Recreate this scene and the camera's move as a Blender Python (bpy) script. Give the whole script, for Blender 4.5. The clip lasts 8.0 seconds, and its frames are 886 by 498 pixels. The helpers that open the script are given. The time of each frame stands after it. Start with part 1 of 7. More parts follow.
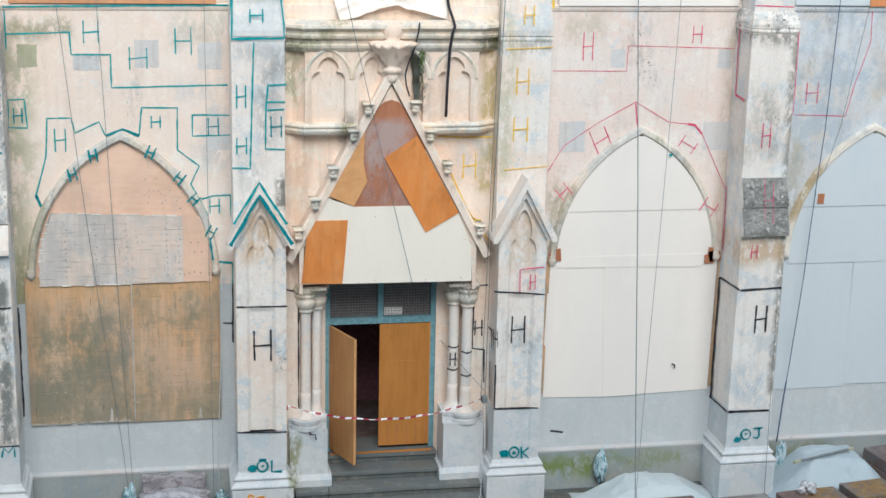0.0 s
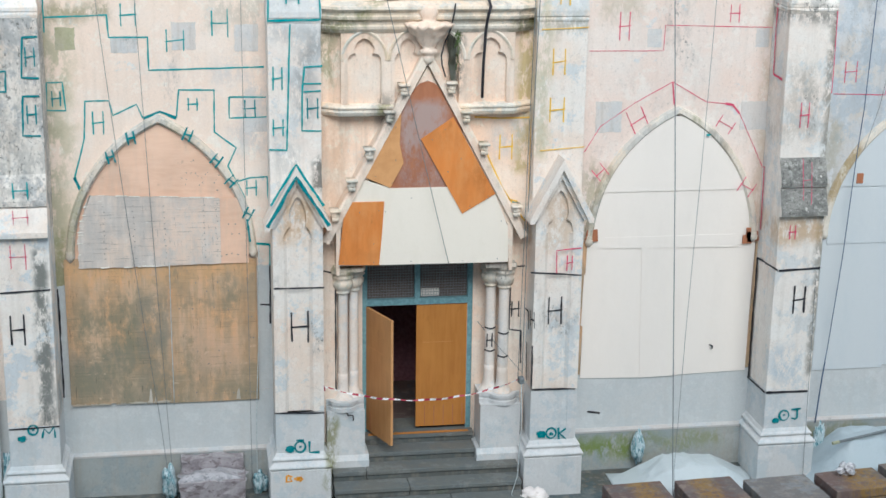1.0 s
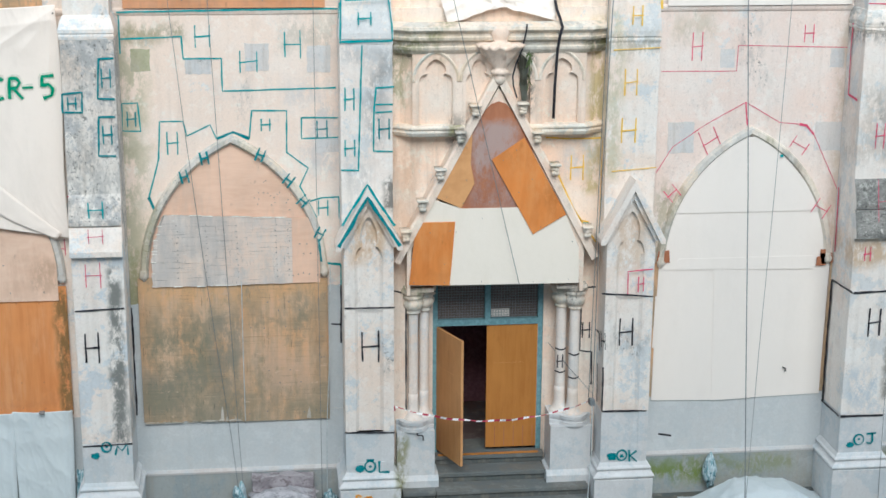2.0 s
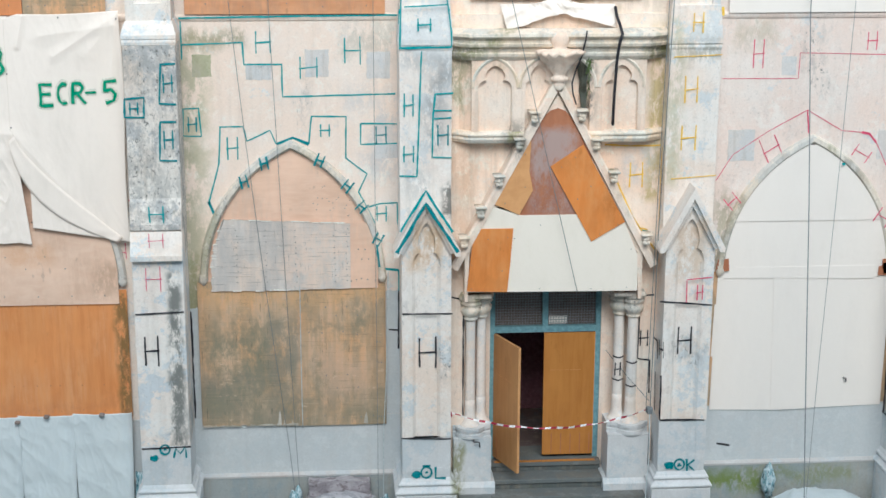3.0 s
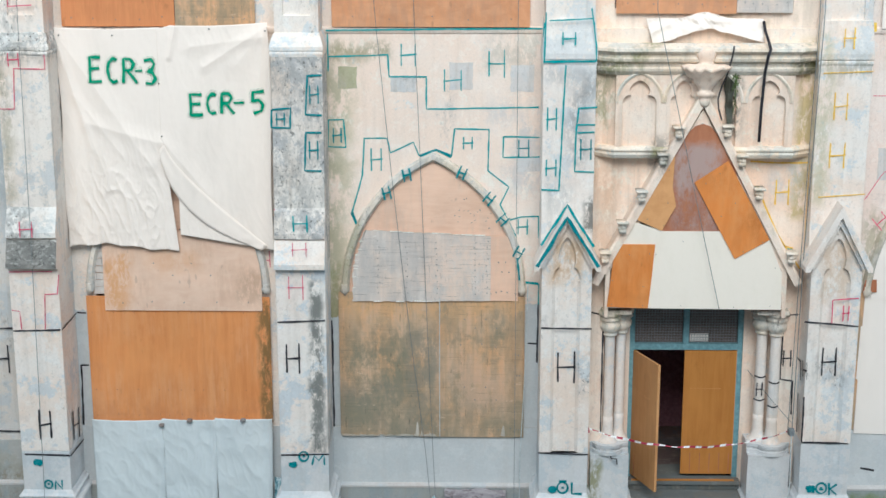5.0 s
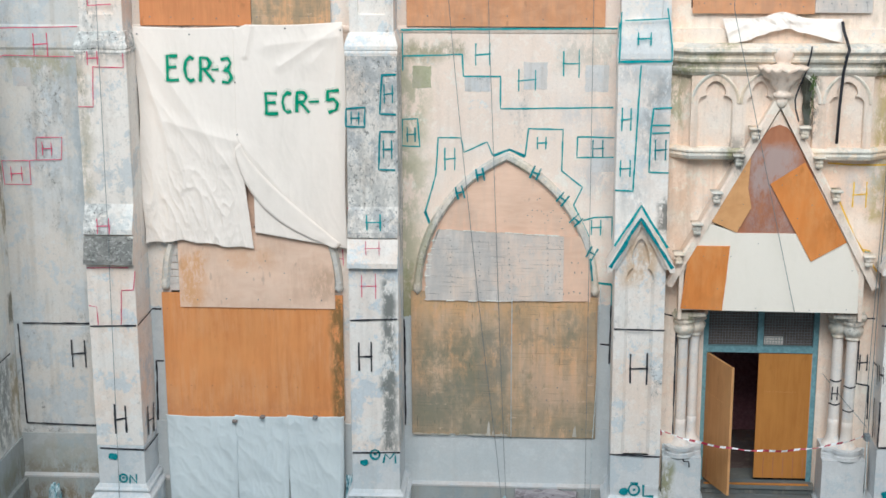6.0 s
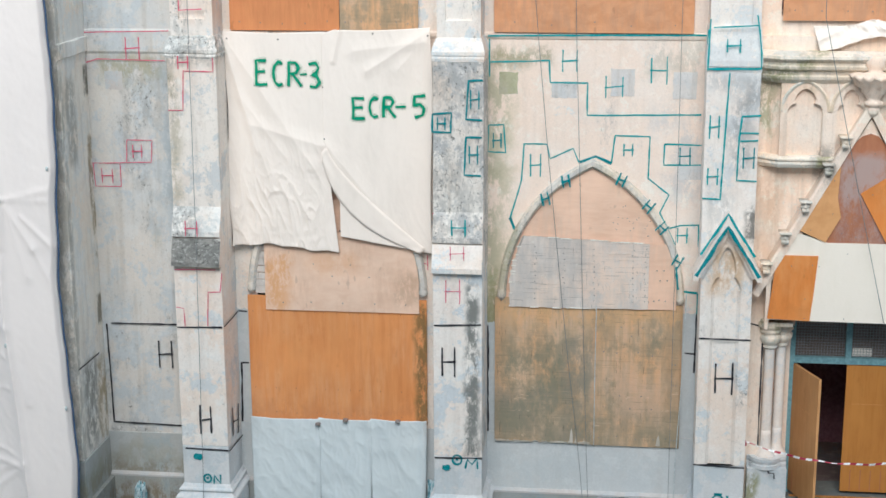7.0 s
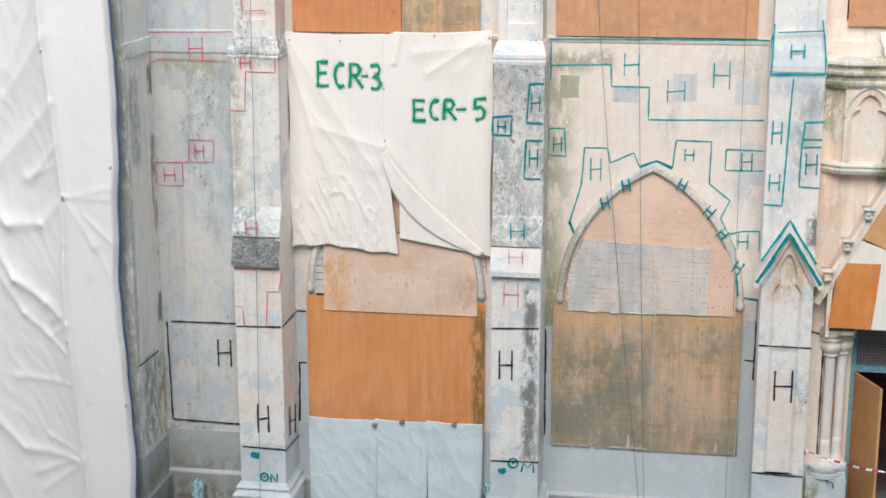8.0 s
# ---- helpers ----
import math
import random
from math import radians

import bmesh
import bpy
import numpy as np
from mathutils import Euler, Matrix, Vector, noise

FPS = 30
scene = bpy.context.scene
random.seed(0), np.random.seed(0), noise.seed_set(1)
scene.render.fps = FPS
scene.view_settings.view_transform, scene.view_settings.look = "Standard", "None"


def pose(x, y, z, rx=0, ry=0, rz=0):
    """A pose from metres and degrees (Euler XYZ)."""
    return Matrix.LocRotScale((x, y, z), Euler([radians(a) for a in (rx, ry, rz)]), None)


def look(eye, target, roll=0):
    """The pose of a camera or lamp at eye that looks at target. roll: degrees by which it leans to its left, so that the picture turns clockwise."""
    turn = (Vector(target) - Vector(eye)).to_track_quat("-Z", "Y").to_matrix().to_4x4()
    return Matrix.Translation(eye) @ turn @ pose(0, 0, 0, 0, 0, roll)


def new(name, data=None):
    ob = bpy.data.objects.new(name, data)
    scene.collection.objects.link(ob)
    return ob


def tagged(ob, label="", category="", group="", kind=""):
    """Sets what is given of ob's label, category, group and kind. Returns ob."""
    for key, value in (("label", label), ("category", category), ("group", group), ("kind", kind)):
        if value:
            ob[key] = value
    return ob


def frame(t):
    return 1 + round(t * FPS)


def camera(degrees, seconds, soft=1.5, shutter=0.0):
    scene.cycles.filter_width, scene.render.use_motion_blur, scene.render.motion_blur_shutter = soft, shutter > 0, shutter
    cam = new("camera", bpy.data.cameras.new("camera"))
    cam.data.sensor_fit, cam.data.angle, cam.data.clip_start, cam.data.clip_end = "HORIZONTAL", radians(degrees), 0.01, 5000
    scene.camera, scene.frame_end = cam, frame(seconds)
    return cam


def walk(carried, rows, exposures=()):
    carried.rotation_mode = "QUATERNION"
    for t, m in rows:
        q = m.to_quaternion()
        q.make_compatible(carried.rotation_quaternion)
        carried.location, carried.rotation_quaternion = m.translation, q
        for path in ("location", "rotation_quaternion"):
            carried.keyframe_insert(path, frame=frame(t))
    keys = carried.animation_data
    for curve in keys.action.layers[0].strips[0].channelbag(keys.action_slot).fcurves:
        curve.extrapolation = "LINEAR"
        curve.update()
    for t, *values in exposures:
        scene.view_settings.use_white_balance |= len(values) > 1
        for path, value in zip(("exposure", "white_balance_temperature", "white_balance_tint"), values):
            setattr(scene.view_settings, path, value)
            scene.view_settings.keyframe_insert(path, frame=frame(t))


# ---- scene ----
# The camera stands still, high across the yard, and pans along the church front.
EYE_PLACE = (0.0, -23.0, 10.5)
cam = camera(32.26, 8.0, soft=1.55)
PATH = [
    (0.0, 74.923, -1.300, -10.426),
    (0.5, 74.567, -1.017, -10.079),
    (1.0, 74.192, -0.789, -9.149),
    (1.5, 74.484, -0.558, -7.953),
    (2.0, 74.930, -0.312, -6.541),
    (3.5, 75.313, -0.190, -3.163),
    (4.0, 75.620, -0.175, -1.708),
    (4.5, 75.656, -0.076, -0.290),
    (6.0, 75.635, 0.210, 3.801),
    (6.5, 75.777, 0.292, 5.388),
    (7.0, 75.866, 0.296, 7.043),
    (7.5, 75.821, 0.212, 8.623),
    (8.0, 75.972, 0.087, 9.361),
]
walk(cam, [(t, pose(*EYE_PLACE, rx, ry, rz)) for t, rx, ry, rz in PATH],
     exposures=[(0.0, 0.31, 5890, 4), (4.0, 0.29, 5800, 2), (8.0, 0.31, 5970, 5)])

# ---- light: a bright overcast day ----
world = bpy.data.worlds.new("overcast_sky")
scene.world = world
world.use_nodes = True
wn = world.node_tree.nodes
sky = wn.new("ShaderNodeTexSky")
sky.sky_type = "NISHITA"
sky.sun_disc = False
sky.sun_elevation, sky.sun_rotation = radians(39), radians(180)
sky.dust_density, sky.air_density = 3.0, 1.0
haze = wn.new("ShaderNodeMix")
haze.data_type = "RGBA"
haze.inputs[0].default_value = 0.8
haze.inputs[7].default_value = (9.6, 11.0, 12.2, 1)
world.node_tree.links.new(sky.outputs[0], haze.inputs[6])
world.node_tree.links.new(haze.outputs[2], wn["Background"].inputs[0])
wn["Background"].inputs[1].default_value = 0.056
sun = new("sun", bpy.data.lights.new("sun", "SUN"))
sun.data.energy, sun.data.angle, sun.data.color = 2.5, radians(40), (1.0, 0.915, 0.845)
sun.matrix_world = look((1.0, -19.6, 18.7), (1, 0, 3))

# ---- materials ----
class Nodes:
    """Short hand for node materials."""

    def __init__(self, name, rough=0.85, metal=0.0):
        self.mat = bpy.data.materials.new(name)
        self.mat.use_nodes = True
        self.t = self.mat.node_tree
        self.b = self.t.nodes["Principled BSDF"]
        self.b.inputs["Roughness"].default_value = rough
        self.b.inputs["Metallic"].default_value = metal
        self.b.inputs["Specular IOR Level"].default_value = 0.3
        self.pos = self.t.nodes.new("ShaderNodeNewGeometry").outputs["Position"]

    def link(self, a, b):
        self.t.links.new(a, b)

    def put(self, socket, value):
        if isinstance(value, bpy.types.NodeSocket):
            self.link(value, socket)
        else:
            socket.default_value = value

    def noise(self, scale, detail=4.0, rough=0.6, stretch=(1, 1, 1), shift=(0, 0, 0), bend=0.0):
        m = self.t.nodes.new("ShaderNodeMapping")
        m.inputs["Scale"].default_value = stretch
        m.inputs["Location"].default_value = shift
        self.link(self.pos, m.inputs[0])
        n = self.t.nodes.new("ShaderNodeTexNoise")
        n.inputs["Scale"].default_value, n.inputs["Detail"].default_value = scale, detail
        n.inputs["Roughness"].default_value, n.inputs["Distortion"].default_value = rough, bend
        self.link(m.outputs[0], n.inputs["Vector"])
        return n.outputs["Fac"]

    def ramp(self, fac, low, high, out_low=0.0, out_high=1.0):
        m = self.t.nodes.new("ShaderNodeMapRange")
        m.interpolation_type = "SMOOTHSTEP"
        for i, value in enumerate((fac, low, high, out_low, out_high)):
            self.put(m.inputs[i], value)
        return m.outputs[0]

    def math(self, op, a, b):
        m = self.t.nodes.new("ShaderNodeMath")
        m.operation = op
        self.put(m.inputs[0], a)
        self.put(m.inputs[1], b)
        return m.outputs[0]

    def mix(self, fac, a, b, mode="MIX"):
        m = self.t.nodes.new("ShaderNodeMix")
        m.data_type, m.blend_type = "RGBA", mode
        self.put(m.inputs[0], fac)
        self.put(m.inputs[6], (*a, 1) if isinstance(a, tuple) else a)
        self.put(m.inputs[7], (*b, 1) if isinstance(b, tuple) else b)
        return m.outputs[2]

    def stain(self, c, x0, x1, z0, z1, colour, strength, soft=0.18, grain=6.0, axis=0):
        """A ragged patch with a shape of its own, for stains and painted shade, between two heights and two places
        along the wall (axis 1: a side wall).
        """
        sep = self.t.nodes.new("ShaderNodeSeparateXYZ")
        self.link(self.pos, sep.inputs[0])
        wave = self.math("MULTIPLY", self.math("SUBTRACT", self.noise(1.9, 8, 0.7, shift=(x0, 3, z0)), 0.5), 4 * soft)
        x, z = self.math("ADD", sep.outputs[axis], wave), self.math("ADD", sep.outputs[2], self.math("MULTIPLY", wave, 1.6))
        m = self.math("MULTIPLY", self.ramp(x, x0 - soft, x0 + soft), self.ramp(x, x1 - soft, x1 + soft, 1.0, 0.0))
        m = self.math("MULTIPLY", m, self.math("MULTIPLY", self.ramp(z, z0 - soft, z0 + soft * 2), self.ramp(z, z1 - soft * 2, z1 + soft, 1.0, 0.0)))
        m = self.math("MULTIPLY", m, self.ramp(self.noise(grain, 12, 0.8, stretch=(1.4, 1.4, 0.7), shift=(z0, x1, 1)), 0.41, 0.53))
        return self.mix(self.math("MULTIPLY", m, strength), c, colour)

    def island(self):
        return self.t.nodes.new("ShaderNodeObjectInfo").outputs["Random"]

    def color(self, c):
        self.put(self.b.inputs["Base Color"], (*c, 1) if isinstance(c, tuple) else c)

    def bump(self, height, strength=0.3, distance=0.01):
        n = self.t.nodes.new("ShaderNodeBump")
        n.inputs["Strength"].default_value, n.inputs["Distance"].default_value = strength, distance
        self.link(height, n.inputs["Height"])
        self.link(n.outputs[0], self.b.inputs["Normal"])


def plaster(name, base, warm, cool, warm_part=0.45, cool_part=0.5, grime=0.5, moss=0.5, shift=0.0, soot=(0.16, 0.16, 0.15), streak=0.35, specks=1.0, stains_and_shade=()):
    """Old lime-washed plaster: warm and cool patches, rain streaks, mould specks and flaked spots."""
    n = Nodes(name, 0.9)
    s = (shift, shift * 0.7, shift * 1.3)
    c = n.mix(n.ramp(n.noise(0.9, 5, 0.65, shift=s), 1 - warm_part - 0.16, 1 - warm_part + 0.2), base, warm)
    c = n.mix(n.math("MULTIPLY", n.ramp(n.noise(1.5, 11, 0.76, shift=(3 + shift, 1, 7)), cool_part, cool_part + 0.05), 0.85), c, cool)
    flake = n.ramp(n.noise(5.5, 8, 0.72, shift=(shift, 9, 2)), 0.565, 0.585)
    c = n.mix(n.math("MULTIPLY", flake, 0.32), c, tuple(min(1, v * 1.12) for v in base))
    bare = n.ramp(n.noise(2.3, 10, 0.74, stretch=(1.1, 1.1, 0.8), shift=(8, shift, 3)), 0.575, 0.61)
    c = n.mix(n.math("MULTIPLY", bare, 0.2 + 0.3 * min(1, grime)), c, tuple(0.2 + 0.6 * v for v in warm))
    chalk = n.ramp(n.noise(1.7, 10, 0.7, shift=(shift, 4, 11)), 0.56, 0.6)
    c = n.mix(n.math("MULTIPLY", chalk, 0.4), c, tuple(min(0.92, 0.1 + v) for v in base))
    rain = n.ramp(n.noise(2.4, 5, 0.6, stretch=(3.2, 3.2, 0.22), shift=s), 0.48, 0.72)
    c = n.mix(n.math("MULTIPLY", rain, streak), c, (0.42, 0.36, 0.29))
    zone = n.ramp(n.noise(0.8, 5, 0.65, stretch=(1.4, 1.4, 0.7), shift=(5 + shift, 2, shift)), 0.66 - 0.2 * grime, 0.8 - 0.2 * grime)
    wash = n.ramp(n.noise(5.5, 12, 0.8, stretch=(1.5, 1.5, 0.8), shift=(2, shift, 6)), 0.44, 0.56)
    c = n.mix(n.math("MULTIPLY", n.math("MULTIPLY", zone, wash), 0.5 * specks), c, tuple(0.24 + 0.5 * v for v in soot))
    spot = n.ramp(n.noise(6.5, 12, 0.82, stretch=(1.1, 1.1, 0.8), shift=(shift, 13, 1)), 0.6, 0.635)
    c = n.mix(n.math("MULTIPLY", n.math("MULTIPLY", n.math("MAXIMUM", zone, 0.22), spot), 0.7 * specks), c, tuple(v * 0.9 + w for v, w in zip(soot, (0.13, 0.11, 0.05))))
    speck = n.ramp(n.noise(19, 8, 0.75, stretch=(1.1, 1.1, 0.75), shift=s), 0.565, 0.61)
    c = n.mix(n.math("MULTIPLY", n.math("MULTIPLY", n.math("MAXIMUM", zone, 0.12 + 0.12 * min(1, grime)), speck), 0.85 * specks), c, soot)
    for one in stains_and_shade:
        c = n.stain(c, *one)
    green = n.math("MULTIPLY", n.ramp(n.noise(1.1, 4, 0.6, stretch=(1.5, 1.5, 0.8), shift=(1, shift, 4)), 0.66 - 0.1 * min(1.2, moss), 0.84 - 0.1 * min(1.2, moss)), n.ramp(n.noise(4.5, 8, 0.75, stretch=(1.4, 1.4, 0.6), shift=(2, 5, shift)), 0.3, 0.72))
    c = n.mix(n.math("MINIMUM", n.math("MULTIPLY", green, moss), 0.72), c, (0.23, 0.235, 0.085))
    hair = n.ramp(n.noise(30, 4, 0.7), 0.35, 0.75, 0.95, 1.03)
    c = n.mix(1.0, c, n.mix(hair, (0.0, 0.0, 0.0), (1.0, 1.0, 1.0)), "MULTIPLY")
    n.color(c)
    n.bump(n.math("ADD", n.noise(7, 8, 0.65), n.math("MULTIPLY", flake, -0.3)), 0.3, 0.012)
    return n.mat


WALL = plaster("limewashed_wall", (0.9, 0.835, 0.77), (0.9, 0.725, 0.6), (0.66, 0.7, 0.72), warm_part=0.5, cool_part=0.53, grime=0.5, moss=0.75, shift=0.0, streak=0.14)
MOSS, DARK, OCHRE, RUSTY = (0.26, 0.26, 0.11), (0.13, 0.13, 0.12), (0.5, 0.37, 0.2), (0.55, 0.3, 0.14)
WALL_BROWN_BAY = plaster("limewashed_wall_mossy_edge", (0.92, 0.825, 0.75), (0.92, 0.76, 0.65), (0.7, 0.73, 0.74), warm_part=0.6, cool_part=0.6, grime=0.22, moss=0.5, shift=0.0, streak=0.1, specks=0.7,
                         stains_and_shade=((-2.35, -1.85, 1.6, 7.7, (0.42, 0.42, 0.27), 0.7, 0.2, 2.5), (-2.3, -1.2, 7.5, 7.85, (0.3, 0.28, 0.16), 0.75, 0.1, 5.0), (-2.2, -1.95, 2.0, 4.4, MOSS, 0.6, 0.1, 4.0), (0.2, 1.2, 7.3, 7.95, (0.5, 0.47, 0.4), 0.6, 0.2, 5.0), (0.6, 1.1, 5.5, 6.7, (0.55, 0.56, 0.58), 0.65, 0.2, 3.0), (0.3, 0.75, 6.5, 7.1, (0.6, 0.6, 0.61), 0.5, 0.15, 4.0), (-0.9, -0.3, 6.6, 7.0, (0.66, 0.66, 0.66), 0.45, 0.2, 3.0)))
TRANSEPT = plaster("black_streaked_wall", (0.93, 0.89, 0.83), (0.92, 0.81, 0.7), (0.82, 0.82, 0.8), grime=0.3, moss=0.35, shift=16.3, streak=0.25, stains_and_shade=(
    (-1.3, -1.06, 1.3, 12.0, (0.26, 0.26, 0.22), 0.5, 0.06, 4.0, 1), (-0.2, 0.05, 7.0, 7.5, (0.16, 0.15, 0.12), 0.85, 0.03, 2.0, 1), (-0.18, 0.05, 4.4, 6.4, (0.3, 0.24, 0.14), 0.8, 0.05, 3.0, 1),
    (-0.2, 0.05, 3.3, 3.8, (0.2, 0.18, 0.13), 0.85, 0.03, 2.0, 1), (-0.4, 0.05, 1.4, 2.8, (0.32, 0.24, 0.1), 0.7, 0.08, 3.0, 1), (-1.0, -0.4, 1.4, 2.9, (0.2, 0.2, 0.18), 0.75, 0.12, 5.0, 1), (-1.0, -0.6, 6.0, 7.4, (0.26, 0.26, 0.23), 0.6, 0.1, 5.0, 1)))
WALL_PINK = plaster("limewashed_wall_pinkish", (0.86, 0.79, 0.74), (0.87, 0.72, 0.645), (0.72, 0.73, 0.74), warm_part=0.55, cool_part=0.58, grime=0.4, moss=0.2, shift=4.3, streak=0.1, stains_and_shade=((8.85, 9.05, 3.8, 8.0, OCHRE, 0.35, 0.08, 3.0), (6.0, 6.3, 4.0, 5.2, MOSS, 0.5, 0.12, 4.0), (10.0, 10.5, 4.4, 6.2, (0.3, 0.27, 0.14), 0.4, 0.14, 6.0), (6.2, 6.9, 7.5, 7.95, MOSS, 0.35, 0.15, 5.0)))
# Cool, dim copy of the limewash: the view's edge falloff is in the colour.
WALL_BLUE = plaster("edge_dimmed_limewash", (0.66, 0.69, 0.73), (0.7, 0.64, 0.58), (0.52, 0.58, 0.64), grime=0.45, moss=0.3, shift=21.5, streak=0.2, stains_and_shade=((9.9, 10.3, 4.3, 6.0, (0.34, 0.3, 0.18), 0.45, 0.12, 6.0), (11.4, 12.0, 6.4, 8.0, OCHRE, 0.3, 0.2, 3.0)))
# The bluish strip paints the buttress's shade, the pale one the lit end.
WALL_GREY = plaster("limewashed_wall_greyed", (0.63, 0.64, 0.64), (0.71, 0.66, 0.61), (0.56, 0.6, 0.63), warm_part=0.55, grime=0.75, moss=0.5, shift=8.1, streak=0.3, stains_and_shade=((-8.3, -7.2, 7.2, 7.75, (0.36, 0.33, 0.2), 0.7, 0.15, 5.0), (-7.3, -6.9, 5.2, 7.6, (0.36, 0.42, 0.46), 0.6, 0.15, 3.0), (-8.4, -8.1, 5.0, 7.6, (0.78, 0.74, 0.68), 0.6, 0.2, 3.0)))
PIER = plaster("limewashed_pier", (0.9, 0.85, 0.8), (0.9, 0.75, 0.64), (0.68, 0.72, 0.745), warm_part=0.5, cool_part=0.525, grime=0.6, moss=0.3, shift=2.2, streak=0.14, stains_and_shade=((5.05, 5.3, 5.4, 8.1, (0.5, 0.48, 0.3), 0.55, 0.1, 4.0), (5.1, 5.9, 7.4, 7.75, (0.35, 0.33, 0.25), 0.7, 0.12, 6.0), (1.2, 1.7, 4.3, 5.1, (0.62, 0.42, 0.24), 0.75, 0.1, 3.0), (5.25, 5.7, 4.0, 5.0, (0.62, 0.44, 0.28), 0.55, 0.1, 3.0)))
PIER_BLOTCH = plaster("black_edged_pier", (0.9, 0.85, 0.8), (0.9, 0.76, 0.67), (0.64, 0.7, 0.75), grime=0.3, moss=0.2, shift=2.9, streak=0.14, stains_and_shade=((-2.43, -2.22, 1.5, 4.35, (0.19, 0.2, 0.19), 0.92, 0.06, 4.0), (-2.3, -1.9, 1.5, 2.3, (0.3, 0.3, 0.29), 0.6, 0.15, 3.0)))
PIER_MOULD = plaster("mouldy_pier", (0.9, 0.85, 0.8), (0.88, 0.76, 0.68), (0.72, 0.74, 0.75), grime=0.3, moss=0.2, shift=6.4, streak=0.15, stains_and_shade=((9.66, 9.9, 1.8, 7.6, (0.2, 0.18, 0.14), 0.7, 0.06, 7.0), (9.1, 9.6, 1.7, 2.4, (0.55, 0.62, 0.68), 0.8, 0.1, 3.0), (9.0, 9.75, 4.05, 4.55, (0.55, 0.36, 0.18), 0.7, 0.08, 3.0), (9.0, 9.6, 5.6, 7.0, (0.25, 0.22, 0.17), 0.3, 0.12, 9.0), (8.9, 9.8, 7.48, 7.85, (0.1, 0.1, 0.09), 0.7, 0.1, 7.0), (1.7, 2.0, 5.0, 5.6, DARK, 0.85, 0.06, 4.0), (1.46, 1.74, 6.0, 7.2, (0.3, 0.31, 0.32), 0.62, 0.12, 5.0), (1.1, 1.5, 5.2, 5.9, (0.5, 0.49, 0.48), 0.5, 0.12, 6.0), (1.6, 1.86, 7.0, 7.5, (0.25, 0.26, 0.27), 0.6, 0.1, 5.0), (1.05, 1.9, 7.2, 7.6, (0.5, 0.5, 0.5), 0.7, 0.12, 6.0)))
PIER_GREY = plaster("greyed_pier", (0.91, 0.84, 0.775), (0.88, 0.74, 0.63), (0.64, 0.66, 0.67), cool_part=0.53, grime=0.75, moss=0.4, shift=18.2, streak=0.3, stains_and_shade=((-7.1, -6.1, 7.6, 8.1, DARK, 0.75, 0.15, 7.0), (-6.98, -6.8, 5.4, 7.6, (0.4, 0.36, 0.25), 0.6, 0.1, 5.0), (8.8, 9.95, 7.6, 7.98, (0.16, 0.16, 0.13), 0.85, 0.1, 5.0)))
PIER_SOOT = plaster("sooty_pier", (0.82, 0.78, 0.73), (0.72, 0.62, 0.54), (0.48, 0.49, 0.5), grime=1.5, moss=0.3, shift=12.4, streak=0.4)
STONE = plaster("carved_limestone", (0.925, 0.815, 0.715), (0.93, 0.71, 0.56), (0.74, 0.74, 0.73), warm_part=0.5, cool_part=0.6, grime=0.35, moss=0.75, shift=3.1, streak=0.3, stains_and_shade=((4.86, 5.12, 5.2, 7.9, (0.5, 0.4, 0.14), 0.7, 0.08, 5.0), (1.82, 2.12, 6.6, 7.9, MOSS, 0.6, 0.1, 5.0), (3.78, 3.98, 6.5, 7.5, DARK, 0.9, 0.07, 6.0), (1.9, 2.2, 4.6, 6.1, RUSTY, 0.35, 0.15, 3.0), (4.5, 5.0, 5.4, 6.1, (0.6, 0.64, 0.68), 0.6, 0.2, 3.0), (2.7, 2.95, 5.9, 6.5, DARK, 0.6, 0.08, 7.0)))
MOULDING = plaster("weathered_moulding", (0.88, 0.79, 0.69), (0.85, 0.67, 0.48), (0.66, 0.65, 0.6), grime=0.65, moss=1.3, shift=9.3, streak=0.35, stains_and_shade=((4.7, 5.3, 7.3, 7.75, DARK, 0.75, 0.12, 6.0), (1.8, 2.3, 7.3, 7.7, MOSS, 0.8, 0.12, 6.0), (2.3, 4.6, 7.55, 7.7, (0.35, 0.3, 0.18), 0.6, 0.1, 5.0), (2.55, 3.0, 6.0, 6.3, DARK, 0.7, 0.1, 7.0)))
HOOD = plaster("hood_stone", (0.8, 0.75, 0.67), (0.74, 0.62, 0.49), (0.6, 0.6, 0.58), grime=0.95, moss=1.0, shift=1.7, streak=0.3, stains_and_shade=((10.1, 10.65, 4.5, 5.9, (0.42, 0.3, 0.13), 0.75, 0.1, 4.0), (-2.1, -1.7, 4.0, 5.2, (0.36, 0.35, 0.22), 0.6, 0.12, 4.0), (6.0, 6.5, 4.0, 5.2, (0.3, 0.28, 0.2), 0.6, 0.08, 6.0), (7.9, 8.4, 5.2, 5.9, (0.3, 0.26, 0.2), 0.5, 0.1, 6.0)))
COLUMN = plaster("painted_column", (0.88, 0.825, 0.775), (0.89, 0.76, 0.66), (0.78, 0.765, 0.75), warm_part=0.5, grime=0.3, moss=0.2, shift=14.5, streak=0.25, specks=0.5)
PLINTH = plaster("painted_plinth", (0.71, 0.715, 0.72), (0.73, 0.67, 0.63), (0.6, 0.65, 0.68), warm_part=0.34, grime=0.1, moss=0.25, shift=5.5, streak=0.12, specks=0.5, stains_and_shade=((1.85, 2.06, 0.3, 1.35, MOSS, 0.8, 0.07, 4.0), (-7.2, -6.0, -0.1, 0.35, MOSS, 0.5, 0.15, 3.0), (4.4, 5.1, 0.0, 0.2, DARK, 0.5, 0.1, 4.0)))
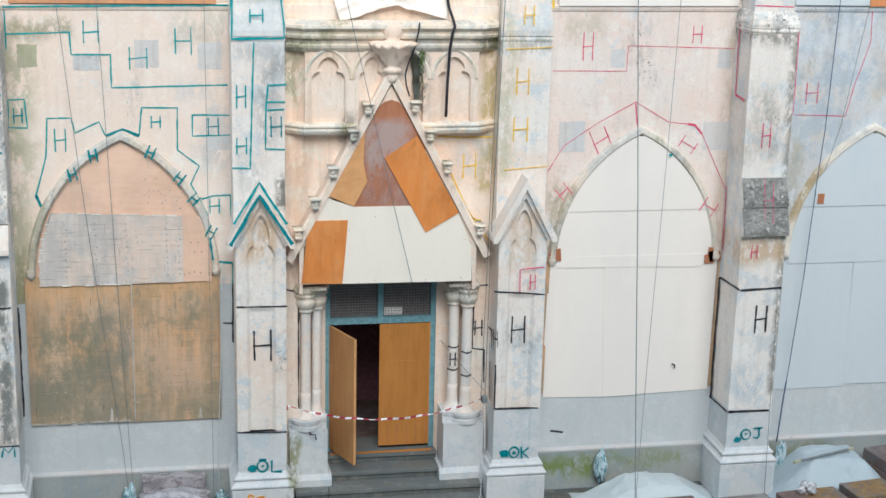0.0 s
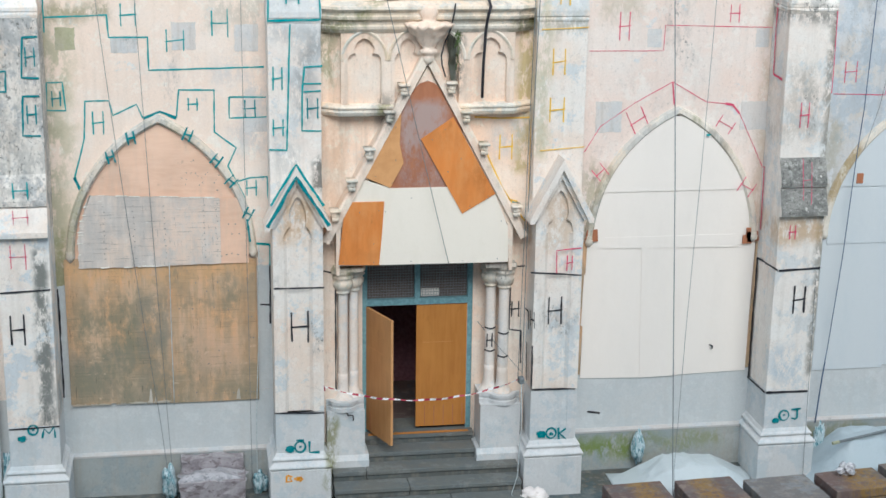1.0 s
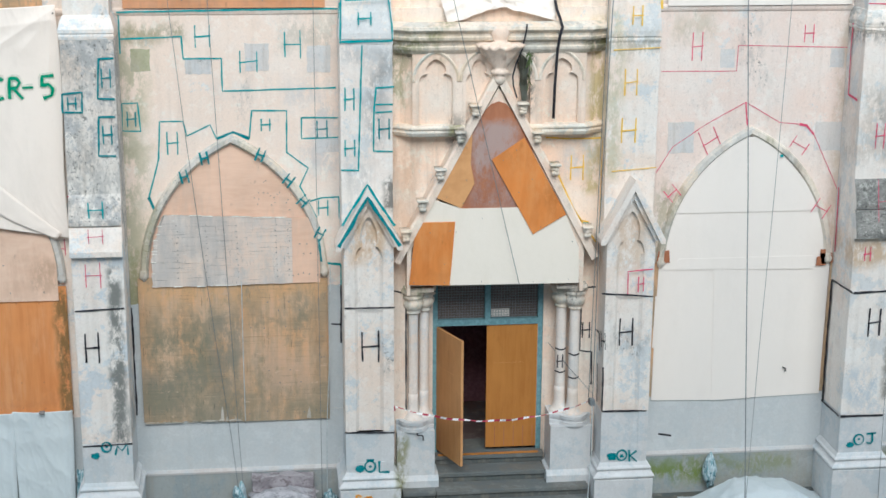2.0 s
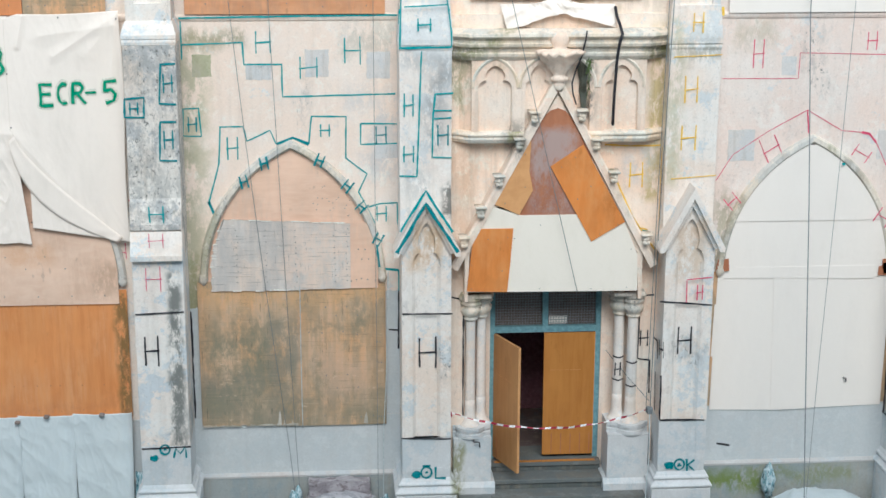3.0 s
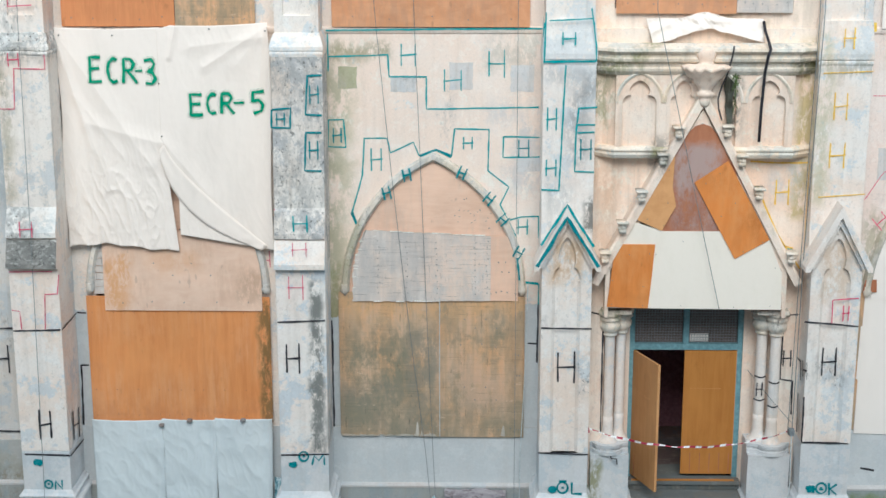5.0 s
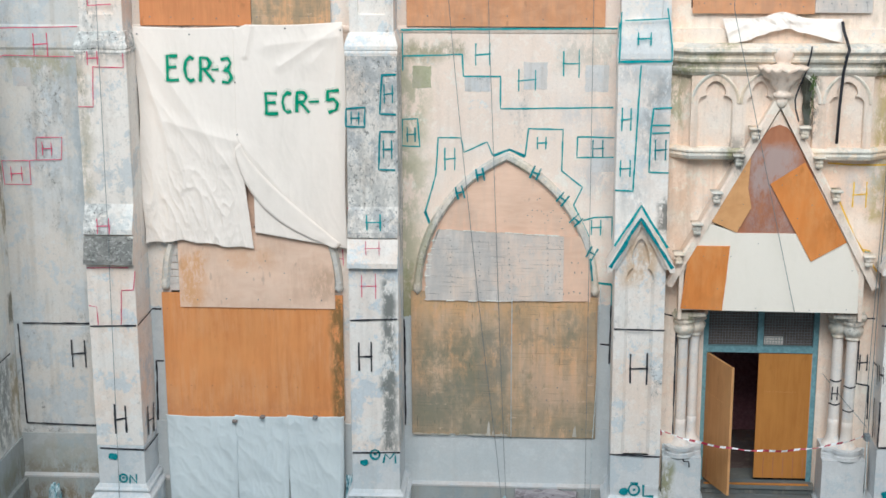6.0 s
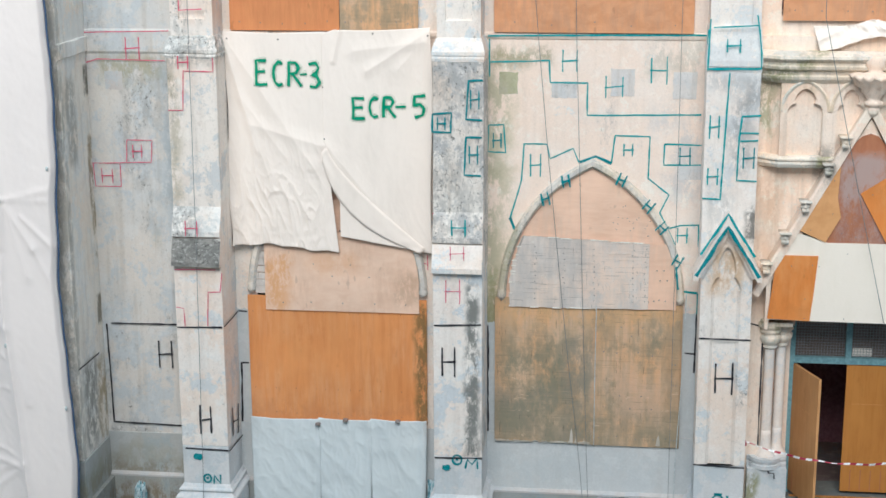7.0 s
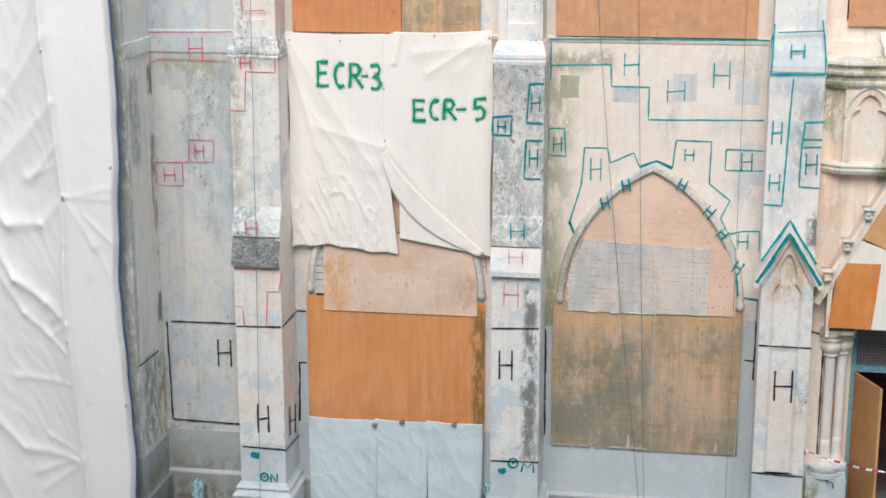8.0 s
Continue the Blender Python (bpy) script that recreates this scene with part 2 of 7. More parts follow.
DADO = plaster("grey_dado", (0.63, 0.655, 0.665), (0.645, 0.655, 0.655), (0.605, 0.64, 0.655), warm_part=0.4, grime=0.05, moss=0.1, shift=7.7, streak=0.06, specks=0.25)
# Damp stains, on a base colour darkened for the shade at this corner's foot.
DADO_DAMP = plaster("damp_shaded_dado", (0.47, 0.49, 0.49), (0.47, 0.46, 0.42), (0.41, 0.46, 0.48), warm_part=0.4, grime=0.2, moss=0.3, shift=7.9, streak=0.2, specks=0.3, stains_and_shade=((-8.5, -6.8, 0.6, 0.98, (0.2, 0.15, 0.07), 0.75, 0.14, 2.0), (-8.3, -7.2, 0.9, 1.2, (0.34, 0.3, 0.2), 0.5, 0.12, 3.0), (-1.25, -0.1, 0.6, 1.2, (0.3, 0.29, 0.2), 0.6, 0.12, 3.0, 1)))
CRACK = plaster("dark_crack_tone", (0.035, 0.04, 0.03), (0.06, 0.05, 0.035), (0.1, 0.11, 0.09), grime=0.4, moss=0.6, shift=40)
# Real moss; the brown stain at the far end also paints a shaded foot.
DADO_MOSS = plaster("mossy_shaded_dado", (0.4, 0.43, 0.43), (0.4, 0.39, 0.35), (0.34, 0.39, 0.41), grime=0.7, moss=0.7, shift=10.2, streak=0.3, stains_and_shade=((5.9, 7.2, 0.15, 0.66, (0.18, 0.25, 0.04), 0.9, 0.14, 3.0), (7.0, 8.6, 0.3, 0.64, (0.22, 0.26, 0.07), 0.75, 0.14, 4.0), (9.8, 11.2, 0.3, 0.66, (0.22, 0.23, 0.1), 0.7, 0.12, 3.0), (-8.4, -7.2, 0.1, 0.62, (0.2, 0.14, 0.07), 0.7, 0.1, 2.5), (1.88, 2.25, 0.3, 1.2, MOSS, 0.8, 0.1, 4.0)))
# Paler than the course: the highlight along its ledge, put into the colour.
LEDGE = plaster("pale_ledge", (0.58, 0.57, 0.56), (0.6, 0.54, 0.51), (0.55, 0.58, 0.6), grime=0.4, moss=0.4, shift=35, streak=0.1)
CAP_MOSS = plaster("mossy_cap_stone", (0.86, 0.83, 0.79), (0.84, 0.74, 0.65), (0.62, 0.64, 0.63), grime=1.3, moss=0.5, shift=44.0, streak=0.3, soot=(0.1, 0.1, 0.09), specks=1.2)


def lichened(name):
    """Dark weathered stone freckled with pale lichen."""
    n = Nodes(name, 0.9)
    c = n.mix(n.ramp(n.noise(3.0, 6, 0.7), 0.4, 0.65), (0.2, 0.2, 0.19), (0.32, 0.31, 0.29))
    c = n.mix(n.math("MULTIPLY", n.ramp(n.noise(13, 9, 0.75, stretch=(1, 1, 1.5)), 0.5, 0.6), 0.5), c, (0.55, 0.55, 0.52))
    c = n.mix(n.ramp(n.noise(8, 9, 0.75, shift=(3, 7, 2)), 0.6, 0.66), c, (0.72, 0.7, 0.66))
    c = n.mix(n.math("MULTIPLY", n.ramp(n.noise(16, 8, 0.8, shift=(9, 1, 5)), 0.53, 0.6), 0.8), c, (0.08, 0.08, 0.075))
    n.color(c)
    n.bump(n.noise(12, 8, 0.7), 0.5, 0.02)
    return n.mat


SLATE = lichened("lichened_stone")


def paint(name, c, rough=0.6):
    """Thin brushed or sprayed paint, a little uneven."""
    n = Nodes(name, rough)
    n.color(n.mix(n.ramp(n.noise(17, 5, 0.7), 0.35, 0.7), c, tuple(min(1, v * 1.35 + 0.03) for v in c)))
    return n.mat


TEAL = paint("teal_paint", (0.0, 0.29, 0.31))
TEAL_DEEP = paint("deep_teal_paint", (0.0, 0.2, 0.23))
GREEN = paint("green_spray", (0.0, 0.26, 0.14))
GREEN_MIST = Nodes("green_spray_mist", 0.8)
GREEN_MIST.color((0.1, 0.42, 0.25))
GREEN_MIST.put(GREEN_MIST.b.inputs["Alpha"], GREEN_MIST.ramp(GREEN_MIST.noise(60, 4, 0.7), 0.35, 0.7, 0.02, 0.34))
GREEN_MIST = GREEN_MIST.mat
RED = paint("crimson_paint", (0.6, 0.07, 0.15))
YELLOW = paint("yellow_paint", (0.82, 0.5, 0.07))
ORANGE = paint("orange_paint", (0.85, 0.33, 0.02))
BLACK = paint("black_paint", (0.018, 0.018, 0.025))
FRAME_BLUE = paint("blue_grey_frame_paint", (0.15, 0.29, 0.33), 0.5)
PALE_GREY = plaster("pale_grey_patch", (0.69, 0.67, 0.655), (0.72, 0.67, 0.64), (0.65, 0.655, 0.66), grime=0.4, moss=0.2, shift=31)
PALE_GREEN = plaster("mossy_patch", (0.45, 0.45, 0.3), (0.5, 0.47, 0.36), (0.36, 0.38, 0.25), grime=0.4, moss=1.0, shift=33)
PALE_WHITE = paint("filler_patch", (0.74, 0.72, 0.67), 0.9)


def plywood(name, light, dark, stain=0.0, stain_colour=(0.16, 0.15, 0.1), stretch=(9, 9, 0.7), shift=0.0, rough=0.7, knots=0.4, stain_stretch=(3.0, 3.0, 0.5), spread=0.4, stains_and_shade=()):
    """Plywood facing: grain, figure, knots, and the dark blotches of weather."""
    n = Nodes(name, rough)
    r = n.island()
    g = n.noise(2.6, 7, 0.62, stretch=stretch, shift=(shift, 0, shift), bend=0.5)
    c = n.mix(n.ramp(g, 0.3, 0.72), light, dark)
    c = n.mix(n.math("MULTIPLY", n.ramp(n.noise(0.8, 3, 0.6, shift=(shift, 2, 5)), 0.35, 0.7), 0.5), c, tuple(v * 1.25 for v in light))
    k = n.ramp(n.noise(3.0, 2, 0.5, stretch=(2.6, 2.6, 1.2), shift=(7, shift, 1)), 0.68, 0.74)
    c = n.mix(n.math("MULTIPLY", k, knots), c, tuple(v * 0.55 for v in dark))
    c = n.mix(n.ramp(r, 0, 1, 0.0, 0.25), c, dark)
    if stain:
        a = n.ramp(n.noise(1.0, 5, 0.65, stretch=(1.2, 1.2, 0.8), shift=(shift, 6, 3)), spread, spread + 0.22)
        b = n.ramp(n.noise(4.0, 8, 0.75, stretch=stain_stretch, shift=(2, 2, shift)), 0.36, 0.62)
        c = n.mix(n.math("MULTIPLY", n.math("MULTIPLY", a, b), stain), c, stain_colour)
    for one in stains_and_shade:
        c = n.stain(c, *one)
    n.color(c)
    n.bump(n.math("ADD", g, n.noise(30, 5, 0.6, stretch=(1, 1, 0.15))), 0.25, 0.004)
    return n.mat


PLY_ORANGE = plywood("orange_plywood", (0.72, 0.31, 0.13), (0.62, 0.24, 0.1), stain=0.3, stain_colour=(0.38, 0.15, 0.06))
PLY_FACED = plywood("faced_orange_plywood", (0.74, 0.318, 0.115), (0.65, 0.253, 0.085), stain=0.42, stain_colour=(0.78, 0.44, 0.24), stretch=(5, 5, 0.5), stain_stretch=(2.2, 2.2, 0.22), spread=0.38, shift=3, knots=0.2, stains_and_shade=((-3.32, -3.0, 1.7, 3.8, (0.15, 0.12, 0.05), 0.8, 0.06, 5.0), (-6.1, -3.1, 1.7, 2.1, (0.5, 0.2, 0.09), 0.5, 0.2, 3.0), (-5.6, -4.6, 2.6, 3.6, (0.74, 0.34, 0.13), 0.5, 0.25, 2.0)))
PLY_GABLE = plywood("gable_plywood", (0.75, 0.275, 0.07), (0.65, 0.215, 0.05), stain=0.5, stain_colour=(0.76, 0.38, 0.15), stretch=(4, 4, 0.6), stain_stretch=(1.5, 1.5, 0.6), shift=23, knots=0.3, stains_and_shade=((4.1, 4.5, 4.9, 5.4, (0.5, 0.17, 0.04), 0.6, 0.12, 3.0), (3.3, 3.7, 5.6, 6.1, (0.56, 0.2, 0.05), 0.5, 0.12, 3.0), (2.0, 2.8, 3.95, 4.15, (0.5, 0.18, 0.05), 0.5, 0.1, 4.0)))
PLY_LEAF = plywood("tan_door_plywood", (0.55, 0.285, 0.115), (0.48, 0.235, 0.085), stain=0.3, stain_colour=(0.38, 0.17, 0.06), stretch=(6, 6, 0.4), shift=25, rough=0.5, knots=0.2)
PLY_DOOR = plywood("door_plywood", (0.53, 0.235, 0.06), (0.45, 0.185, 0.042), stain=0.3, stain_colour=(0.35, 0.12, 0.03), stretch=(6, 6, 0.4), shift=5, rough=0.45, knots=0.15)

def weathered_ply(name, light, warm, grey, shift=0.0, amount=0.6, fibre=0.4, stains_and_shade=()):
    """Old plywood: peach face, broad washed-down bands, cloudy mould, fine splits along and across."""
    n = Nodes(name, 0.88)
    c = n.mix(n.ramp(n.noise(1.1, 5, 0.6, stretch=(1.3, 1.3, 0.7), shift=(shift, 1, 2)), 0.4, 0.62), light, warm)
    c = n.mix(n.math("MULTIPLY", n.ramp(n.noise(3.0, 6, 0.65, stretch=(1.5, 1.5, 0.4), shift=(shift, 4, 0)), 0.46, 0.62), 0.6 * amount), c, grey)
    c = n.mix(n.math("MULTIPLY", n.ramp(n.noise(2.2, 5, 0.6, stretch=(3.4, 3.4, 0.12), shift=(2, shift, 9)), 0.44, 0.56), 0.62 * amount), c, tuple(0.4 * v + 0.6 * w for v, w in zip(warm, grey)))
    cloud = n.math("MULTIPLY", n.ramp(n.noise(1.5, 9, 0.68, stretch=(1, 1, 1.2), shift=(2, shift, 5)), 0.47, 0.6), n.ramp(n.noise(7, 6, 0.7, stretch=(1.6, 1.6, 0.5), shift=(shift, 3, 8)), 0.35, 0.6, 0.4, 1.0))
    c = n.mix(n.math("MULTIPLY", cloud, 0.7 * amount), c, grey)
    for one in stains_and_shade:
        c = n.stain(c, *one)
    f = n.noise(5.0, 7, 0.7, stretch=(0.35, 0.35, 9), shift=(shift, 0, 3))
    c = n.mix(n.math("MULTIPLY", n.ramp(f, 0.56, 0.7), fibre), c, tuple(v * 0.45 for v in grey))
    c = n.mix(n.math("MULTIPLY", n.ramp(f, 0.44, 0.3), 0.22), c, tuple(min(0.9, v * 1.2 + 0.06) for v in light))
    tick = n.ramp(n.noise(5.0, 5, 0.6, stretch=(9, 9, 0.7), shift=(4, shift, 1)), 0.64, 0.69)
    c = n.mix(n.math("MULTIPLY", tick, 0.55), c, tuple(v * 0.4 for v in grey))
    scuff = n.ramp(n.noise(4.0, 8, 0.7, stretch=(1.2, 1.2, 2.5), shift=(9, shift, 4)), 0.64, 0.67)
    c = n.mix(n.math("MULTIPLY", scuff, 0.4), c, tuple(min(0.85, v * 1.15 + 0.08) for v in light))
    n.color(c)
    n.bump(n.math("ADD", f, n.math("MULTIPLY", tick, -0.5)), 0.4, 0.006)
    return n.mat


MOULD = (0.22, 0.225, 0.165)
PLY_OLD = weathered_ply("weathered_plywood", (0.65, 0.46, 0.315), (0.73, 0.43, 0.235), MOULD, 7.0, 0.82, 0.4,
                        stains_and_shade=((-2.0, -0.95, 1.5, 3.4, MOULD, 0.78, 0.25, 1.6), (-2.05, -1.0, 2.0, 2.5, (0.24, 0.235, 0.2), 0.5, 0.1, 2.0), (-0.98, -0.5, 1.5, 3.3, (0.24, 0.24, 0.2), 0.65, 0.08, 3.0), (-2.1, -0.85, 1.4, 2.0, (0.27, 0.255, 0.2), 0.65, 0.2, 2.0), (0.2, 0.9, 1.45, 1.85, MOULD, 0.6, 0.15, 3.0), (-2.1, 0.9, 1.4, 2.4, (0.3, 0.27, 0.19), 0.45, 0.3, 1.3), (-2.1, 0.9, 3.5, 3.95, (0.74, 0.44, 0.215), 0.6, 0.14, 3.0), (-0.35, 0.62, 1.85, 2.85, (0.67, 0.46, 0.33), 0.6, 0.2, 1.8), (0.3, 0.6, 2.9, 3.7, MOULD, 0.55, 0.12, 4.0), (-2.1, -0.95, 1.5, 2.35, (0.25, 0.24, 0.185), 0.6, 0.3, 2.2)))
PLY_GREY = weathered_ply("grey_weathered_plywood", (0.72, 0.67, 0.63), (0.8, 0.66, 0.56), (0.48, 0.465, 0.455), 13.0, 0.75, 0.8,
                         stains_and_shade=((-0.7, 0.5, 3.7, 4.9, (0.85, 0.66, 0.54), 0.7, 0.3, 0.8), (-1.9, -1.5, 3.7, 4.9, (0.46, 0.46, 0.46), 0.5, 0.2, 2.0)))
PLY_STRIP = weathered_ply("torn_veneer", (0.6, 0.56, 0.5), (0.55, 0.46, 0.37), (0.36, 0.35, 0.3), 31.0, 0.6, 0.5)
PLY_HONEY = plywood("honey_plywood", (0.7, 0.38, 0.17), (0.6, 0.3, 0.12), stain=0.3, stain_colour=(0.45, 0.2, 0.08), stretch=(2, 2, 3), shift=19)
PLY_TAN = plywood("tan_plywood", (0.84, 0.59, 0.45), (0.76, 0.5, 0.36), stain=0.35, stain_colour=(0.6, 0.48, 0.4), stretch=(1.2, 1.2, 5), shift=9)
PLY_PALE = plywood("pale_plywood", (0.82, 0.61, 0.48), (0.76, 0.53, 0.4), stain=0.3, stain_colour=(0.52, 0.33, 0.22), stretch=(1.6, 1, 3), shift=11, stains_and_shade=((-5.7, -5.3, 3.6, 4.6, (0.7, 0.34, 0.12), 0.7, 0.12, 2.0), (-5.0, -4.2, 4.2, 4.7, (0.72, 0.36, 0.14), 0.5, 0.2, 2.0), (-3.6, -3.2, 3.7, 4.3, (0.45, 0.3, 0.2), 0.5, 0.1, 4.0)))
PLY_ROSE = plywood("reddish_plywood", (0.5, 0.22, 0.12), (0.38, 0.14, 0.07), stain=0.4, stain_colour=(0.3, 0.14, 0.09), stretch=(3, 3, 0.8), shift=15, stains_and_shade=((3.02, 3.72, 5.05, 6.4, (0.47, 0.37, 0.35), 0.85, 0.08, 0.7), (3.0, 3.9, 4.9, 5.7, (0.36, 0.2, 0.17), 0.5, 0.15, 2.0)))
PLY_ROSE_B = plywood("upper_plywood", (0.72, 0.37, 0.2), (0.62, 0.29, 0.14), stain=0.35, stain_colour=(0.36, 0.24, 0.18), stretch=(2, 2, 3), shift=17)


def sheet(name, c, stain=(0.6, 0.6, 0.55), rough=0.55, part=0.3):
    n = Nodes(name, rough)
    col = n.mix(n.math("MULTIPLY", n.ramp(n.noise(1.3, 6, 0.7, stretch=(1.5, 1.5, 0.5)), 0.45, 0.75), part), c, stain)
    col = n.mix(n.math("MULTIPLY", n.ramp(n.noise(23, 5, 0.7), 0.55, 0.75), part * 0.6), col, stain)
    n.color(col)
    n.bump(n.math("ADD", n.noise(6, 7, 0.65), n.math("MULTIPLY", n.noise(1.4, 3, 0.5), 2.0)), 0.3, 0.015)
    return n.mat

def wrinkled(name, pale, mid, dark, scale=14.0, stretch=(1.6, 1.6, 0.5)):
    """Crumpled thin plastic: noise colour paints the pale crests and the shaded, tinted hollows."""
    n = Nodes(name, 0.3)
    c = n.mix(n.ramp(n.noise(scale, 6, 0.65, stretch=stretch), 0.42, 0.52), mid, pale)
    c = n.mix(n.ramp(n.noise(scale * 1.3, 6, 0.7, stretch=stretch, shift=(5, 2, 1)), 0.54, 0.6), c, dark)
    n.color(c)
    n.bump(n.noise(scale * 1.2, 6, 0.7, stretch=stretch), 0.6, 0.02)
    return n.mat


WHITE_BOARD = sheet("white_panel", (0.93, 0.87, 0.815), (0.82, 0.77, 0.72))
# White panel's dimmer, cooler copy; edge falloff of the view is painted in.
BLUE_BOARD = sheet("edge_dimmed_white_panel", (0.68, 0.72, 0.75), (0.54, 0.62, 0.68))
CREAM_BOARD = sheet("cream_panel", (0.95, 0.875, 0.775), (0.72, 0.66, 0.52), part=0.25)
CLOTH = sheet("white_canvas", (0.95, 0.86, 0.785), (0.77, 0.7, 0.63), 0.8)
PLASTIC = sheet("white_plastic_sheet", (0.69, 0.755, 0.78), (0.56, 0.63, 0.67), 0.4, 0.4)
# Darker of two copies: some dirt, plus dimness at the view's edge.
HEAP = sheet("dimmed_dirty_plastic_sheet", (0.46, 0.53, 0.57), (0.3, 0.36, 0.4), 0.4, 0.6)
HEAP_PALE = sheet("pale_plastic_sheet", (0.6, 0.655, 0.68), (0.42, 0.49, 0.53), 0.35, 0.6)
TARP = sheet("white_tarpaulin", (0.95, 0.875, 0.84), (0.78, 0.74, 0.74), 0.4, 0.2)
TARP_GREY = wrinkled("grey_film", (0.5, 0.49, 0.52), (0.36, 0.36, 0.39), (0.24, 0.24, 0.26), 6.0, (0.8, 1, 1))
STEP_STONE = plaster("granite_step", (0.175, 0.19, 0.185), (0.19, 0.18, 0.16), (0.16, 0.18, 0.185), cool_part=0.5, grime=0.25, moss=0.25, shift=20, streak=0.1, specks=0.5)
# Riser granite: mossy, and darkened in colour for the shade under each tread.
STEP_DARK = plaster("shaded_mossy_riser", (0.13, 0.14, 0.135), (0.14, 0.13, 0.11), (0.12, 0.14, 0.14), cool_part=0.5, grime=0.5, moss=0.6, shift=33, streak=0.3, specks=0.5)
PAVING = plaster("wet_paving", (0.11, 0.135, 0.14), (0.12, 0.11, 0.09), (0.09, 0.125, 0.135), grime=0.6, moss=0.7, shift=23)
RUST_SLAB = plaster("reddish_slab", (0.165, 0.12, 0.113), (0.19, 0.12, 0.1), (0.16, 0.145, 0.145), grime=0.5, moss=0.0, shift=26, soot=(0.04, 0.035, 0.035),
                    stains_and_shade=((6.5, 6.95, -1, 2, (0.36, 0.21, 0.04), 0.6, 0.1, 8.0), (7.5, 7.9, -1, 2, (0.36, 0.21, 0.04), 0.6, 0.1, 8.0), (10.0, 10.6, -1, 2, (0.36, 0.21, 0.04), 0.6, 0.15, 8.0), (10.9, 11.6, -1, 2, (0.36, 0.21, 0.04), 0.6, 0.15, 8.0)))
DARK_WOOD = plaster("greyed_board", (0.2, 0.19, 0.19), (0.24, 0.19, 0.16), (0.26, 0.27, 0.28), grime=0.3, moss=0.0, shift=29)
# Maroon tint stands in for the gloom behind the door and boards.
DARK_ROOM = paint("room_gloom", (0.26, 0.12, 0.15), 0.9)
STEEL = Nodes("grey_steel", 0.45, 0.8)
STEEL.color(STEEL.mix(STEEL.noise(40, 3), (0.3, 0.32, 0.33), (0.42, 0.44, 0.45)))
STEEL = STEEL.mat
WEED = paint("weed_green", (0.07, 0.11, 0.03), 0.7)
ROPE = paint("grey_rope", (0.17, 0.19, 0.2), 0.9)
ROPE_PALE = paint("pale_rope", (0.5, 0.55, 0.56), 0.9)
TAPE_RED = paint("red_tape", (0.36, 0.03, 0.06), 0.4)
TAPE_WHITE = paint("white_tape", (0.75, 0.74, 0.74), 0.4)
BLUE_BAG = wrinkled("bluish_plastic_bag", (0.55, 0.66, 0.7), (0.22, 0.4, 0.46), (0.05, 0.16, 0.2))
FOIL = wrinkled("silvery_wrapper", (0.75, 0.74, 0.76), (0.45, 0.46, 0.5), (0.16, 0.13, 0.14), 16.0, (1, 1, 1))
MESH_BACK = paint("dark_glass", (0.17, 0.13, 0.12), 0.4)
NAVY = paint("navy_cord", (0.05, 0.09, 0.17), 0.8)
FILM = wrinkled("cloudy_film", (0.4, 0.37, 0.39), (0.3, 0.27, 0.29), (0.21, 0.18, 0.19), 5.0, (1, 1, 1.6))


# ---- mesh tools ----
def part(name, bm, material, parent=None, label="", bevel=0.0, smooth=False):
    """Links a bmesh as one mesh object under a thing, a part or nothing."""
    if bevel:
        bmesh.ops.bevel(bm, geom=[e for e in bm.edges if len(e.link_faces) == 2 and e.calc_face_angle(0) > 0.5],
                        offset=bevel, segments=2, profile=0.6, affect="EDGES", clamp_overlap=True)
    bmesh.ops.recalc_face_normals(bm, faces=bm.faces)
    me = bpy.data.meshes.new(name)
    bm.to_mesh(me)
    bm.free()
    me.materials.append(material)
    if smooth:
        for p in me.polygons:
            p.use_smooth = True
    ob = new(name, me)
    ob.parent = parent
    if label:
        ob["label"] = label
    return ob


def thing(name, label, category, group="", kind="", at=(0, 0, 0)):
    e = new(name)
    e.location = at
    e.empty_display_size = 0.2
    return tagged(e, label, category, group, kind)


def box(bm, x0, x1, y0, y1, z0, z1):
    v = [bm.verts.new((x, y, z)) for z in (z0, z1) for x, y in ((x0, y0), (x1, y0), (x1, y1), (x0, y1))]
    for f in ((3, 2, 1, 0), (4, 5, 6, 7), (0, 1, 5, 4), (1, 2, 6, 5), (2, 3, 7, 6), (3, 0, 4, 7)):
        bm.faces.new([v[i] for i in f])
    return bm


def boxes(*dims):
    bm = bmesh.new()
    for d in dims:
        box(bm, *d)
    return bm


def prism(bm, pts, y0, y1):
    """A polygon in x and z, from y0 back to y1."""
    a = [bm.verts.new((x, y0, z)) for x, z in pts]
    b = [bm.verts.new((x, y1, z)) for x, z in pts]
    bm.faces.new(a)
    bm.faces.new(b[::-1])
    n = len(pts)
    for i in range(n):
        bm.faces.new((a[i], b[i], b[(i + 1) % n], a[(i + 1) % n]))
    return bm


def slab(pts, y0, y1):
    return prism(bmesh.new(), pts, y0, y1)


def side_prism(bm, pts, x0, x1):
    """A polygon in y and z, from x0 to x1."""
    a = [bm.verts.new((x0, y, z)) for y, z in pts]
    b = [bm.verts.new((x1, y, z)) for y, z in pts]
    bm.faces.new(a)
    bm.faces.new(b[::-1])
    n = len(pts)
    for i in range(n):
        bm.faces.new((a[i], b[i], b[(i + 1) % n], a[(i + 1) % n]))
    return bm


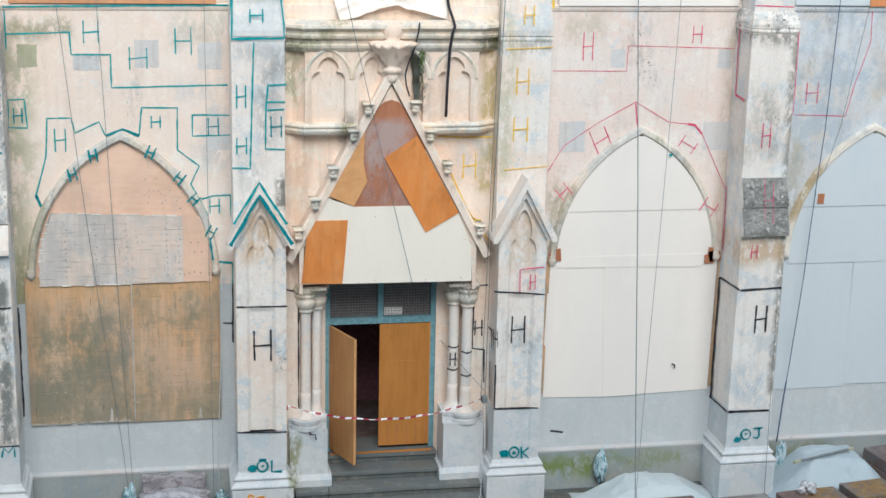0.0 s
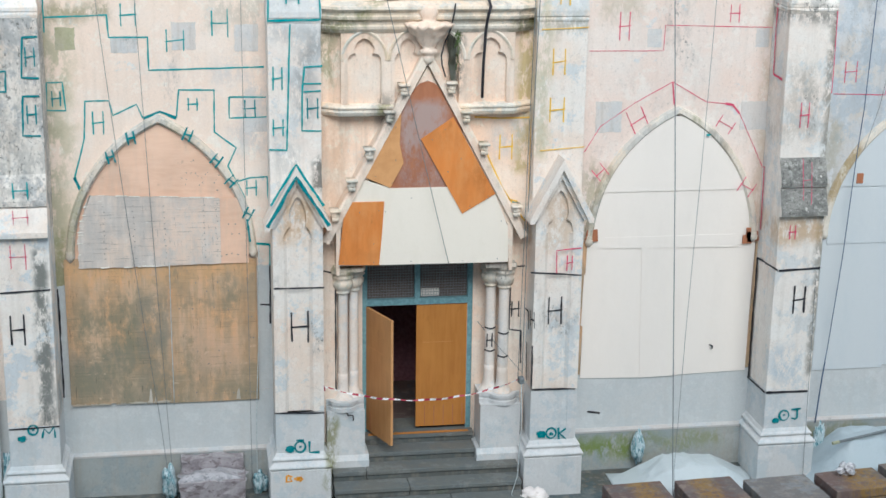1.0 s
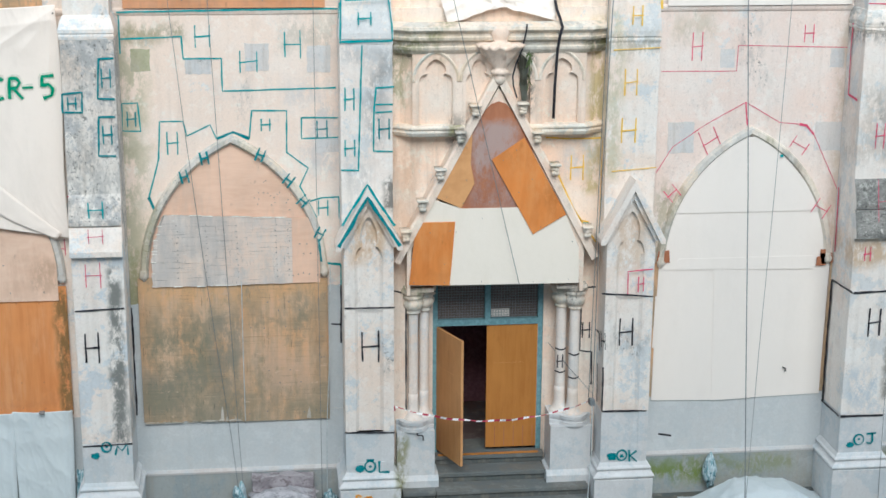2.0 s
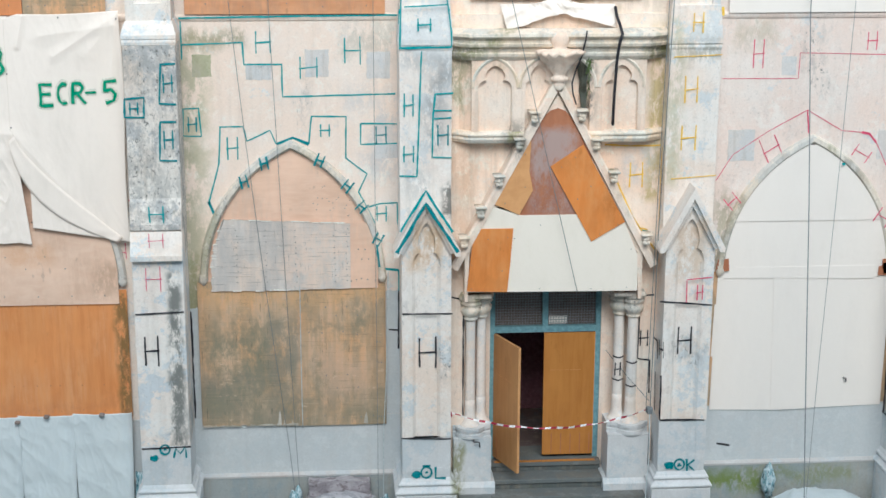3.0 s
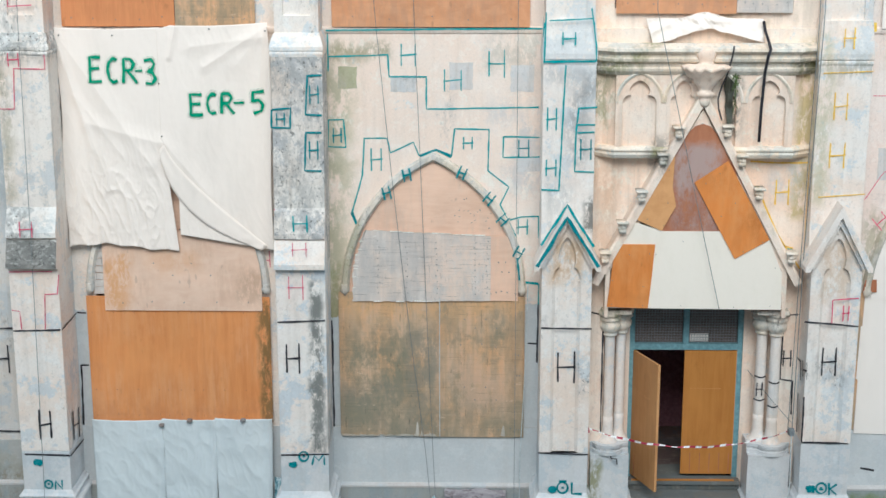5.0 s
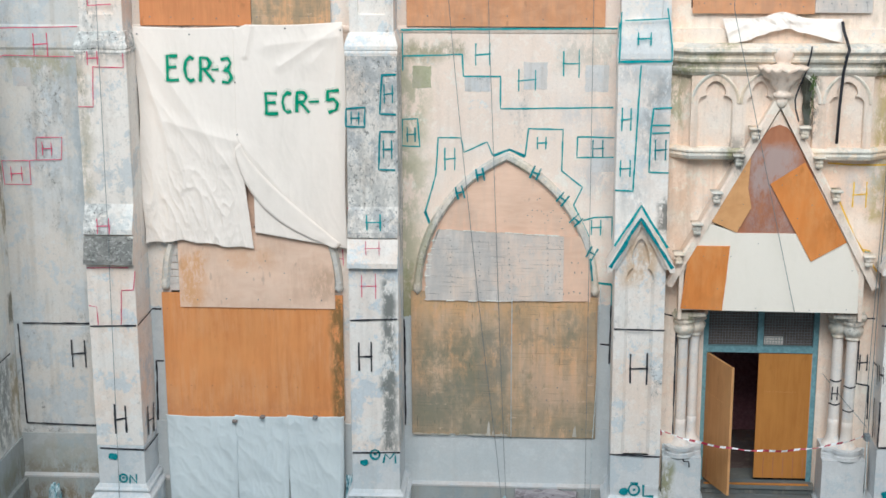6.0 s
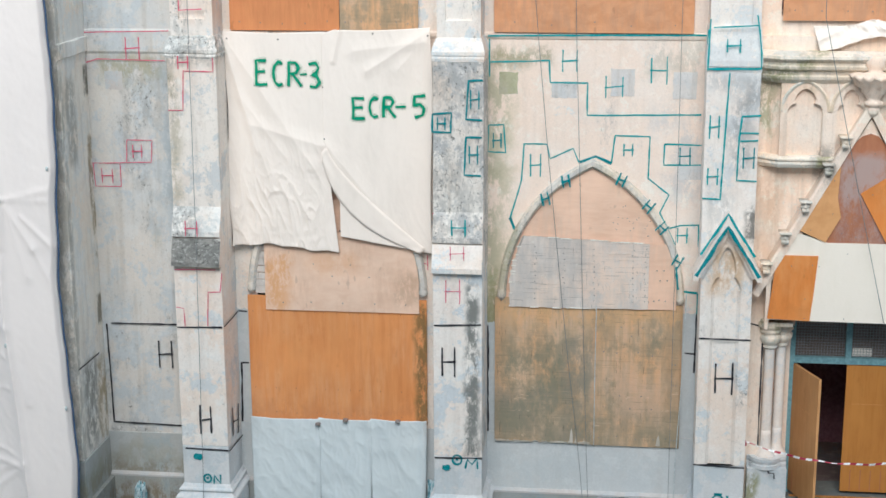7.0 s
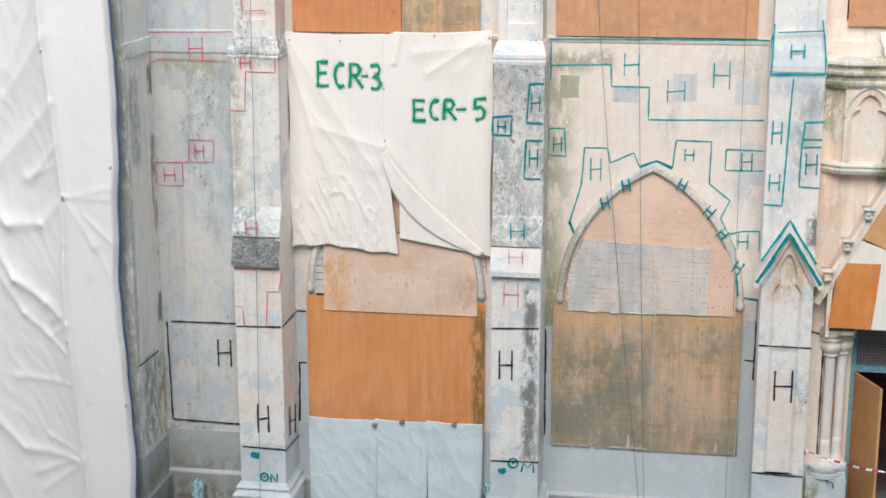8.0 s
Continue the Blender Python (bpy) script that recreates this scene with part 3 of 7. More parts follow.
def worn(x0, x1, y0, y1, z0, z1, step=0.1, amp=0.006, seed=0.0):
    """A block of old plaster: straight at large, uneven at its edges and faces."""
    bm = bmesh.new()
    box(bm, x0, x1, y0, y1, z0, z1)
    for axis, lo, hi in ((0, x0, x1), (1, y0, y1), (2, z0, z1)):
        n = min(60, max(1, round((hi - lo) / step)))
        for i in range(1, n):
            co = [0, 0, 0]
            co[axis] = lo + (hi - lo) * i / n
            no = [0, 0, 0]
            no[axis] = 1
            bmesh.ops.bisect_plane(bm, geom=bm.verts[:] + bm.edges[:] + bm.faces[:], plane_co=co, plane_no=no)
    bmesh.ops.bevel(bm, geom=[e for e in bm.edges if len(e.link_faces) == 2 and e.calc_face_angle(0) > 0.5],
                    offset=0.012, segments=2, profile=0.5, affect="EDGES", clamp_overlap=True)
    for v in bm.verts:
        p = v.co * 3.1 + Vector((seed, seed, seed))
        q = v.co * 13 + Vector((seed, 5, seed))
        v.co += noise.noise_vector(p) * amp + noise.noise_vector(q) * amp * 0.6
    return bm


def arch_points(cx, half, spring, rise, n=14, start=0.0):
    """A pointed arch from its left spring over the apex to its right one."""
    r = (half * half + rise * rise) / (2 * half)
    c = r - half
    end = math.asin(rise / r)
    left = [(cx + c - r * math.cos(a), spring + r * math.sin(a)) for a in (start + (end - start) * i / n for i in range(n + 1))]
    return left + [(2 * cx - x, z) for x, z in left[-2::-1]]


def sweep(bm, path, profile, y):
    """Runs a profile of (out, depth) steps along a path in x and z; the profile is closed."""
    rings = []
    n = len(path)
    for i, (x, z) in enumerate(path):
        a = Vector(path[max(0, i - 1)])
        b = Vector(path[min(n - 1, i + 1)])
        p = Vector((x, z))
        t1 = (p - a).normalized() if i else (b - p).normalized()
        t2 = (b - p).normalized() if i < n - 1 else t1
        t = (t1 + t2).normalized()
        k = 1 / max(0.5, t.dot(t1))
        out = Vector((-t.y, t.x)) * k
        rings.append([bm.verts.new((x + out.x * o, y + d, z + out.y * o)) for o, d in profile])
    m = len(profile)
    for r, s in zip(rings, rings[1:]):
        for j in range(m):
            bm.faces.new((r[j], r[(j + 1) % m], s[(j + 1) % m], s[j]))
    bm.faces.new(rings[0])
    bm.faces.new(rings[-1][::-1])
    return bm


def lathe(bm, cx, cy, profile, seg=20, squash=1.0):
    rings = [[bm.verts.new((cx + r * math.cos(2 * math.pi * i / seg), cy + r * squash * math.sin(2 * math.pi * i / seg), z)) for i in range(seg)] for r, z in profile]
    for a, b in zip(rings, rings[1:]):
        for i in range(seg):
            bm.faces.new((a[i], a[(i + 1) % seg], b[(i + 1) % seg], b[i]))
    bm.faces.new(rings[0][::-1])
    bm.faces.new(rings[-1])
    return bm


def tube(bm, pts, r, seg=6):
    pts = [Vector(p) for p in pts]
    rings = []
    for i, p in enumerate(pts):
        d = (pts[min(i + 1, len(pts) - 1)] - pts[max(i - 1, 0)]).normalized()
        u = d.cross(Vector((0, 1, 0) if abs(d.y) < 0.9 else (1, 0, 0))).normalized()
        w = d.cross(u)
        rings.append([bm.verts.new(p + (u * math.cos(2 * math.pi * k / seg) + w * math.sin(2 * math.pi * k / seg)) * r) for k in range(seg)])
    for a, b in zip(rings, rings[1:]):
        for k in range(seg):
            bm.faces.new((a[k], a[(k + 1) % seg], b[(k + 1) % seg], b[k]))
    bm.faces.new(rings[0][::-1])
    bm.faces.new(rings[-1])
    return bm


def stroke(bm, pts, w, y, wobble=0.3):
    """A brush line on a wall at depth y: a thin ribbon of uneven width."""
    path = []
    for (xa, za), (xb, zb) in zip(pts, pts[1:]):
        n = max(1, int(math.hypot(xb - xa, zb - za) / 0.07))
        path += [(xa + (xb - xa) * i / n, za + (zb - za) * i / n) for i in range(n)]
    path.append(pts[-1])
    prev = None
    last = len(path) - 1
    for i, (x, z) in enumerate(path):
        a, b = Vector(path[max(0, i - 1)]), Vector(path[min(last, i + 1)])
        t = (b - a).normalized()
        o = Vector((-t.y, t.x))
        f = w * 0.5 * (1 + wobble * noise.noise(Vector((x * 9, y * 3, z * 9))) * 2)
        shift = 0.25 * w * noise.noise(Vector((x * 4, 7, z * 4)))
        pair = [bm.verts.new((x + o.x * (s * f + shift), y, z + o.y * (s * f + shift))) for s in (1, -1)]
        if prev:
            bm.faces.new((prev[0], prev[1], pair[1], pair[0]))
        prev = pair
    return bm


def mark(parent, material, w, y, *lines):
    bm = bmesh.new()
    for l in lines:
        stroke(bm, l, w, y)
    return part("painted_line", bm, material, parent)


def letter_h(parent, material, x, z, w, h, y, thick=0.026, turn=0.0):
    """A hand-painted capital H about its middle."""
    c, s = math.cos(radians(turn)), math.sin(radians(turn))

    def at(a, b):
        return (x + c * a - s * b, z + s * a + c * b)

    j = 0.1 * h * noise.noise(Vector((x * 5, z * 3, 1)))
    bm = bmesh.new()
    stroke(bm, [at(-w / 2, h / 2 + j), at(-w / 2, -h / 2)], thick, y)
    stroke(bm, [at(w / 2, h / 2), at(w / 2, -h / 2 + j)], thick, y)
    stroke(bm, [at(-w / 2 - 0.02, -0.02 * h), at(w / 2 + 0.02, 0.03 * h + j)], thick, y - 0.0006)
    return part("painted_letter", bm, material, parent)


def thicken(ob, t):
    m = ob.modifiers.new("thickness", "SOLIDIFY")
    m.thickness = t
    return ob

# ---- the church front: bays 4 m wide, wall face at y = 0 ----
TOP = 11.6
SPRING, HALF, RISE = 4.0, 1.3, 2.0


def bay_wall(name, x0, x1, cx, label, material, sill=1.95):
    """One bay of wall, 0.7 m thick, with a pointed window opening below and a tall one above."""
    w = thing(name, label, "wall", kind="structure")
    a = arch_points(cx, HALF, SPRING, RISE)
    mid = len(a) // 2
    bm = bmesh.new()
    box(bm, x0, x1, 0, 0.7, 0.66, sill)
    prism(bm, [(x0, sill), (cx - HALF, sill)] + a[:mid + 1] + [(cx, 8.0), (x0, 8.0)], 0, 0.7)
    prism(bm, [(x1, sill), (x1, 8.0), (cx, 8.0)] + a[mid:] + [(cx + HALF, sill)], 0, 0.7)
    box(bm, x0, cx - 1.25, 0, 0.7, 8.0, TOP)
    box(bm, cx + 1.25, x1, 0, 0.7, 8.0, TOP)
    bmesh.ops.remove_doubles(bm, verts=bm.verts, dist=0.0005)
    part("wall_face", bm, material, w)
    part("dado", boxes((x0, x1, -0.02, 0.0, 0.66, 1.68)), DADO, w, "smooth grey dado paint", 0.006)
    bm = side_prism(bmesh.new(), [(-0.02, 0.70), (-0.075, 0.665), (-0.075, 0.0), (0.3, 0.0), (0.3, 0.70)], x0, x1)
    part("plinth_course", bm, DADO_MOSS, w, "mossy stepped base course", 0.006)
    part("ledge", side_prism(bmesh.new(), [(-0.02, 0.735), (-0.085, 0.7), (-0.085, 0.67), (-0.02, 0.67)], x0, x1), LEDGE, w, "pale ledge on the base course, highlight put into its colour", 0.006)
    bm = side_prism(bmesh.new(), [(0.0, 8.05), (-0.035, 8.02), (-0.035, 7.99), (-0.02, 7.95), (0.0, 7.94)], x0, x1)
    part("sill_course", bm, material, w, "weathered sill course", 0.006)
    # hood mould with its stops
    h = arch_points(cx, HALF + 0.01, SPRING - 0.06, RISE + 0.06, 16)
    bm = sweep(bmesh.new(), h[::-1], [(0.0, 0.02), (0.0, -0.05), (-0.035, -0.095), (-0.10, -0.085), (-0.13, -0.03), (-0.13, 0.02)], 0.0)
    hood = part("hood_mould", bm, HOOD, w, "weathered stone hood mould", 0.008)
    for s in (-1, 1):
        bm = bmesh.new()
        lathe(bm, cx + s * (HALF + 0.08), -0.05, [(0.01, 3.88), (0.04, 3.9), (0.065, 3.94), (0.07, 3.98), (0.05, 4.02), (0.06, 4.05), (0.02, 4.07)], 12)
        for v in bm.verts:
            v.co += noise.noise_vector(v.co * 19) * 0.018
        part("label_stop", bm, HOOD, hood, "carved hood stop", smooth=True)
    return w


wall_0 = thing("wall_0", "grey weathered rendered wall beside the tarpaulin", "wall", kind="structure")
part("wall_face", boxes((-8.46, -6.6, 0, 0.7, 0.66, TOP)), WALL_GREY, wall_0)
part("dado", boxes((-8.46, -6.6, -0.02, 0.0, 0.66, 1.42)), DADO_DAMP, wall_0, "smooth grey dado paint", 0.006)
part("plinth_course", side_prism(bmesh.new(), [(-0.02, 0.70), (-0.075, 0.665), (-0.075, 0.0), (0.3, 0.0), (0.3, 0.70)], -8.46, -6.6), DADO_MOSS, wall_0, "mossy stepped base course", 0.006)
part("ledge", side_prism(bmesh.new(), [(-0.02, 0.735), (-0.085, 0.7), (-0.085, 0.67), (-0.02, 0.67)], -8.46, -6.6), LEDGE, wall_0, "pale ledge on the base course, highlight put into its colour", 0.006)
part("sill_course", side_prism(bmesh.new(), [(0.0, 8.05), (-0.022, 8.02), (-0.022, 7.7), (0.0, 7.66)], -8.46, -6.6), WALL_GREY, wall_0, "weathered sill course", 0.006)
wall_1 = bay_wall("wall_1", -6.6, -2.55, -4.56, "limewashed bay wall behind a hanging canvas", WALL)
wall_2 = bay_wall("wall_2", -2.55, 1.45, -0.57, "stained limewashed bay wall with teal survey marks", WALL_BROWN_BAY)
wall_4 = bay_wall("wall_4", 5.47, 9.38, 7.53, "pinkish limewashed bay wall with red survey marks", WALL_PINK)
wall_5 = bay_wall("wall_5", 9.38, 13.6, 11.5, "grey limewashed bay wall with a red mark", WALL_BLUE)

# projecting block at the end of the front, its face hung with tarpaulin
transept = thing("wall_transept", "mould-stained projecting church wall at the end of the front", "wall", kind="structure")
part("side_wall", worn(-9.05, -8.46, -1.2, 0.7, 1.35, TOP, 0.25, 0.01, 3), TRANSEPT, transept)
part("set_back_wall", worn(-12.5, -9.05, -0.5, 0.7, 0.0, TOP, 0.5, 0.01, 4), TRANSEPT, transept)
part("dado", worn(-9.07, -8.44, -1.22, 0.7, 0.66, 1.35, 0.3, 0.004, 5), DADO_DAMP, transept, "smooth grey dado paint")
part("plinth_course", boxes((-9.1, -8.38, -1.28, 0.7, 0.0, 0.66)), DADO_MOSS, transept, "mossy base course", 0.01)

part("sill_course", worn(-8.48, -8.42, -1.21, -0.002, 7.7, 7.93, 0.1, 0.014, 9), TRANSEPT, transept, "broken weathered sill course")

# porch bay
wall_3 = thing("wall_3", "pale stone porch bay with a steep gable over the doorway", "wall", kind="structure")
PX0, PX1, PY = 1.45, 5.47, -0.32
a = arch_points(3.42, 1.34, 3.7, 2.3)
mid = len(a) // 2
bm = bmesh.new()
prism(bm, [(PX0, 0), (2.08, 0)] + a[:mid + 1] + [(3.42, 8.05), (PX0, 8.05)], PY, 0.05)
prism(bm, [(PX1, 0), (PX1, 8.05), (3.42, 8.05)] + a[mid:] + [(4.76, 0)], PY, 0.05)
part("wall_face", bm, STONE, wall_3)
bm = bmesh.new()
box(bm, PX0, 2.52, 0.05, 0.7, 0, 8.05)
box(bm, 4.3, PX1, 0.05, 0.7, 0, 8.05)
box(bm, 2.52, 4.3, 0.05, 0.7, 3.66, 8.05)
box(bm, PX0, PX1, -0.2, 0.7, 8.05, 8.34)
box(bm, PX0, 2.12, -0.2, 0.7, 8.34, TOP)
box(bm, 4.74, PX1, -0.2, 0.7, 8.34, TOP)
part("inner_wall", bm, STONE, wall_3)


def plan_run(bm, plan, profile):
    """A moulding along a plan line (x, y): the profile gives (out, z), out being towards the yard."""
    rings = []
    n = len(plan)
    for i, p in enumerate(plan):
        p = Vector(p)
        t1 = (p - Vector(plan[i - 1])).normalized() if i else (Vector(plan[1]) - p).normalized()
        t2 = (Vector(plan[i + 1]) - p).normalized() if i < n - 1 else t1
        t = (t1 + t2).normalized()
        o = Vector((t.y, -t.x)) / max(0.5, t.dot(t1))
        rings.append([bm.verts.new((p.x + o.x * a, p.y + o.y * a, z)) for a, z in profile])
    m = len(profile)
    for r, s in zip(rings, rings[1:]):
        for j in range(m):
            bm.faces.new((r[j], r[(j + 1) % m], s[(j + 1) % m], s[j]))
    bm.faces.new(rings[0])
    bm.faces.new(rings[-1][::-1])
    return bm


def trefoil(cx, half, z0, zs, apex):
    """Left side of a cusped panel head, from its foot to the point: a side lobe, a cusp and an upper lobe."""
    h = apex - zs
    pts = [(cx - half, z0)]
    for k in range(9):
        a = math.pi / 2 * k / 8
        pts.append((cx - half * (0.5 + 0.5 * math.cos(a)), zs + h * 0.34 * math.sin(a)))
    for k in range(1, 12):
        u = k / 12
        pts.append((cx - half * (0.66 * (1 - u ** 2.2) ** 0.7 - 0.16 * (1 - u) ** 6), zs + h * (0.34 + 0.66 * u)))
    pts.append((cx, apex))
    return pts


def panel_plate(bm, xl, xr, z0, z1, half, zs, apex, y0, y1, foot, cx=None, top=None):
    """A plate pierced by one cusped panel; top may be a gable line."""
    cx = (xl + xr) / 2 if cx is None else cx
    l = trefoil(cx, half, foot, zs, apex)
    r = [(2 * cx - x, z) for x, z in l]
    peak = z1 if top is None else top
    prism(bm, [(xl, z0), (cx, z0), (cx, foot)] + l + [(cx, peak), (xl, z1)], y0, y1)
    prism(bm, [(xr, z0), (xr, z1), (cx, peak)] + r[::-1] + [(cx, foot), (cx, z0)], y0, y1)
    return bm


# arcaded block over the doorway
PLAN = [(1.84, -0.30), (2.14, -0.52), (4.76, -0.52), (5.08, -0.30)]
bm = plan_run(bmesh.new(), PLAN, [(-0.06, 6.3), (-0.06, 7.42), (-0.4, 7.42), (-0.4, 6.3)])
part("arcade_back", bm, STONE, wall_3)
bm = bmesh.new()
for xl, xr, half in ((2.14, 2.84, 0.25), (2.84, 3.43, 0.19), (3.43, 4.02, 0.19), (4.02, 4.76, 0.25)):
    panel_plate(bm, xl, xr, 6.3, 7.42, half, 6.99, 7.32, -0.53, -0.455, 6.33)
part("arcade", bm, STONE, wall_3, "row of cusped blind panels in pale stone", 0.01)
for xl, xr, half in ((2.14, 2.84, 0.26), (2.84, 3.43, 0.2), (3.43, 4.02, 0.2), (4.02, 4.76, 0.26)):
    cx = (xl + xr) / 2
    p = arch_points(cx, half + 0.05, 6.99, 0.42, 10)
    bm = sweep(bmesh.new(), p[::-1], [(0, 0.01), (0, -0.02), (-0.03, -0.035), (-0.05, -0.02), (-0.05, 0.01)], -0.52)
    part("panel_hood", bm, MOULDING, wall_3, "slim hood over a blind panel")
    part("panel_side", boxes((cx - half - 0.04, cx - half, -0.54, -0.515, 6.35, 6.95), (cx + half, cx + half + 0.04, -0.54, -0.515, 6.35, 6.95)), STONE, wall_3, "", 0.006)
bm = plan_run(bmesh.new(), PLAN, [(-0.3, 7.84), (0.0, 7.86), (0.17, 7.80), (0.18, 7.76), (0.15, 7.73), (0.11, 7.70), (0.11, 7.67), (0.14, 7.65), (0.13, 7.61), (0.06, 7.57), (0.05, 7.52), (0.08, 7.50), (0.07, 7.46), (0.02, 7.40), (-0.3, 7.40)])
part("cornice", bm, MOULDING, wall_3, "moulded stone cornice streaked with moss", 0.005)
bm = bmesh.new()
plan_run(bm, PLAN, [(-0.3, 6.33), (0.0, 6.335), (0.05, 6.29), (0.05, 6.27), (0.028, 6.245), (0.038, 6.21), (0.015, 6.165), (0.0, 6.15), (-0.3, 6.13)])
part("string_course", bm, MOULDING, wall_3, "moulded string course", 0.005)
bm = bmesh.new()
box(bm, 1.85, 5.08, -0.26, -0.2, 7.86, 7.98)
box(bm, 1.85, 5.08, -0.30, -0.2, 7.98, 8.03)
part("ledge_stones", bm, STONE, wall_3, "", 0.012)

# gable over the door: raking coping, crockets and finial
GABLE = [(1.90, 4.23), (3.42, 7.04), (4.94, 4.23)]
bm = sweep(bmesh.new(), GABLE[::-1], [(0.042, 0.0), (-0.055, 0.0), (-0.085, 0.03), (-0.09, 0.42), (0.042, 0.42)], -0.66)
part("gable_coping", bm, STONE, wall_3, "raking stone coping of the gable", 0.012)
bm = prism(bmesh.new(), [(2.05, 3.7), (2.05, 4.45), (3.42, 6.9), (4.79, 4.45), (4.79, 3.7), (4.74, 3.7), (4.7, 4.45), (3.42, 6.7), (2.12, 4.45), (2.1, 3.7)], -0.6, PY)
part("gable_reveal", bm, STONE, wall_3)
random.seed(11)


def boxes_into(bm, *all_boxes):
    for one in all_boxes:
        box(bm, *one)


for x, z in ((3.07, 6.60), (2.85, 6.20), (2.55, 5.64), (2.28, 5.16), (2.03, 4.70), (3.78, 6.62), (4.01, 6.18), (4.29, 5.68), (4.82, 4.70)):
    bm = bmesh.new()
    bmesh.ops.create_icosphere(bm, subdivisions=3, radius=0.075)
    for v in bm.verts:
        k = 1 + 0.3 * noise.noise(v.co * 21 + Vector((x, 0, z))) - 0.22 * max(0.0, math.cos(v.co.z * 62)) - 0.12 * abs(math.sin(4 * math.atan2(v.co.x, v.co.y)))
        v.co = Vector((v.co.x * k * 1.12, v.co.y * k, max(-0.075, min(0.05, v.co.z * k)))) + Vector((x, -0.69, z))
    boxes_into(bm, (x - 0.085, x + 0.085, -0.78, -0.5, z + 0.035, z + 0.058), (x - 0.05, x + 0.05, -0.74, -0.5, z - 0.11, z - 0.05))
    part("crocket", bm, MOULDING, wall_3, "small carved leaf knob", smooth=True)
fin = bmesh.new()
lathe(fin, 3.43, -0.64, [(0.05, 6.95), (0.08, 7.0), (0.09, 7.06), (0.075, 7.09), (0.13, 7.11), (0.13, 7.16), (0.085, 7.18), (0.1, 7.21), (0.14, 7.26), (0.17, 7.3), (0.2, 7.35), (0.25, 7.4), (0.3, 7.45), (0.33, 7.49), (0.345, 7.52), (0.335, 7.545), (0.28, 7.555), (0.16, 7.57), (0.1, 7.59), (0.11, 7.63), (0.135, 7.67), (0.14, 7.73), (0.13, 7.78), (0.1, 7.81), (0.02, 7.82)], 44, 0.75)
for v in fin.verts:
    a = math.atan2((v.co.y + 0.64) / 0.75, v.co.x - 3.43)
    k = 1.0 + 0.09 * noise.noise(v.co * 19)
    if 7.2 < v.co.z < 7.56:
        k += (0.08 * math.sin(11 * a + 2 * math.sin(3 * a)) + 0.12 * noise.noise(v.co * 31)) * (v.co.z - 7.18) / 0.36 - 0.05 * math.sin(60 * v.co.z)
    v.co.x, v.co.y = 3.43 + (v.co.x - 3.43) * k, -0.64 + (v.co.y + 0.64) * k
    if 7.35 < v.co.z < 7.56:
        v.co.z += 0.022 * math.sin(11 * a + 2 * math.sin(3 * a)) + 0.02 * noise.noise(v.co * 23)
tagged(part("carved_finial", fin, STONE, smooth=True), "pale carved leaf finial standing on the gable point", "finial")

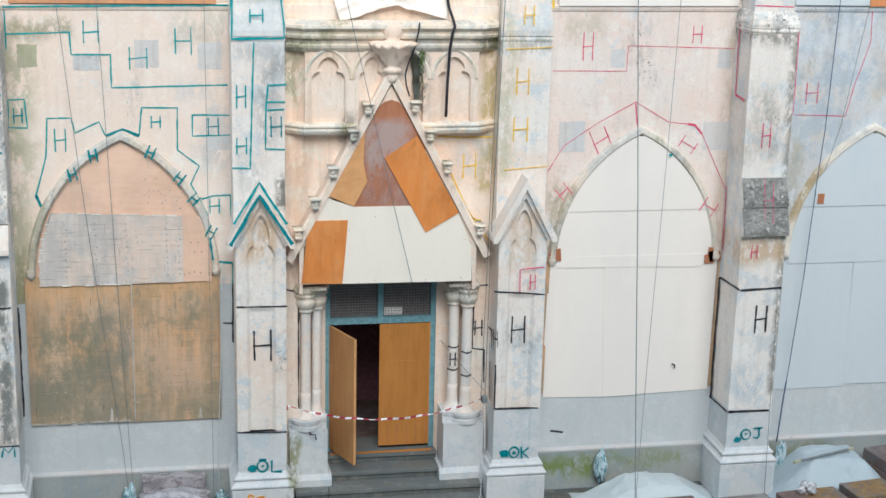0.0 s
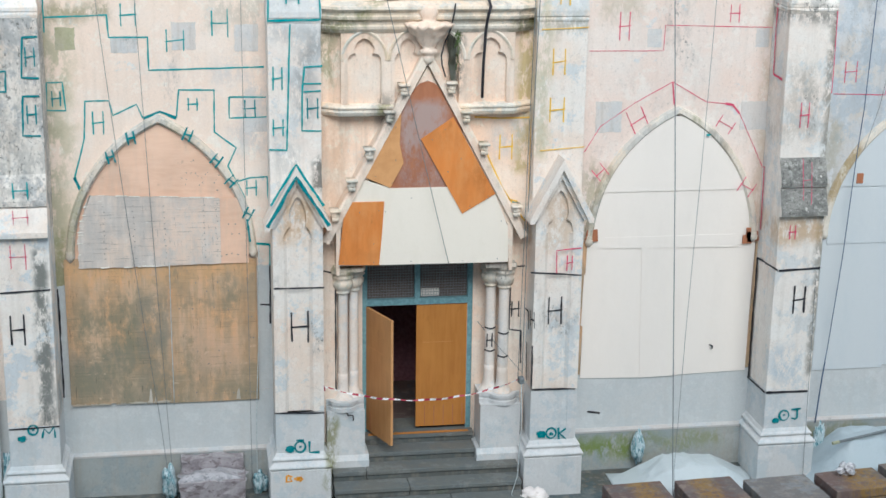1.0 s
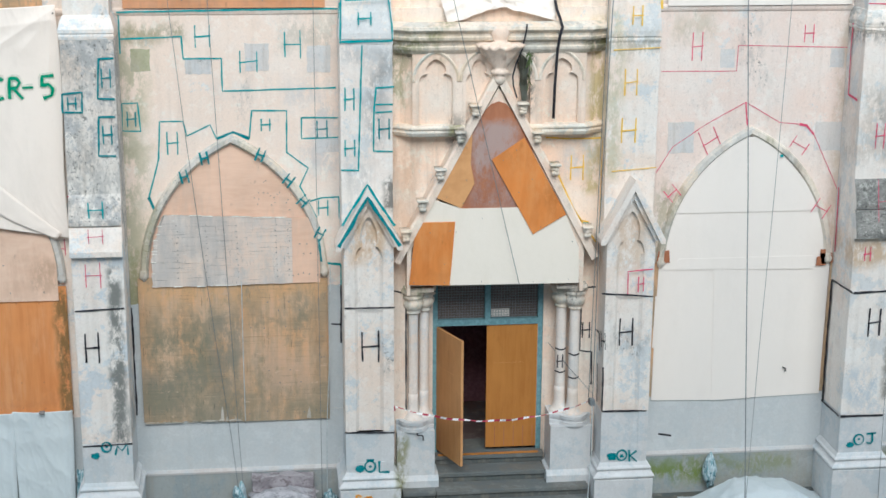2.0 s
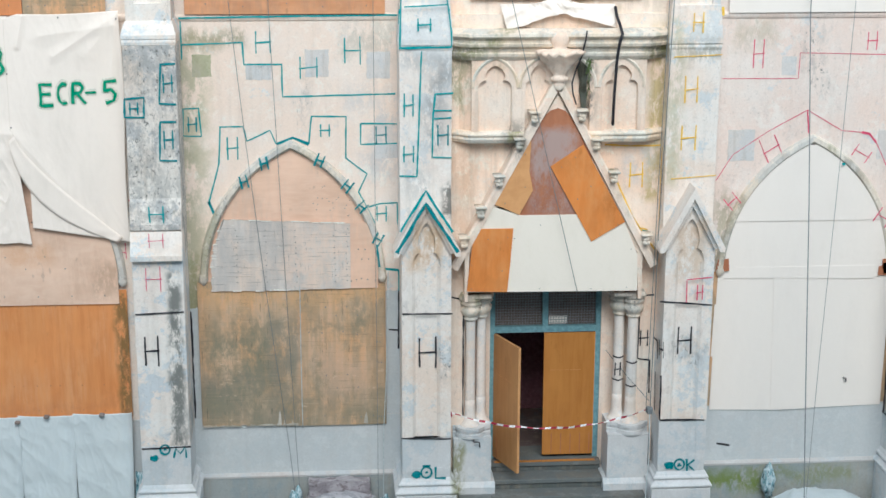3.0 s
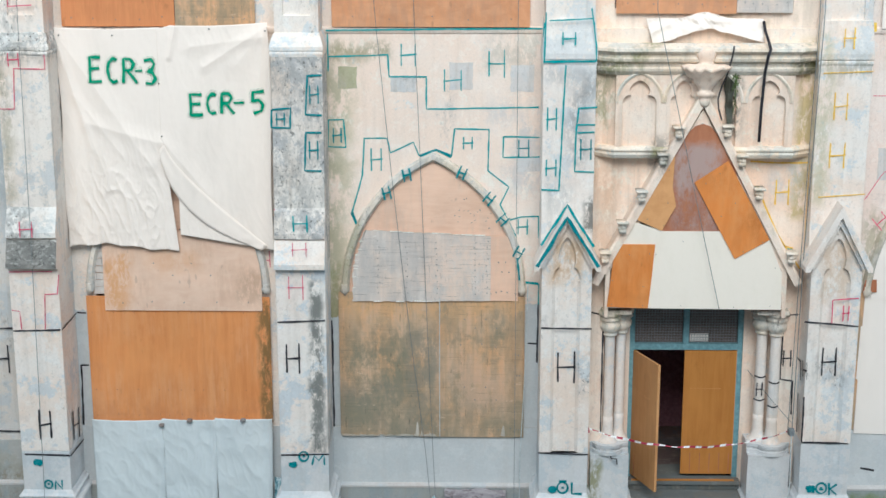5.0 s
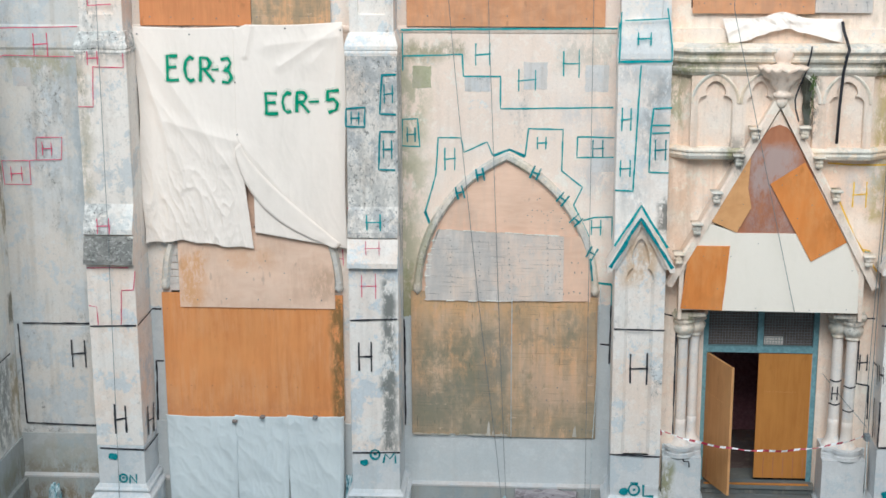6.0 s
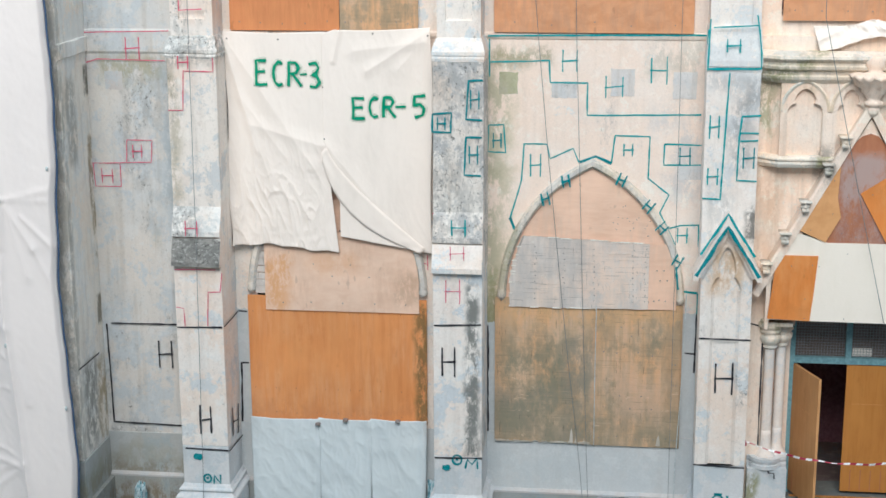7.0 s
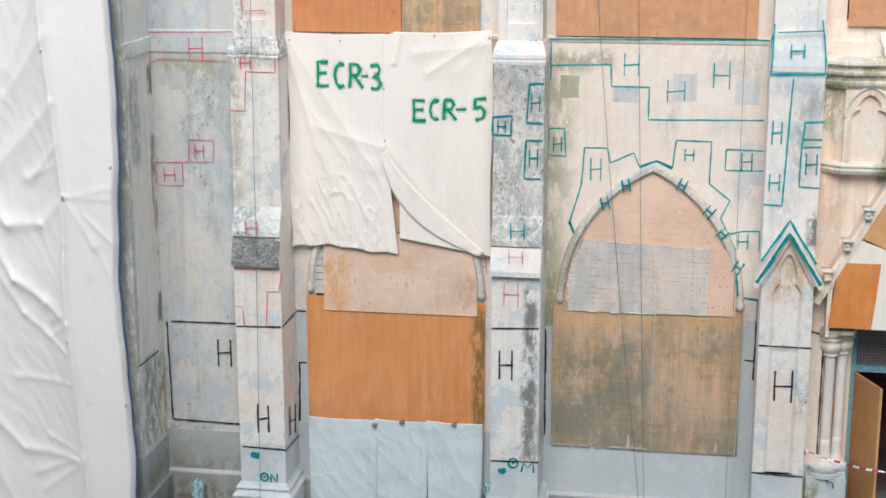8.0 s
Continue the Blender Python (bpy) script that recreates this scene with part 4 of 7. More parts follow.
# jamb shafts and their bases
for i, (s, cols) in enumerate(((-1, (2.175, 2.355)), (1, (4.55, 4.74)))):
    for x in cols:
        jamb = thing("jamb_column", "slender pale stone column with a carved capital beside the doorway", "column", "doorway columns", at=(x, -0.16, 1.3))
        y = -0.3 if abs(x - 3.42) > 1.2 else -0.16
        shaft = part("shaft", lathe(bmesh.new(), x, y, [(0.1, 1.6), (0.1, 1.64), (0.1, 2.27), (0.1, 2.29), (0.104, 2.31), (0.104, 2.33), (0.1, 2.35), (0.1, 2.37), (0.095, 3.3), (0.097, 3.34)], 18), COLUMN, smooth=True)
        cap = part("capital", lathe(bmesh.new(), x, y, [(0.09, 3.24), (0.122, 3.26), (0.125, 3.285), (0.108, 3.3), (0.13, 3.33), (0.165, 3.38), (0.178, 3.43), (0.17, 3.48), (0.14, 3.51), (0.165, 3.54), (0.185, 3.57), (0.178, 3.6), (0.16, 3.62), (0.205, 3.645), (0.215, 3.69), (0.2, 3.735), (0.1, 3.745)], 18), MOULDING, smooth=True)
        base = part("base", lathe(bmesh.new(), x, y, [(0.19, 1.56), (0.19, 1.59), (0.17, 1.61), (0.15, 1.63), (0.128, 1.67), (0.114, 1.72), (0.106, 1.8), (0.103, 1.9), (0.101, 2.0), (0.06, 2.005)], 18), COLUMN, smooth=True)
        slim = 0.8 if s < 0 else 0.86
        for v in [*shaft.data.vertices, *base.data.vertices]:
            v.co.x, v.co.y = x + (v.co.x - x) * slim, y + (v.co.y - y) * slim
        for v in cap.data.vertices:
            v.co.x, v.co.y, v.co.z = x + (v.co.x - x) * 0.92, y + (v.co.y - y) * 0.92, 3.32 + (v.co.z - 3.24) * 0.84
            a = math.atan2(v.co.y - y, v.co.x - x)
            if 3.39 < v.co.z < 3.62:
                k = 1 + 0.07 * math.sin(9 * a + (2 if v.co.z > 3.5 else 0)) + 0.06 * noise.noise(v.co * 24)
                v.co.x, v.co.y = x + (v.co.x - x) * k, y + (v.co.y - y) * k
        for o in (shaft, cap, base):
            o.parent = jamb
            o.matrix_parent_inverse = Matrix.Translation((-x, 0.16, -1.3))
    x0, x1 = (1.9, 2.5) if s < 0 else (4.36, 5.02)
    pb = thing("column_plinth", "moulded white plinth under the doorway columns, green with moss" if s < 0 else "moulded white plinth under the doorway columns", "plinth", "doorway plinths", at=((x0 + x1) / 2, -0.3, 0))
    for nm, out, z0, z1, m in (("foot", 0.06, 0.0, 0.68, PLINTH), ("body", 0.0, 0.6, 1.42, PLINTH), ("lower_moulding", 0.045, 1.42, 1.48, PLINTH), ("neck", 0.01, 1.48, 1.53, PLINTH), ("upper_moulding", 0.035, 1.53, 1.58, PLINTH)):
        lobed = z0 > 1.3
        pts = []
        for k in range(33):
            x = x0 + (x1 - x0) * k / 32
            y = -0.5 - out
            if lobed:
                y = -0.32 - out
                for c in cols:
                    r = 0.205 + out
                    if abs(x - c) < r:
                        y = min(y, (-0.3 if abs(c - 3.42) > 1.2 else -0.16) - math.sqrt(r * r - (x - c) ** 2))
            pts.append((x, y))
        side = 0.0 if lobed else out
        pts = [(x0 - (side if s > 0 else 0), 0.05), (x0 - (side if s > 0 else 0), pts[0][1])] + pts[1:-1] + [(x1 + (side if s < 0 else 0), pts[-1][1]), (x1 + (side if s < 0 else 0), 0.05)]
        b2 = bmesh.new()
        lo = [b2.verts.new((x, y, z0)) for x, y in pts]
        hi = [b2.verts.new((x, y + (0.06 if nm == "foot" and y < 0 else 0.0), z1)) for x, y in pts]
        if nm == "foot":
            mid_ring = [b2.verts.new((x, y, 0.6)) for x, y in pts]
        else:
            mid_ring = lo
        b2.faces.new(lo[::-1])
        b2.faces.new(hi)
        n = len(pts)
        for k in range(n):
            if mid_ring is not lo:
                b2.faces.new((lo[k], lo[(k + 1) % n], mid_ring[(k + 1) % n], mid_ring[k]))
            b2.faces.new((mid_ring[k], mid_ring[(k + 1) % n], hi[(k + 1) % n], hi[k]))
        o = part(nm, b2, m, bevel=0.018 if "moulding" in nm else 0.01)
        o.parent = pb
        o.matrix_parent_inverse = Matrix.Translation((-(x0 + x1) / 2, 0.3, 0))

# boards over the gable's opening
def board(name, pts, y, material, label, category="board", thick=0.014, group="", bend=0.0, bevel=0.002):
    """A sheet cut to a polygon, its front at depth y."""
    bm = slab(pts, y - thick, y)
    ob = part(name, bm, material, bevel=bevel)
    return tagged(ob, label, category, group)


GB = "boards over the gable opening"
board("gable_panel", [(2.08, 3.86), (2.16, 4.64), (2.27, 4.88), (2.35, 5.05), (2.47, 5.2), (2.9, 5.06), (4.4, 5.06), (4.46, 5.0), (4.6, 4.66), (4.7, 4.42), (4.72, 3.84)], -0.612, CREAM_BOARD, "cream painted sheet nailed across the gable opening", group=GB)
board("gable_panel", [(2.86, 5.04), (3.0, 5.4), (2.98, 6.12), (3.11, 6.38), (3.2, 6.54), (3.31, 6.65), (3.43, 6.69), (3.54, 6.65), (3.63, 6.55), (3.95, 5.96), (4.1, 5.03)], -0.6, PLY_ROSE, "reddish brown stained plywood in the gable point", group=GB)
board("gable_panel", [(3.03, 6.23), (3.01, 5.74), (3.07, 5.45), (2.87, 5.07), (2.49, 5.24), (2.98, 6.14)], -0.628, PLY_HONEY, "tan plywood offcut nailed along the gable edge", group=GB)
board("gable_panel", [(3.33, 5.81), (3.82, 6.14), (4.49, 4.94), (3.98, 4.64)], -0.63, PLY_GABLE, "bright orange plywood sheet nailed at a slant", group=GB)
board("gable_panel", [(2.27, 4.86), (2.78, 4.86), (2.74, 4.3), (2.70, 3.86), (2.08, 3.88), (2.16, 4.64)], -0.63, PLY_GABLE, "orange plywood sheet nailed at the gable foot", group=GB)
for ob, nails in zip([o for o in bpy.data.objects if o.name.startswith("gable_panel")], (
        ((2.8, 4.7), (3.2, 4.9), (3.2, 3.9), (4.0, 3.88), (4.55, 3.9), (4.6, 4.5)), ((3.2, 6.3), (3.5, 6.4), (3.1, 5.2), (3.3, 5.15), (3.15, 5.75)), ((2.95, 6.0), (2.65, 5.25), (2.9, 5.15), (2.95, 5.5)),
        ((3.5, 5.8), (3.7, 5.95), (3.75, 5.3), (3.95, 5.5), (4.1, 4.75), (4.38, 4.9)), ((2.4, 4.7), (2.7, 4.72), (2.62, 4.2), (2.15, 4.3), (2.15, 3.92), (2.62, 3.9)))):
    front = min(v.co.y for v in ob.data.vertices)
    for x, z in nails:
        part("nail_head", lathe(bmesh.new(), x, front - 0.001, [(0.006, z - 0.006), (0.006, z + 0.006)], 6), ROPE, ob)
# Added piece: its blue-grey colour is the shade in the recess.
board("gable_panel", [(3.1, 6.3), (3.42, 6.9), (3.74, 6.3)], -0.584, FRAME_BLUE, "blue-grey piece standing in for the shaded recess at the gable point", group=GB)
for x0, x1 in ((2.02, 2.48), (4.4, 4.88)):
    part("impost", worn(x0, x1, -0.5, 0.04, 3.71, 3.78, 0.06, 0.012, x0), MOULDING, wall_3, "worn impost slab over the columns")
part("gable_soffit", boxes((2.08, 4.74, -0.59, 0.05, 3.86, 3.9)), PLY_ROSE, wall_3, "dark underside of the boarding")

# door
door_frame = thing("door_frame", "blue-grey painted timber door frame with wired fanlights", "door frame", kind="structure")
part("frame_post", boxes((2.5, 2.6, 0.08, 0.2, 0.82, 3.66)), FRAME_BLUE, door_frame, "", 0.008)
part("frame_post", boxes((4.22, 4.33, 0.08, 0.2, 0.82, 3.66)), FRAME_BLUE, door_frame, "", 0.008)
part("transom", boxes((2.6, 4.22, 0.07, 0.2, 2.97, 3.07)), FRAME_BLUE, door_frame, "", 0.008)
part("mullion", boxes((3.36, 3.45, 0.08, 0.2, 3.07, 3.66)), FRAME_BLUE, door_frame, "", 0.008)
for x0, x1 in ((2.6, 3.36), (3.45, 4.22)):
    part("fanlight_glass", boxes((x0, x1, 0.16, 0.17, 3.07, 3.66)), MESH_BACK, door_frame, "dark glass behind wire mesh")
    bm = bmesh.new()
    n = round((x1 - x0) / 0.045)
    for i in range(1, n):
        x = x0 + (x1 - x0) * i / n
        box(bm, x - 0.003, x + 0.003, 0.125, 0.131, 3.07, 3.66)
    for i in range(1, 13):
        z = 3.07 + 0.59 * i / 13
        box(bm, x0, x1, 0.119, 0.125, z - 0.003, z + 0.003)
    part("wire_mesh", bm, STEEL, door_frame, "square wire mesh")
part("paper_sign", boxes((3.47, 3.76, 0.134, 0.138, 3.09, 3.22)), WHITE_BOARD, door_frame, "small pale sheet stuck behind the mesh")
part("threshold_strip", boxes((2.6, 4.24, -0.1, -0.035, 0.822, 0.832)), PLY_DOOR, door_frame, "worn orange painted edge strip")


def door_leaf(m, label, grooves, ply):
    d = thing("door_leaf", label, "door", "double door leaves")
    d.matrix_world = m
    bm = boxes((0, 0.815, -0.022, 0.022, 0, 2.08))
    panel = part("panel", bm, ply, d, "", 0.004)
    part("edge_strip", boxes((0.816, 0.824, -0.02, 0.02, 0, 2.08)), PLY_HONEY, d, "pale sawn edge", 0.002)
    for z, x0, x1 in ((1.45, 0.1, 0.6),):
        part("scratch", boxes((x0, x1, -0.0235, -0.022, z, z + 0.003)), PLY_HONEY, panel, "faint pale scratch")
    for i in range(grooves):
        x = 0.14 + 0.155 * i
        part("foot_bead", boxes((x, x + 0.012, -0.026, -0.022, 0.02, 0.36)), PLY_ROSE, panel, "narrow dark bead at the foot")
    return d


door_leaf(pose(2.6, 0.1, 0.875, 0, 0, -68), "tan plywood door leaf standing open", 1, PLY_LEAF)
door_leaf(pose(3.395, 0.1, 0.875), "orange-brown plywood door leaf, closed", 5, PLY_DOOR)

# dark vestibule: kept shallow to catch light; dark floor colour stands in for gloom
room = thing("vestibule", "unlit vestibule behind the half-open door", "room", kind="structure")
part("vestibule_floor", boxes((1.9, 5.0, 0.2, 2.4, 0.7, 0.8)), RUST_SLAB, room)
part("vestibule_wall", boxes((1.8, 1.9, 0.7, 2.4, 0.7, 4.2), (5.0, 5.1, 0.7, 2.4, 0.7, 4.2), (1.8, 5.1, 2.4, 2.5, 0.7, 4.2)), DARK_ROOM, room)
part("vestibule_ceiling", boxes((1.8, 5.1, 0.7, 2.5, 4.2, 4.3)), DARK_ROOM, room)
# Unseen backing and roof, added to keep the window gaps dark.
back = thing("nave_dark", "unseen dark lining added behind the boarded windows", "wall", kind="structure")
part("lining", boxes((-12.4, 1.7, 1.2, 1.3, 0, TOP), (5.2, 13.6, 1.2, 1.3, 0, TOP), (1.7, 5.2, 5.2, 5.3, 0, TOP)), DARK_ROOM, back)
part("lining_roof", boxes((-12.5, 13.6, 0.0, 6.0, TOP, TOP + 0.1)), DARK_ROOM, back)

# steps
steps = thing("entrance_steps", "grey granite steps up to the doorway", "steps", kind="structure")
random.seed(5)
for z1, yf, x0, x1, cuts in ((0.82, -0.1, 2.5, 4.33, ()), (0.655, -0.42, 2.42, 4.4, ()), (0.49, -0.74, 1.97, 4.95, (2.5,)), (0.33, -1.06, 1.97, 4.95, (3.15,)), (0.165, -1.4, 1.97, 4.95, (2.7, 3.8))):
    edges = [x0, *cuts, x1]
    for a0, a1 in zip(edges, edges[1:]):
        back = 0.6 if z1 > 0.8 else yf + 0.42
        top = z1 + random.uniform(-0.004, 0.004)
        part("step_stone", worn(a0 + 0.003, a1 - 0.003, yf, back, top - 0.075, top, 0.3, 0.005, z1), STEP_STONE, steps)
        part("riser_stone", worn(a0 + 0.003, a1 - 0.003, yf + 0.03, back, z1 - 0.165, top - 0.078, 0.3, 0.004, z1 + 3), STEP_DARK, steps, "mossy riser with shade put into its darker colour")


# ---- buttresses ----
def stack(bm, cx, rings, back=0.0):
    """Rectangular mouldings on three sides: rings of (half width, front y, z)."""
    loops = [[bm.verts.new(p) for p in ((cx - h, back, z), (cx - h, y, z), (cx + h, y, z), (cx + h, back, z))] for h, y, z in rings]
    for a, b in zip(loops, loops[1:]):
        for i in range(4):
            bm.faces.new((a[i], a[(i + 1) % 4], b[(i + 1) % 4], b[i]))
    bm.faces.new(loops[0][::-1])
    bm.faces.new(loops[-1])
    return bm


def roll(h, y, z0, z1, out, n=5):
    """Rings of a rounded moulding that stands out by out."""
    return [(h + out * math.sin(math.pi * i / n), y - out * math.sin(math.pi * i / n), z0 + (z1 - z0) * i / n) for i in range(n + 1)]


def pier_foot(p, cx, h=0.375, front=-0.85, base_mat=None, top=1.56):
    part("base_block", worn(cx - h - 0.1, cx + h + 0.1, front - 0.1, 0, -0.02, 0.66, 0.15, 0.004, cx), base_mat or PLINTH, p, "painted plinth block")
    rings = [(h + 0.1, front - 0.1, 0.65)] + roll(h + 0.085, front - 0.085, 0.66, 0.75, 0.035) + [(h + 0.05, front - 0.05, 0.775)] + roll(h + 0.035, front - 0.035, 0.79, 0.87, 0.035) + [(h + 0.005, front - 0.005, 0.92), (h - 0.05, front + 0.05, 0.93)]
    part("base_moulding", stack(bmesh.new(), cx, rings), PLINTH, p, "double roll moulding in white paint")
    part("lower_die", worn(cx - h, cx + h, front, 0, 0.9, top, 0.12, 0.003, cx + 2), PLINTH, p, "white painted lower part")


def plain_buttress(name, cx, label, low, roof, high, cap_mat, roof_high, wear=0.02, lip=0.014):
    p = thing(name, label, "buttress", kind="structure", group="buttresses")
    pier_foot(p, cx)
    part("shaft", worn(cx - 0.375, cx + 0.375, -0.85, 0, 1.56, 4.55, 0.1, 0.006, cx), low, p)
    for mat, back, z0, z1, out, half in ((roof, -0.82, 4.5, 4.95, -0.95, 0.382), (roof_high, -0.69, 4.95, 5.42, -0.85, 0.378)):
        bm = side_prism(bmesh.new(), [(-0.5, z1), (back, z1), (out, z0 + 0.1), (out, z0 + 0.02), (-0.8, z0), (-0.5, z0)], cx - half, cx + half)
        stone = part("weathering_stone", bm, low, p, "sloped weathering stone", 0.012)
        bm = side_prism(bmesh.new(), [(back, z1 - 0.005), (back - 0.012, z1 - 0.005), (out - 0.012, z0 + 0.1), (out - 0.012, z0 + 0.025), (out, z0 + 0.025), (out, z0 + 0.1)], cx - half + 0.004, cx + half - 0.004)
        bmesh.ops.subdivide_edges(bm, edges=bm.edges, cuts=4, use_grid_fill=True)
        for v in bm.verts:
            v.co += noise.noise_vector(v.co * 11) * 0.006
        part("weathered_face", bm, mat, stone, "rough weathered upper face")
    part("upper_shaft", worn(cx - 0.38, cx + 0.38, -0.7, 0, 4.5, 7.72, 0.1, 0.008, cx + 4), high, p)
    rings = [(0.37, -0.69, 7.66), (0.385, -0.705, 7.68)] + roll(0.385, -0.705, 7.69, 7.75, lip) + [(0.395, -0.715, 7.77), (0.395, -0.715, 7.82), (0.37, -0.67, 7.91), (0.34, -0.6, 8.0), (0.3, -0.57, 8.02)]
    bm = stack(bmesh.new(), cx, rings)
    bmesh.ops.subdivide_edges(bm, edges=bm.edges, cuts=5, use_grid_fill=True)
    for v in bm.verts:
        v.co += noise.noise_vector(v.co * 7) * wear + noise.noise_vector(v.co * 17) * wear * 0.7
    part("cap_moulding", bm, cap_mat, p, "sloped cap moulding")
    bm = boxes((cx - 0.325, cx + 0.325, -0.53, 0, 7.98, TOP))
    for x0, x1, z0, z1 in ((-0.325, -0.2, 7.98, TOP), (0.2, 0.325, 7.98, TOP), (-0.2, 0.2, 7.98, 8.26)):
        box(bm, cx + x0, cx + x1, -0.58, -0.53, z0, z1)
    part("top_stage", bm, PIER, p, "panelled upper stage", 0.01)
    return p


def gabled_buttress(name, cx, label, foot_line, low, high):
    p = thing(name, label, "buttress", kind="structure", group="buttresses")
    pier_foot(p, cx, top=foot_line - 0.01)
    part("shaft", worn(cx - 0.37, cx + 0.37, -0.8, 0, 1.5, 4.7, 0.12, 0.005, cx), low, p)
    bm = bmesh.new()
    panel_plate(bm, cx - 0.375, cx + 0.375, foot_line, 4.62, 0.215, 4.32, 5.02, -0.86, -0.8, foot_line, cx, 5.33)
    part("panelled_face", bm, low, p, "cusped sunk panel with plain border strips", 0.01)
    for s in (-1, 1):
        foot, rim = cx + s * 0.165, cx + s * 0.217
        bm = bmesh.new()
        base = [bm.verts.new(v) for v in ((foot, -0.801, foot_line), (rim, -0.801, foot_line), (rim, -0.857, foot_line))]
        head = [bm.verts.new(v.co + Vector((0, 0, 4.34 - foot_line))) for v in base]
        for i in range(3):
            bm.faces.new((base[i], base[(i + 1) % 3], head[(i + 1) % 3], head[i]))
        bm.faces.new(base[::-1])
        bm.faces.new(head)
        bmesh.ops.recalc_face_normals(bm, faces=bm.faces)
        part("panel_splay", bm, low, p, "splayed edge of the sunk panel")
    part("low_panel", boxes((cx - 0.375, cx - 0.22, -0.86, -0.84, 1.02, foot_line - 0.01), (cx + 0.22, cx + 0.375, -0.86, -0.84, 1.02, foot_line - 0.01), (cx - 0.22, cx + 0.22, -0.86, -0.84, 1.0, 1.09)), PLINTH, p, "shallow sunk panel in white paint", 0.005)
    bm = prism(bmesh.new(), [(cx - 0.37, 4.6), (cx, 5.3), (cx + 0.37, 4.6)], -0.8, -0.4)
    part("gable_body", bm, low, p)
    for s in (-1, 1):
        pts = [(cx + s * 0.5, 4.53), (cx + s * 0.5, 4.6), (cx, 5.53), (cx, 5.36), (cx + s * 0.43, 4.53)]
        part("gable_coping", prism(bmesh.new(), pts, -1.0, -0.5), low, p, "raking coping slab", 0.014)
        pts = [(cx + s * 0.43, 4.56), (cx, 5.36), (cx, 5.22), (cx + s * 0.36, 4.56)]
        part("coping_roll", prism(bmesh.new(), pts, -0.93, -0.8), low, p, "", 0.012)
    part("upper_shaft", worn(cx - 0.39, cx + 0.39, -0.6, 0, 4.7, 7.62, 0.1, 0.007, cx + 3), high, p)
    rings = [(0.38, -0.59, 7.52)] + roll(0.39, -0.6, 7.55, 7.62, 0.01) + [(0.405, -0.615, 7.64), (0.405, -0.615, 7.72), (0.375, -0.56, 8.14), (0.37, -0.555, 8.2)]
    part("cap_moulding", stack(bmesh.new(), cx, rings), high, p, "sloped cap moulding", 0.008)
    bm = boxes((cx - 0.36, cx + 0.36, -0.5, 0, 8.18, TOP))
    for x0, x1 in ((-0.36, -0.24), (0.24, 0.36)):
        box(bm, cx + x0, cx + x1, -0.54, -0.5, 8.18, TOP)
    part("top_stage", bm, high, p, "panelled upper stage", 0.01)
    return p


pier_n = plain_buttress("buttress_1", -6.58, "limewashed stepped buttress with grey lichened weathering and faint red marks", PIER, SLATE, PIER_GREY, CAP_MOSS, CAP_MOSS)
pier_m = plain_buttress("buttress_2", -2.55, "limewashed stepped buttress, its upper half black with mould", PIER_BLOTCH, PIER, PIER_SOOT, PIER, PIER_SOOT, 0.003, 0.006)
pier_l = gabled_buttress("buttress_3", 1.45, "gabled limewashed buttress outlined in teal paint", 1.6, PIER, PIER_MOULD)
pier_k = gabled_buttress("buttress_4", 5.47, "gabled limewashed buttress with yellow survey marks", 1.78, PIER, PIER)
pier_j = plain_buttress("buttress_5", 9.38, "limewashed stepped buttress with a dark lichened weathering", PIER_MOULD, SLATE, PIER_MOULD, CAP_MOSS, SLATE)


# ---- window boarding ----
def arch_half(z, half=HALF + 0.015, rise=RISE + 0.015):
    r = (half * half + rise * rise) / (2 * half)
    d = max(0.0, z - SPRING)
    return max(0.0, math.sqrt(max(0.0, r * r - d * d)) - (r - half))


def arch_cut(cx, z0, z1, left=-9.0, right=9.0):
    """The part of a window's pointed head between two heights, cut off at left and right of its middle."""
    zs = [z0 + (z1 - z0) * i / 16 for i in range(17)]
    l = [(cx + max(left, -arch_half(z)), z) for z in zs]
    r = [(cx + min(right, arch_half(z)), z) for z in zs]
    pts = l + r[::-1]
    out = [pts[0]]
    for q in pts[1:]:
        if math.hypot(q[0] - out[-1][0], q[1] - out[-1][1]) > 0.002:
            out.append(q)
    return out


def rect(x0, x1, z0, z1, j=0.015):
    return [(x0 + random.uniform(-j, j), z0 + random.uniform(-j, j)), (x1 + random.uniform(-j, j), z0 + random.uniform(-j, j)),
            (x1 + random.uniform(-j, j), z1 + random.uniform(-j, j)), (x0 + random.uniform(-j, j), z1 + random.uniform(-j, j))]


def ragged(x0, x1, z0, z1, bite=0.012, n=40):
    """A rectangle with a splintered lower edge."""
    return [(x1, z1), (x0, z1), (x0, z0)] + [(x0 + (x1 - x0) * (i + 0.5) / n, z0 + random.uniform(-bite, bite)) for i in range(n)] + [(x1, z0)]


random.seed(21)
B2 = "boards of the brown boarded window"
board("window_board", arch_cut(-0.57, 3.7, 5.99), 0.0, PLY_TAN, "tan plywood sheet cut to the pointed window head", group=B2)
left_edge = [(-0.57 - arch_half(3.79 + 1.14 * k) + 0.06 + random.uniform(-0.018, 0.018), 3.79 + 1.14 * k) for k in (i / 26 for i in range(27))]
top_edge = [(-1.62 + 1.94 * k, 4.93 - 0.09 * k + random.uniform(-0.007, 0.007)) for k in (i / 30 for i in range(31))]
low_edge = [(0.32 - 2.1 * k, 3.8 - 0.015 * k + random.uniform(-0.005, 0.005)) for k in (i / 30 for i in range(31))]
board("window_board", left_edge + top_edge + low_edge, -0.07, PLY_GREY, "grey delaminating plywood sheet across the window head", group=B2)
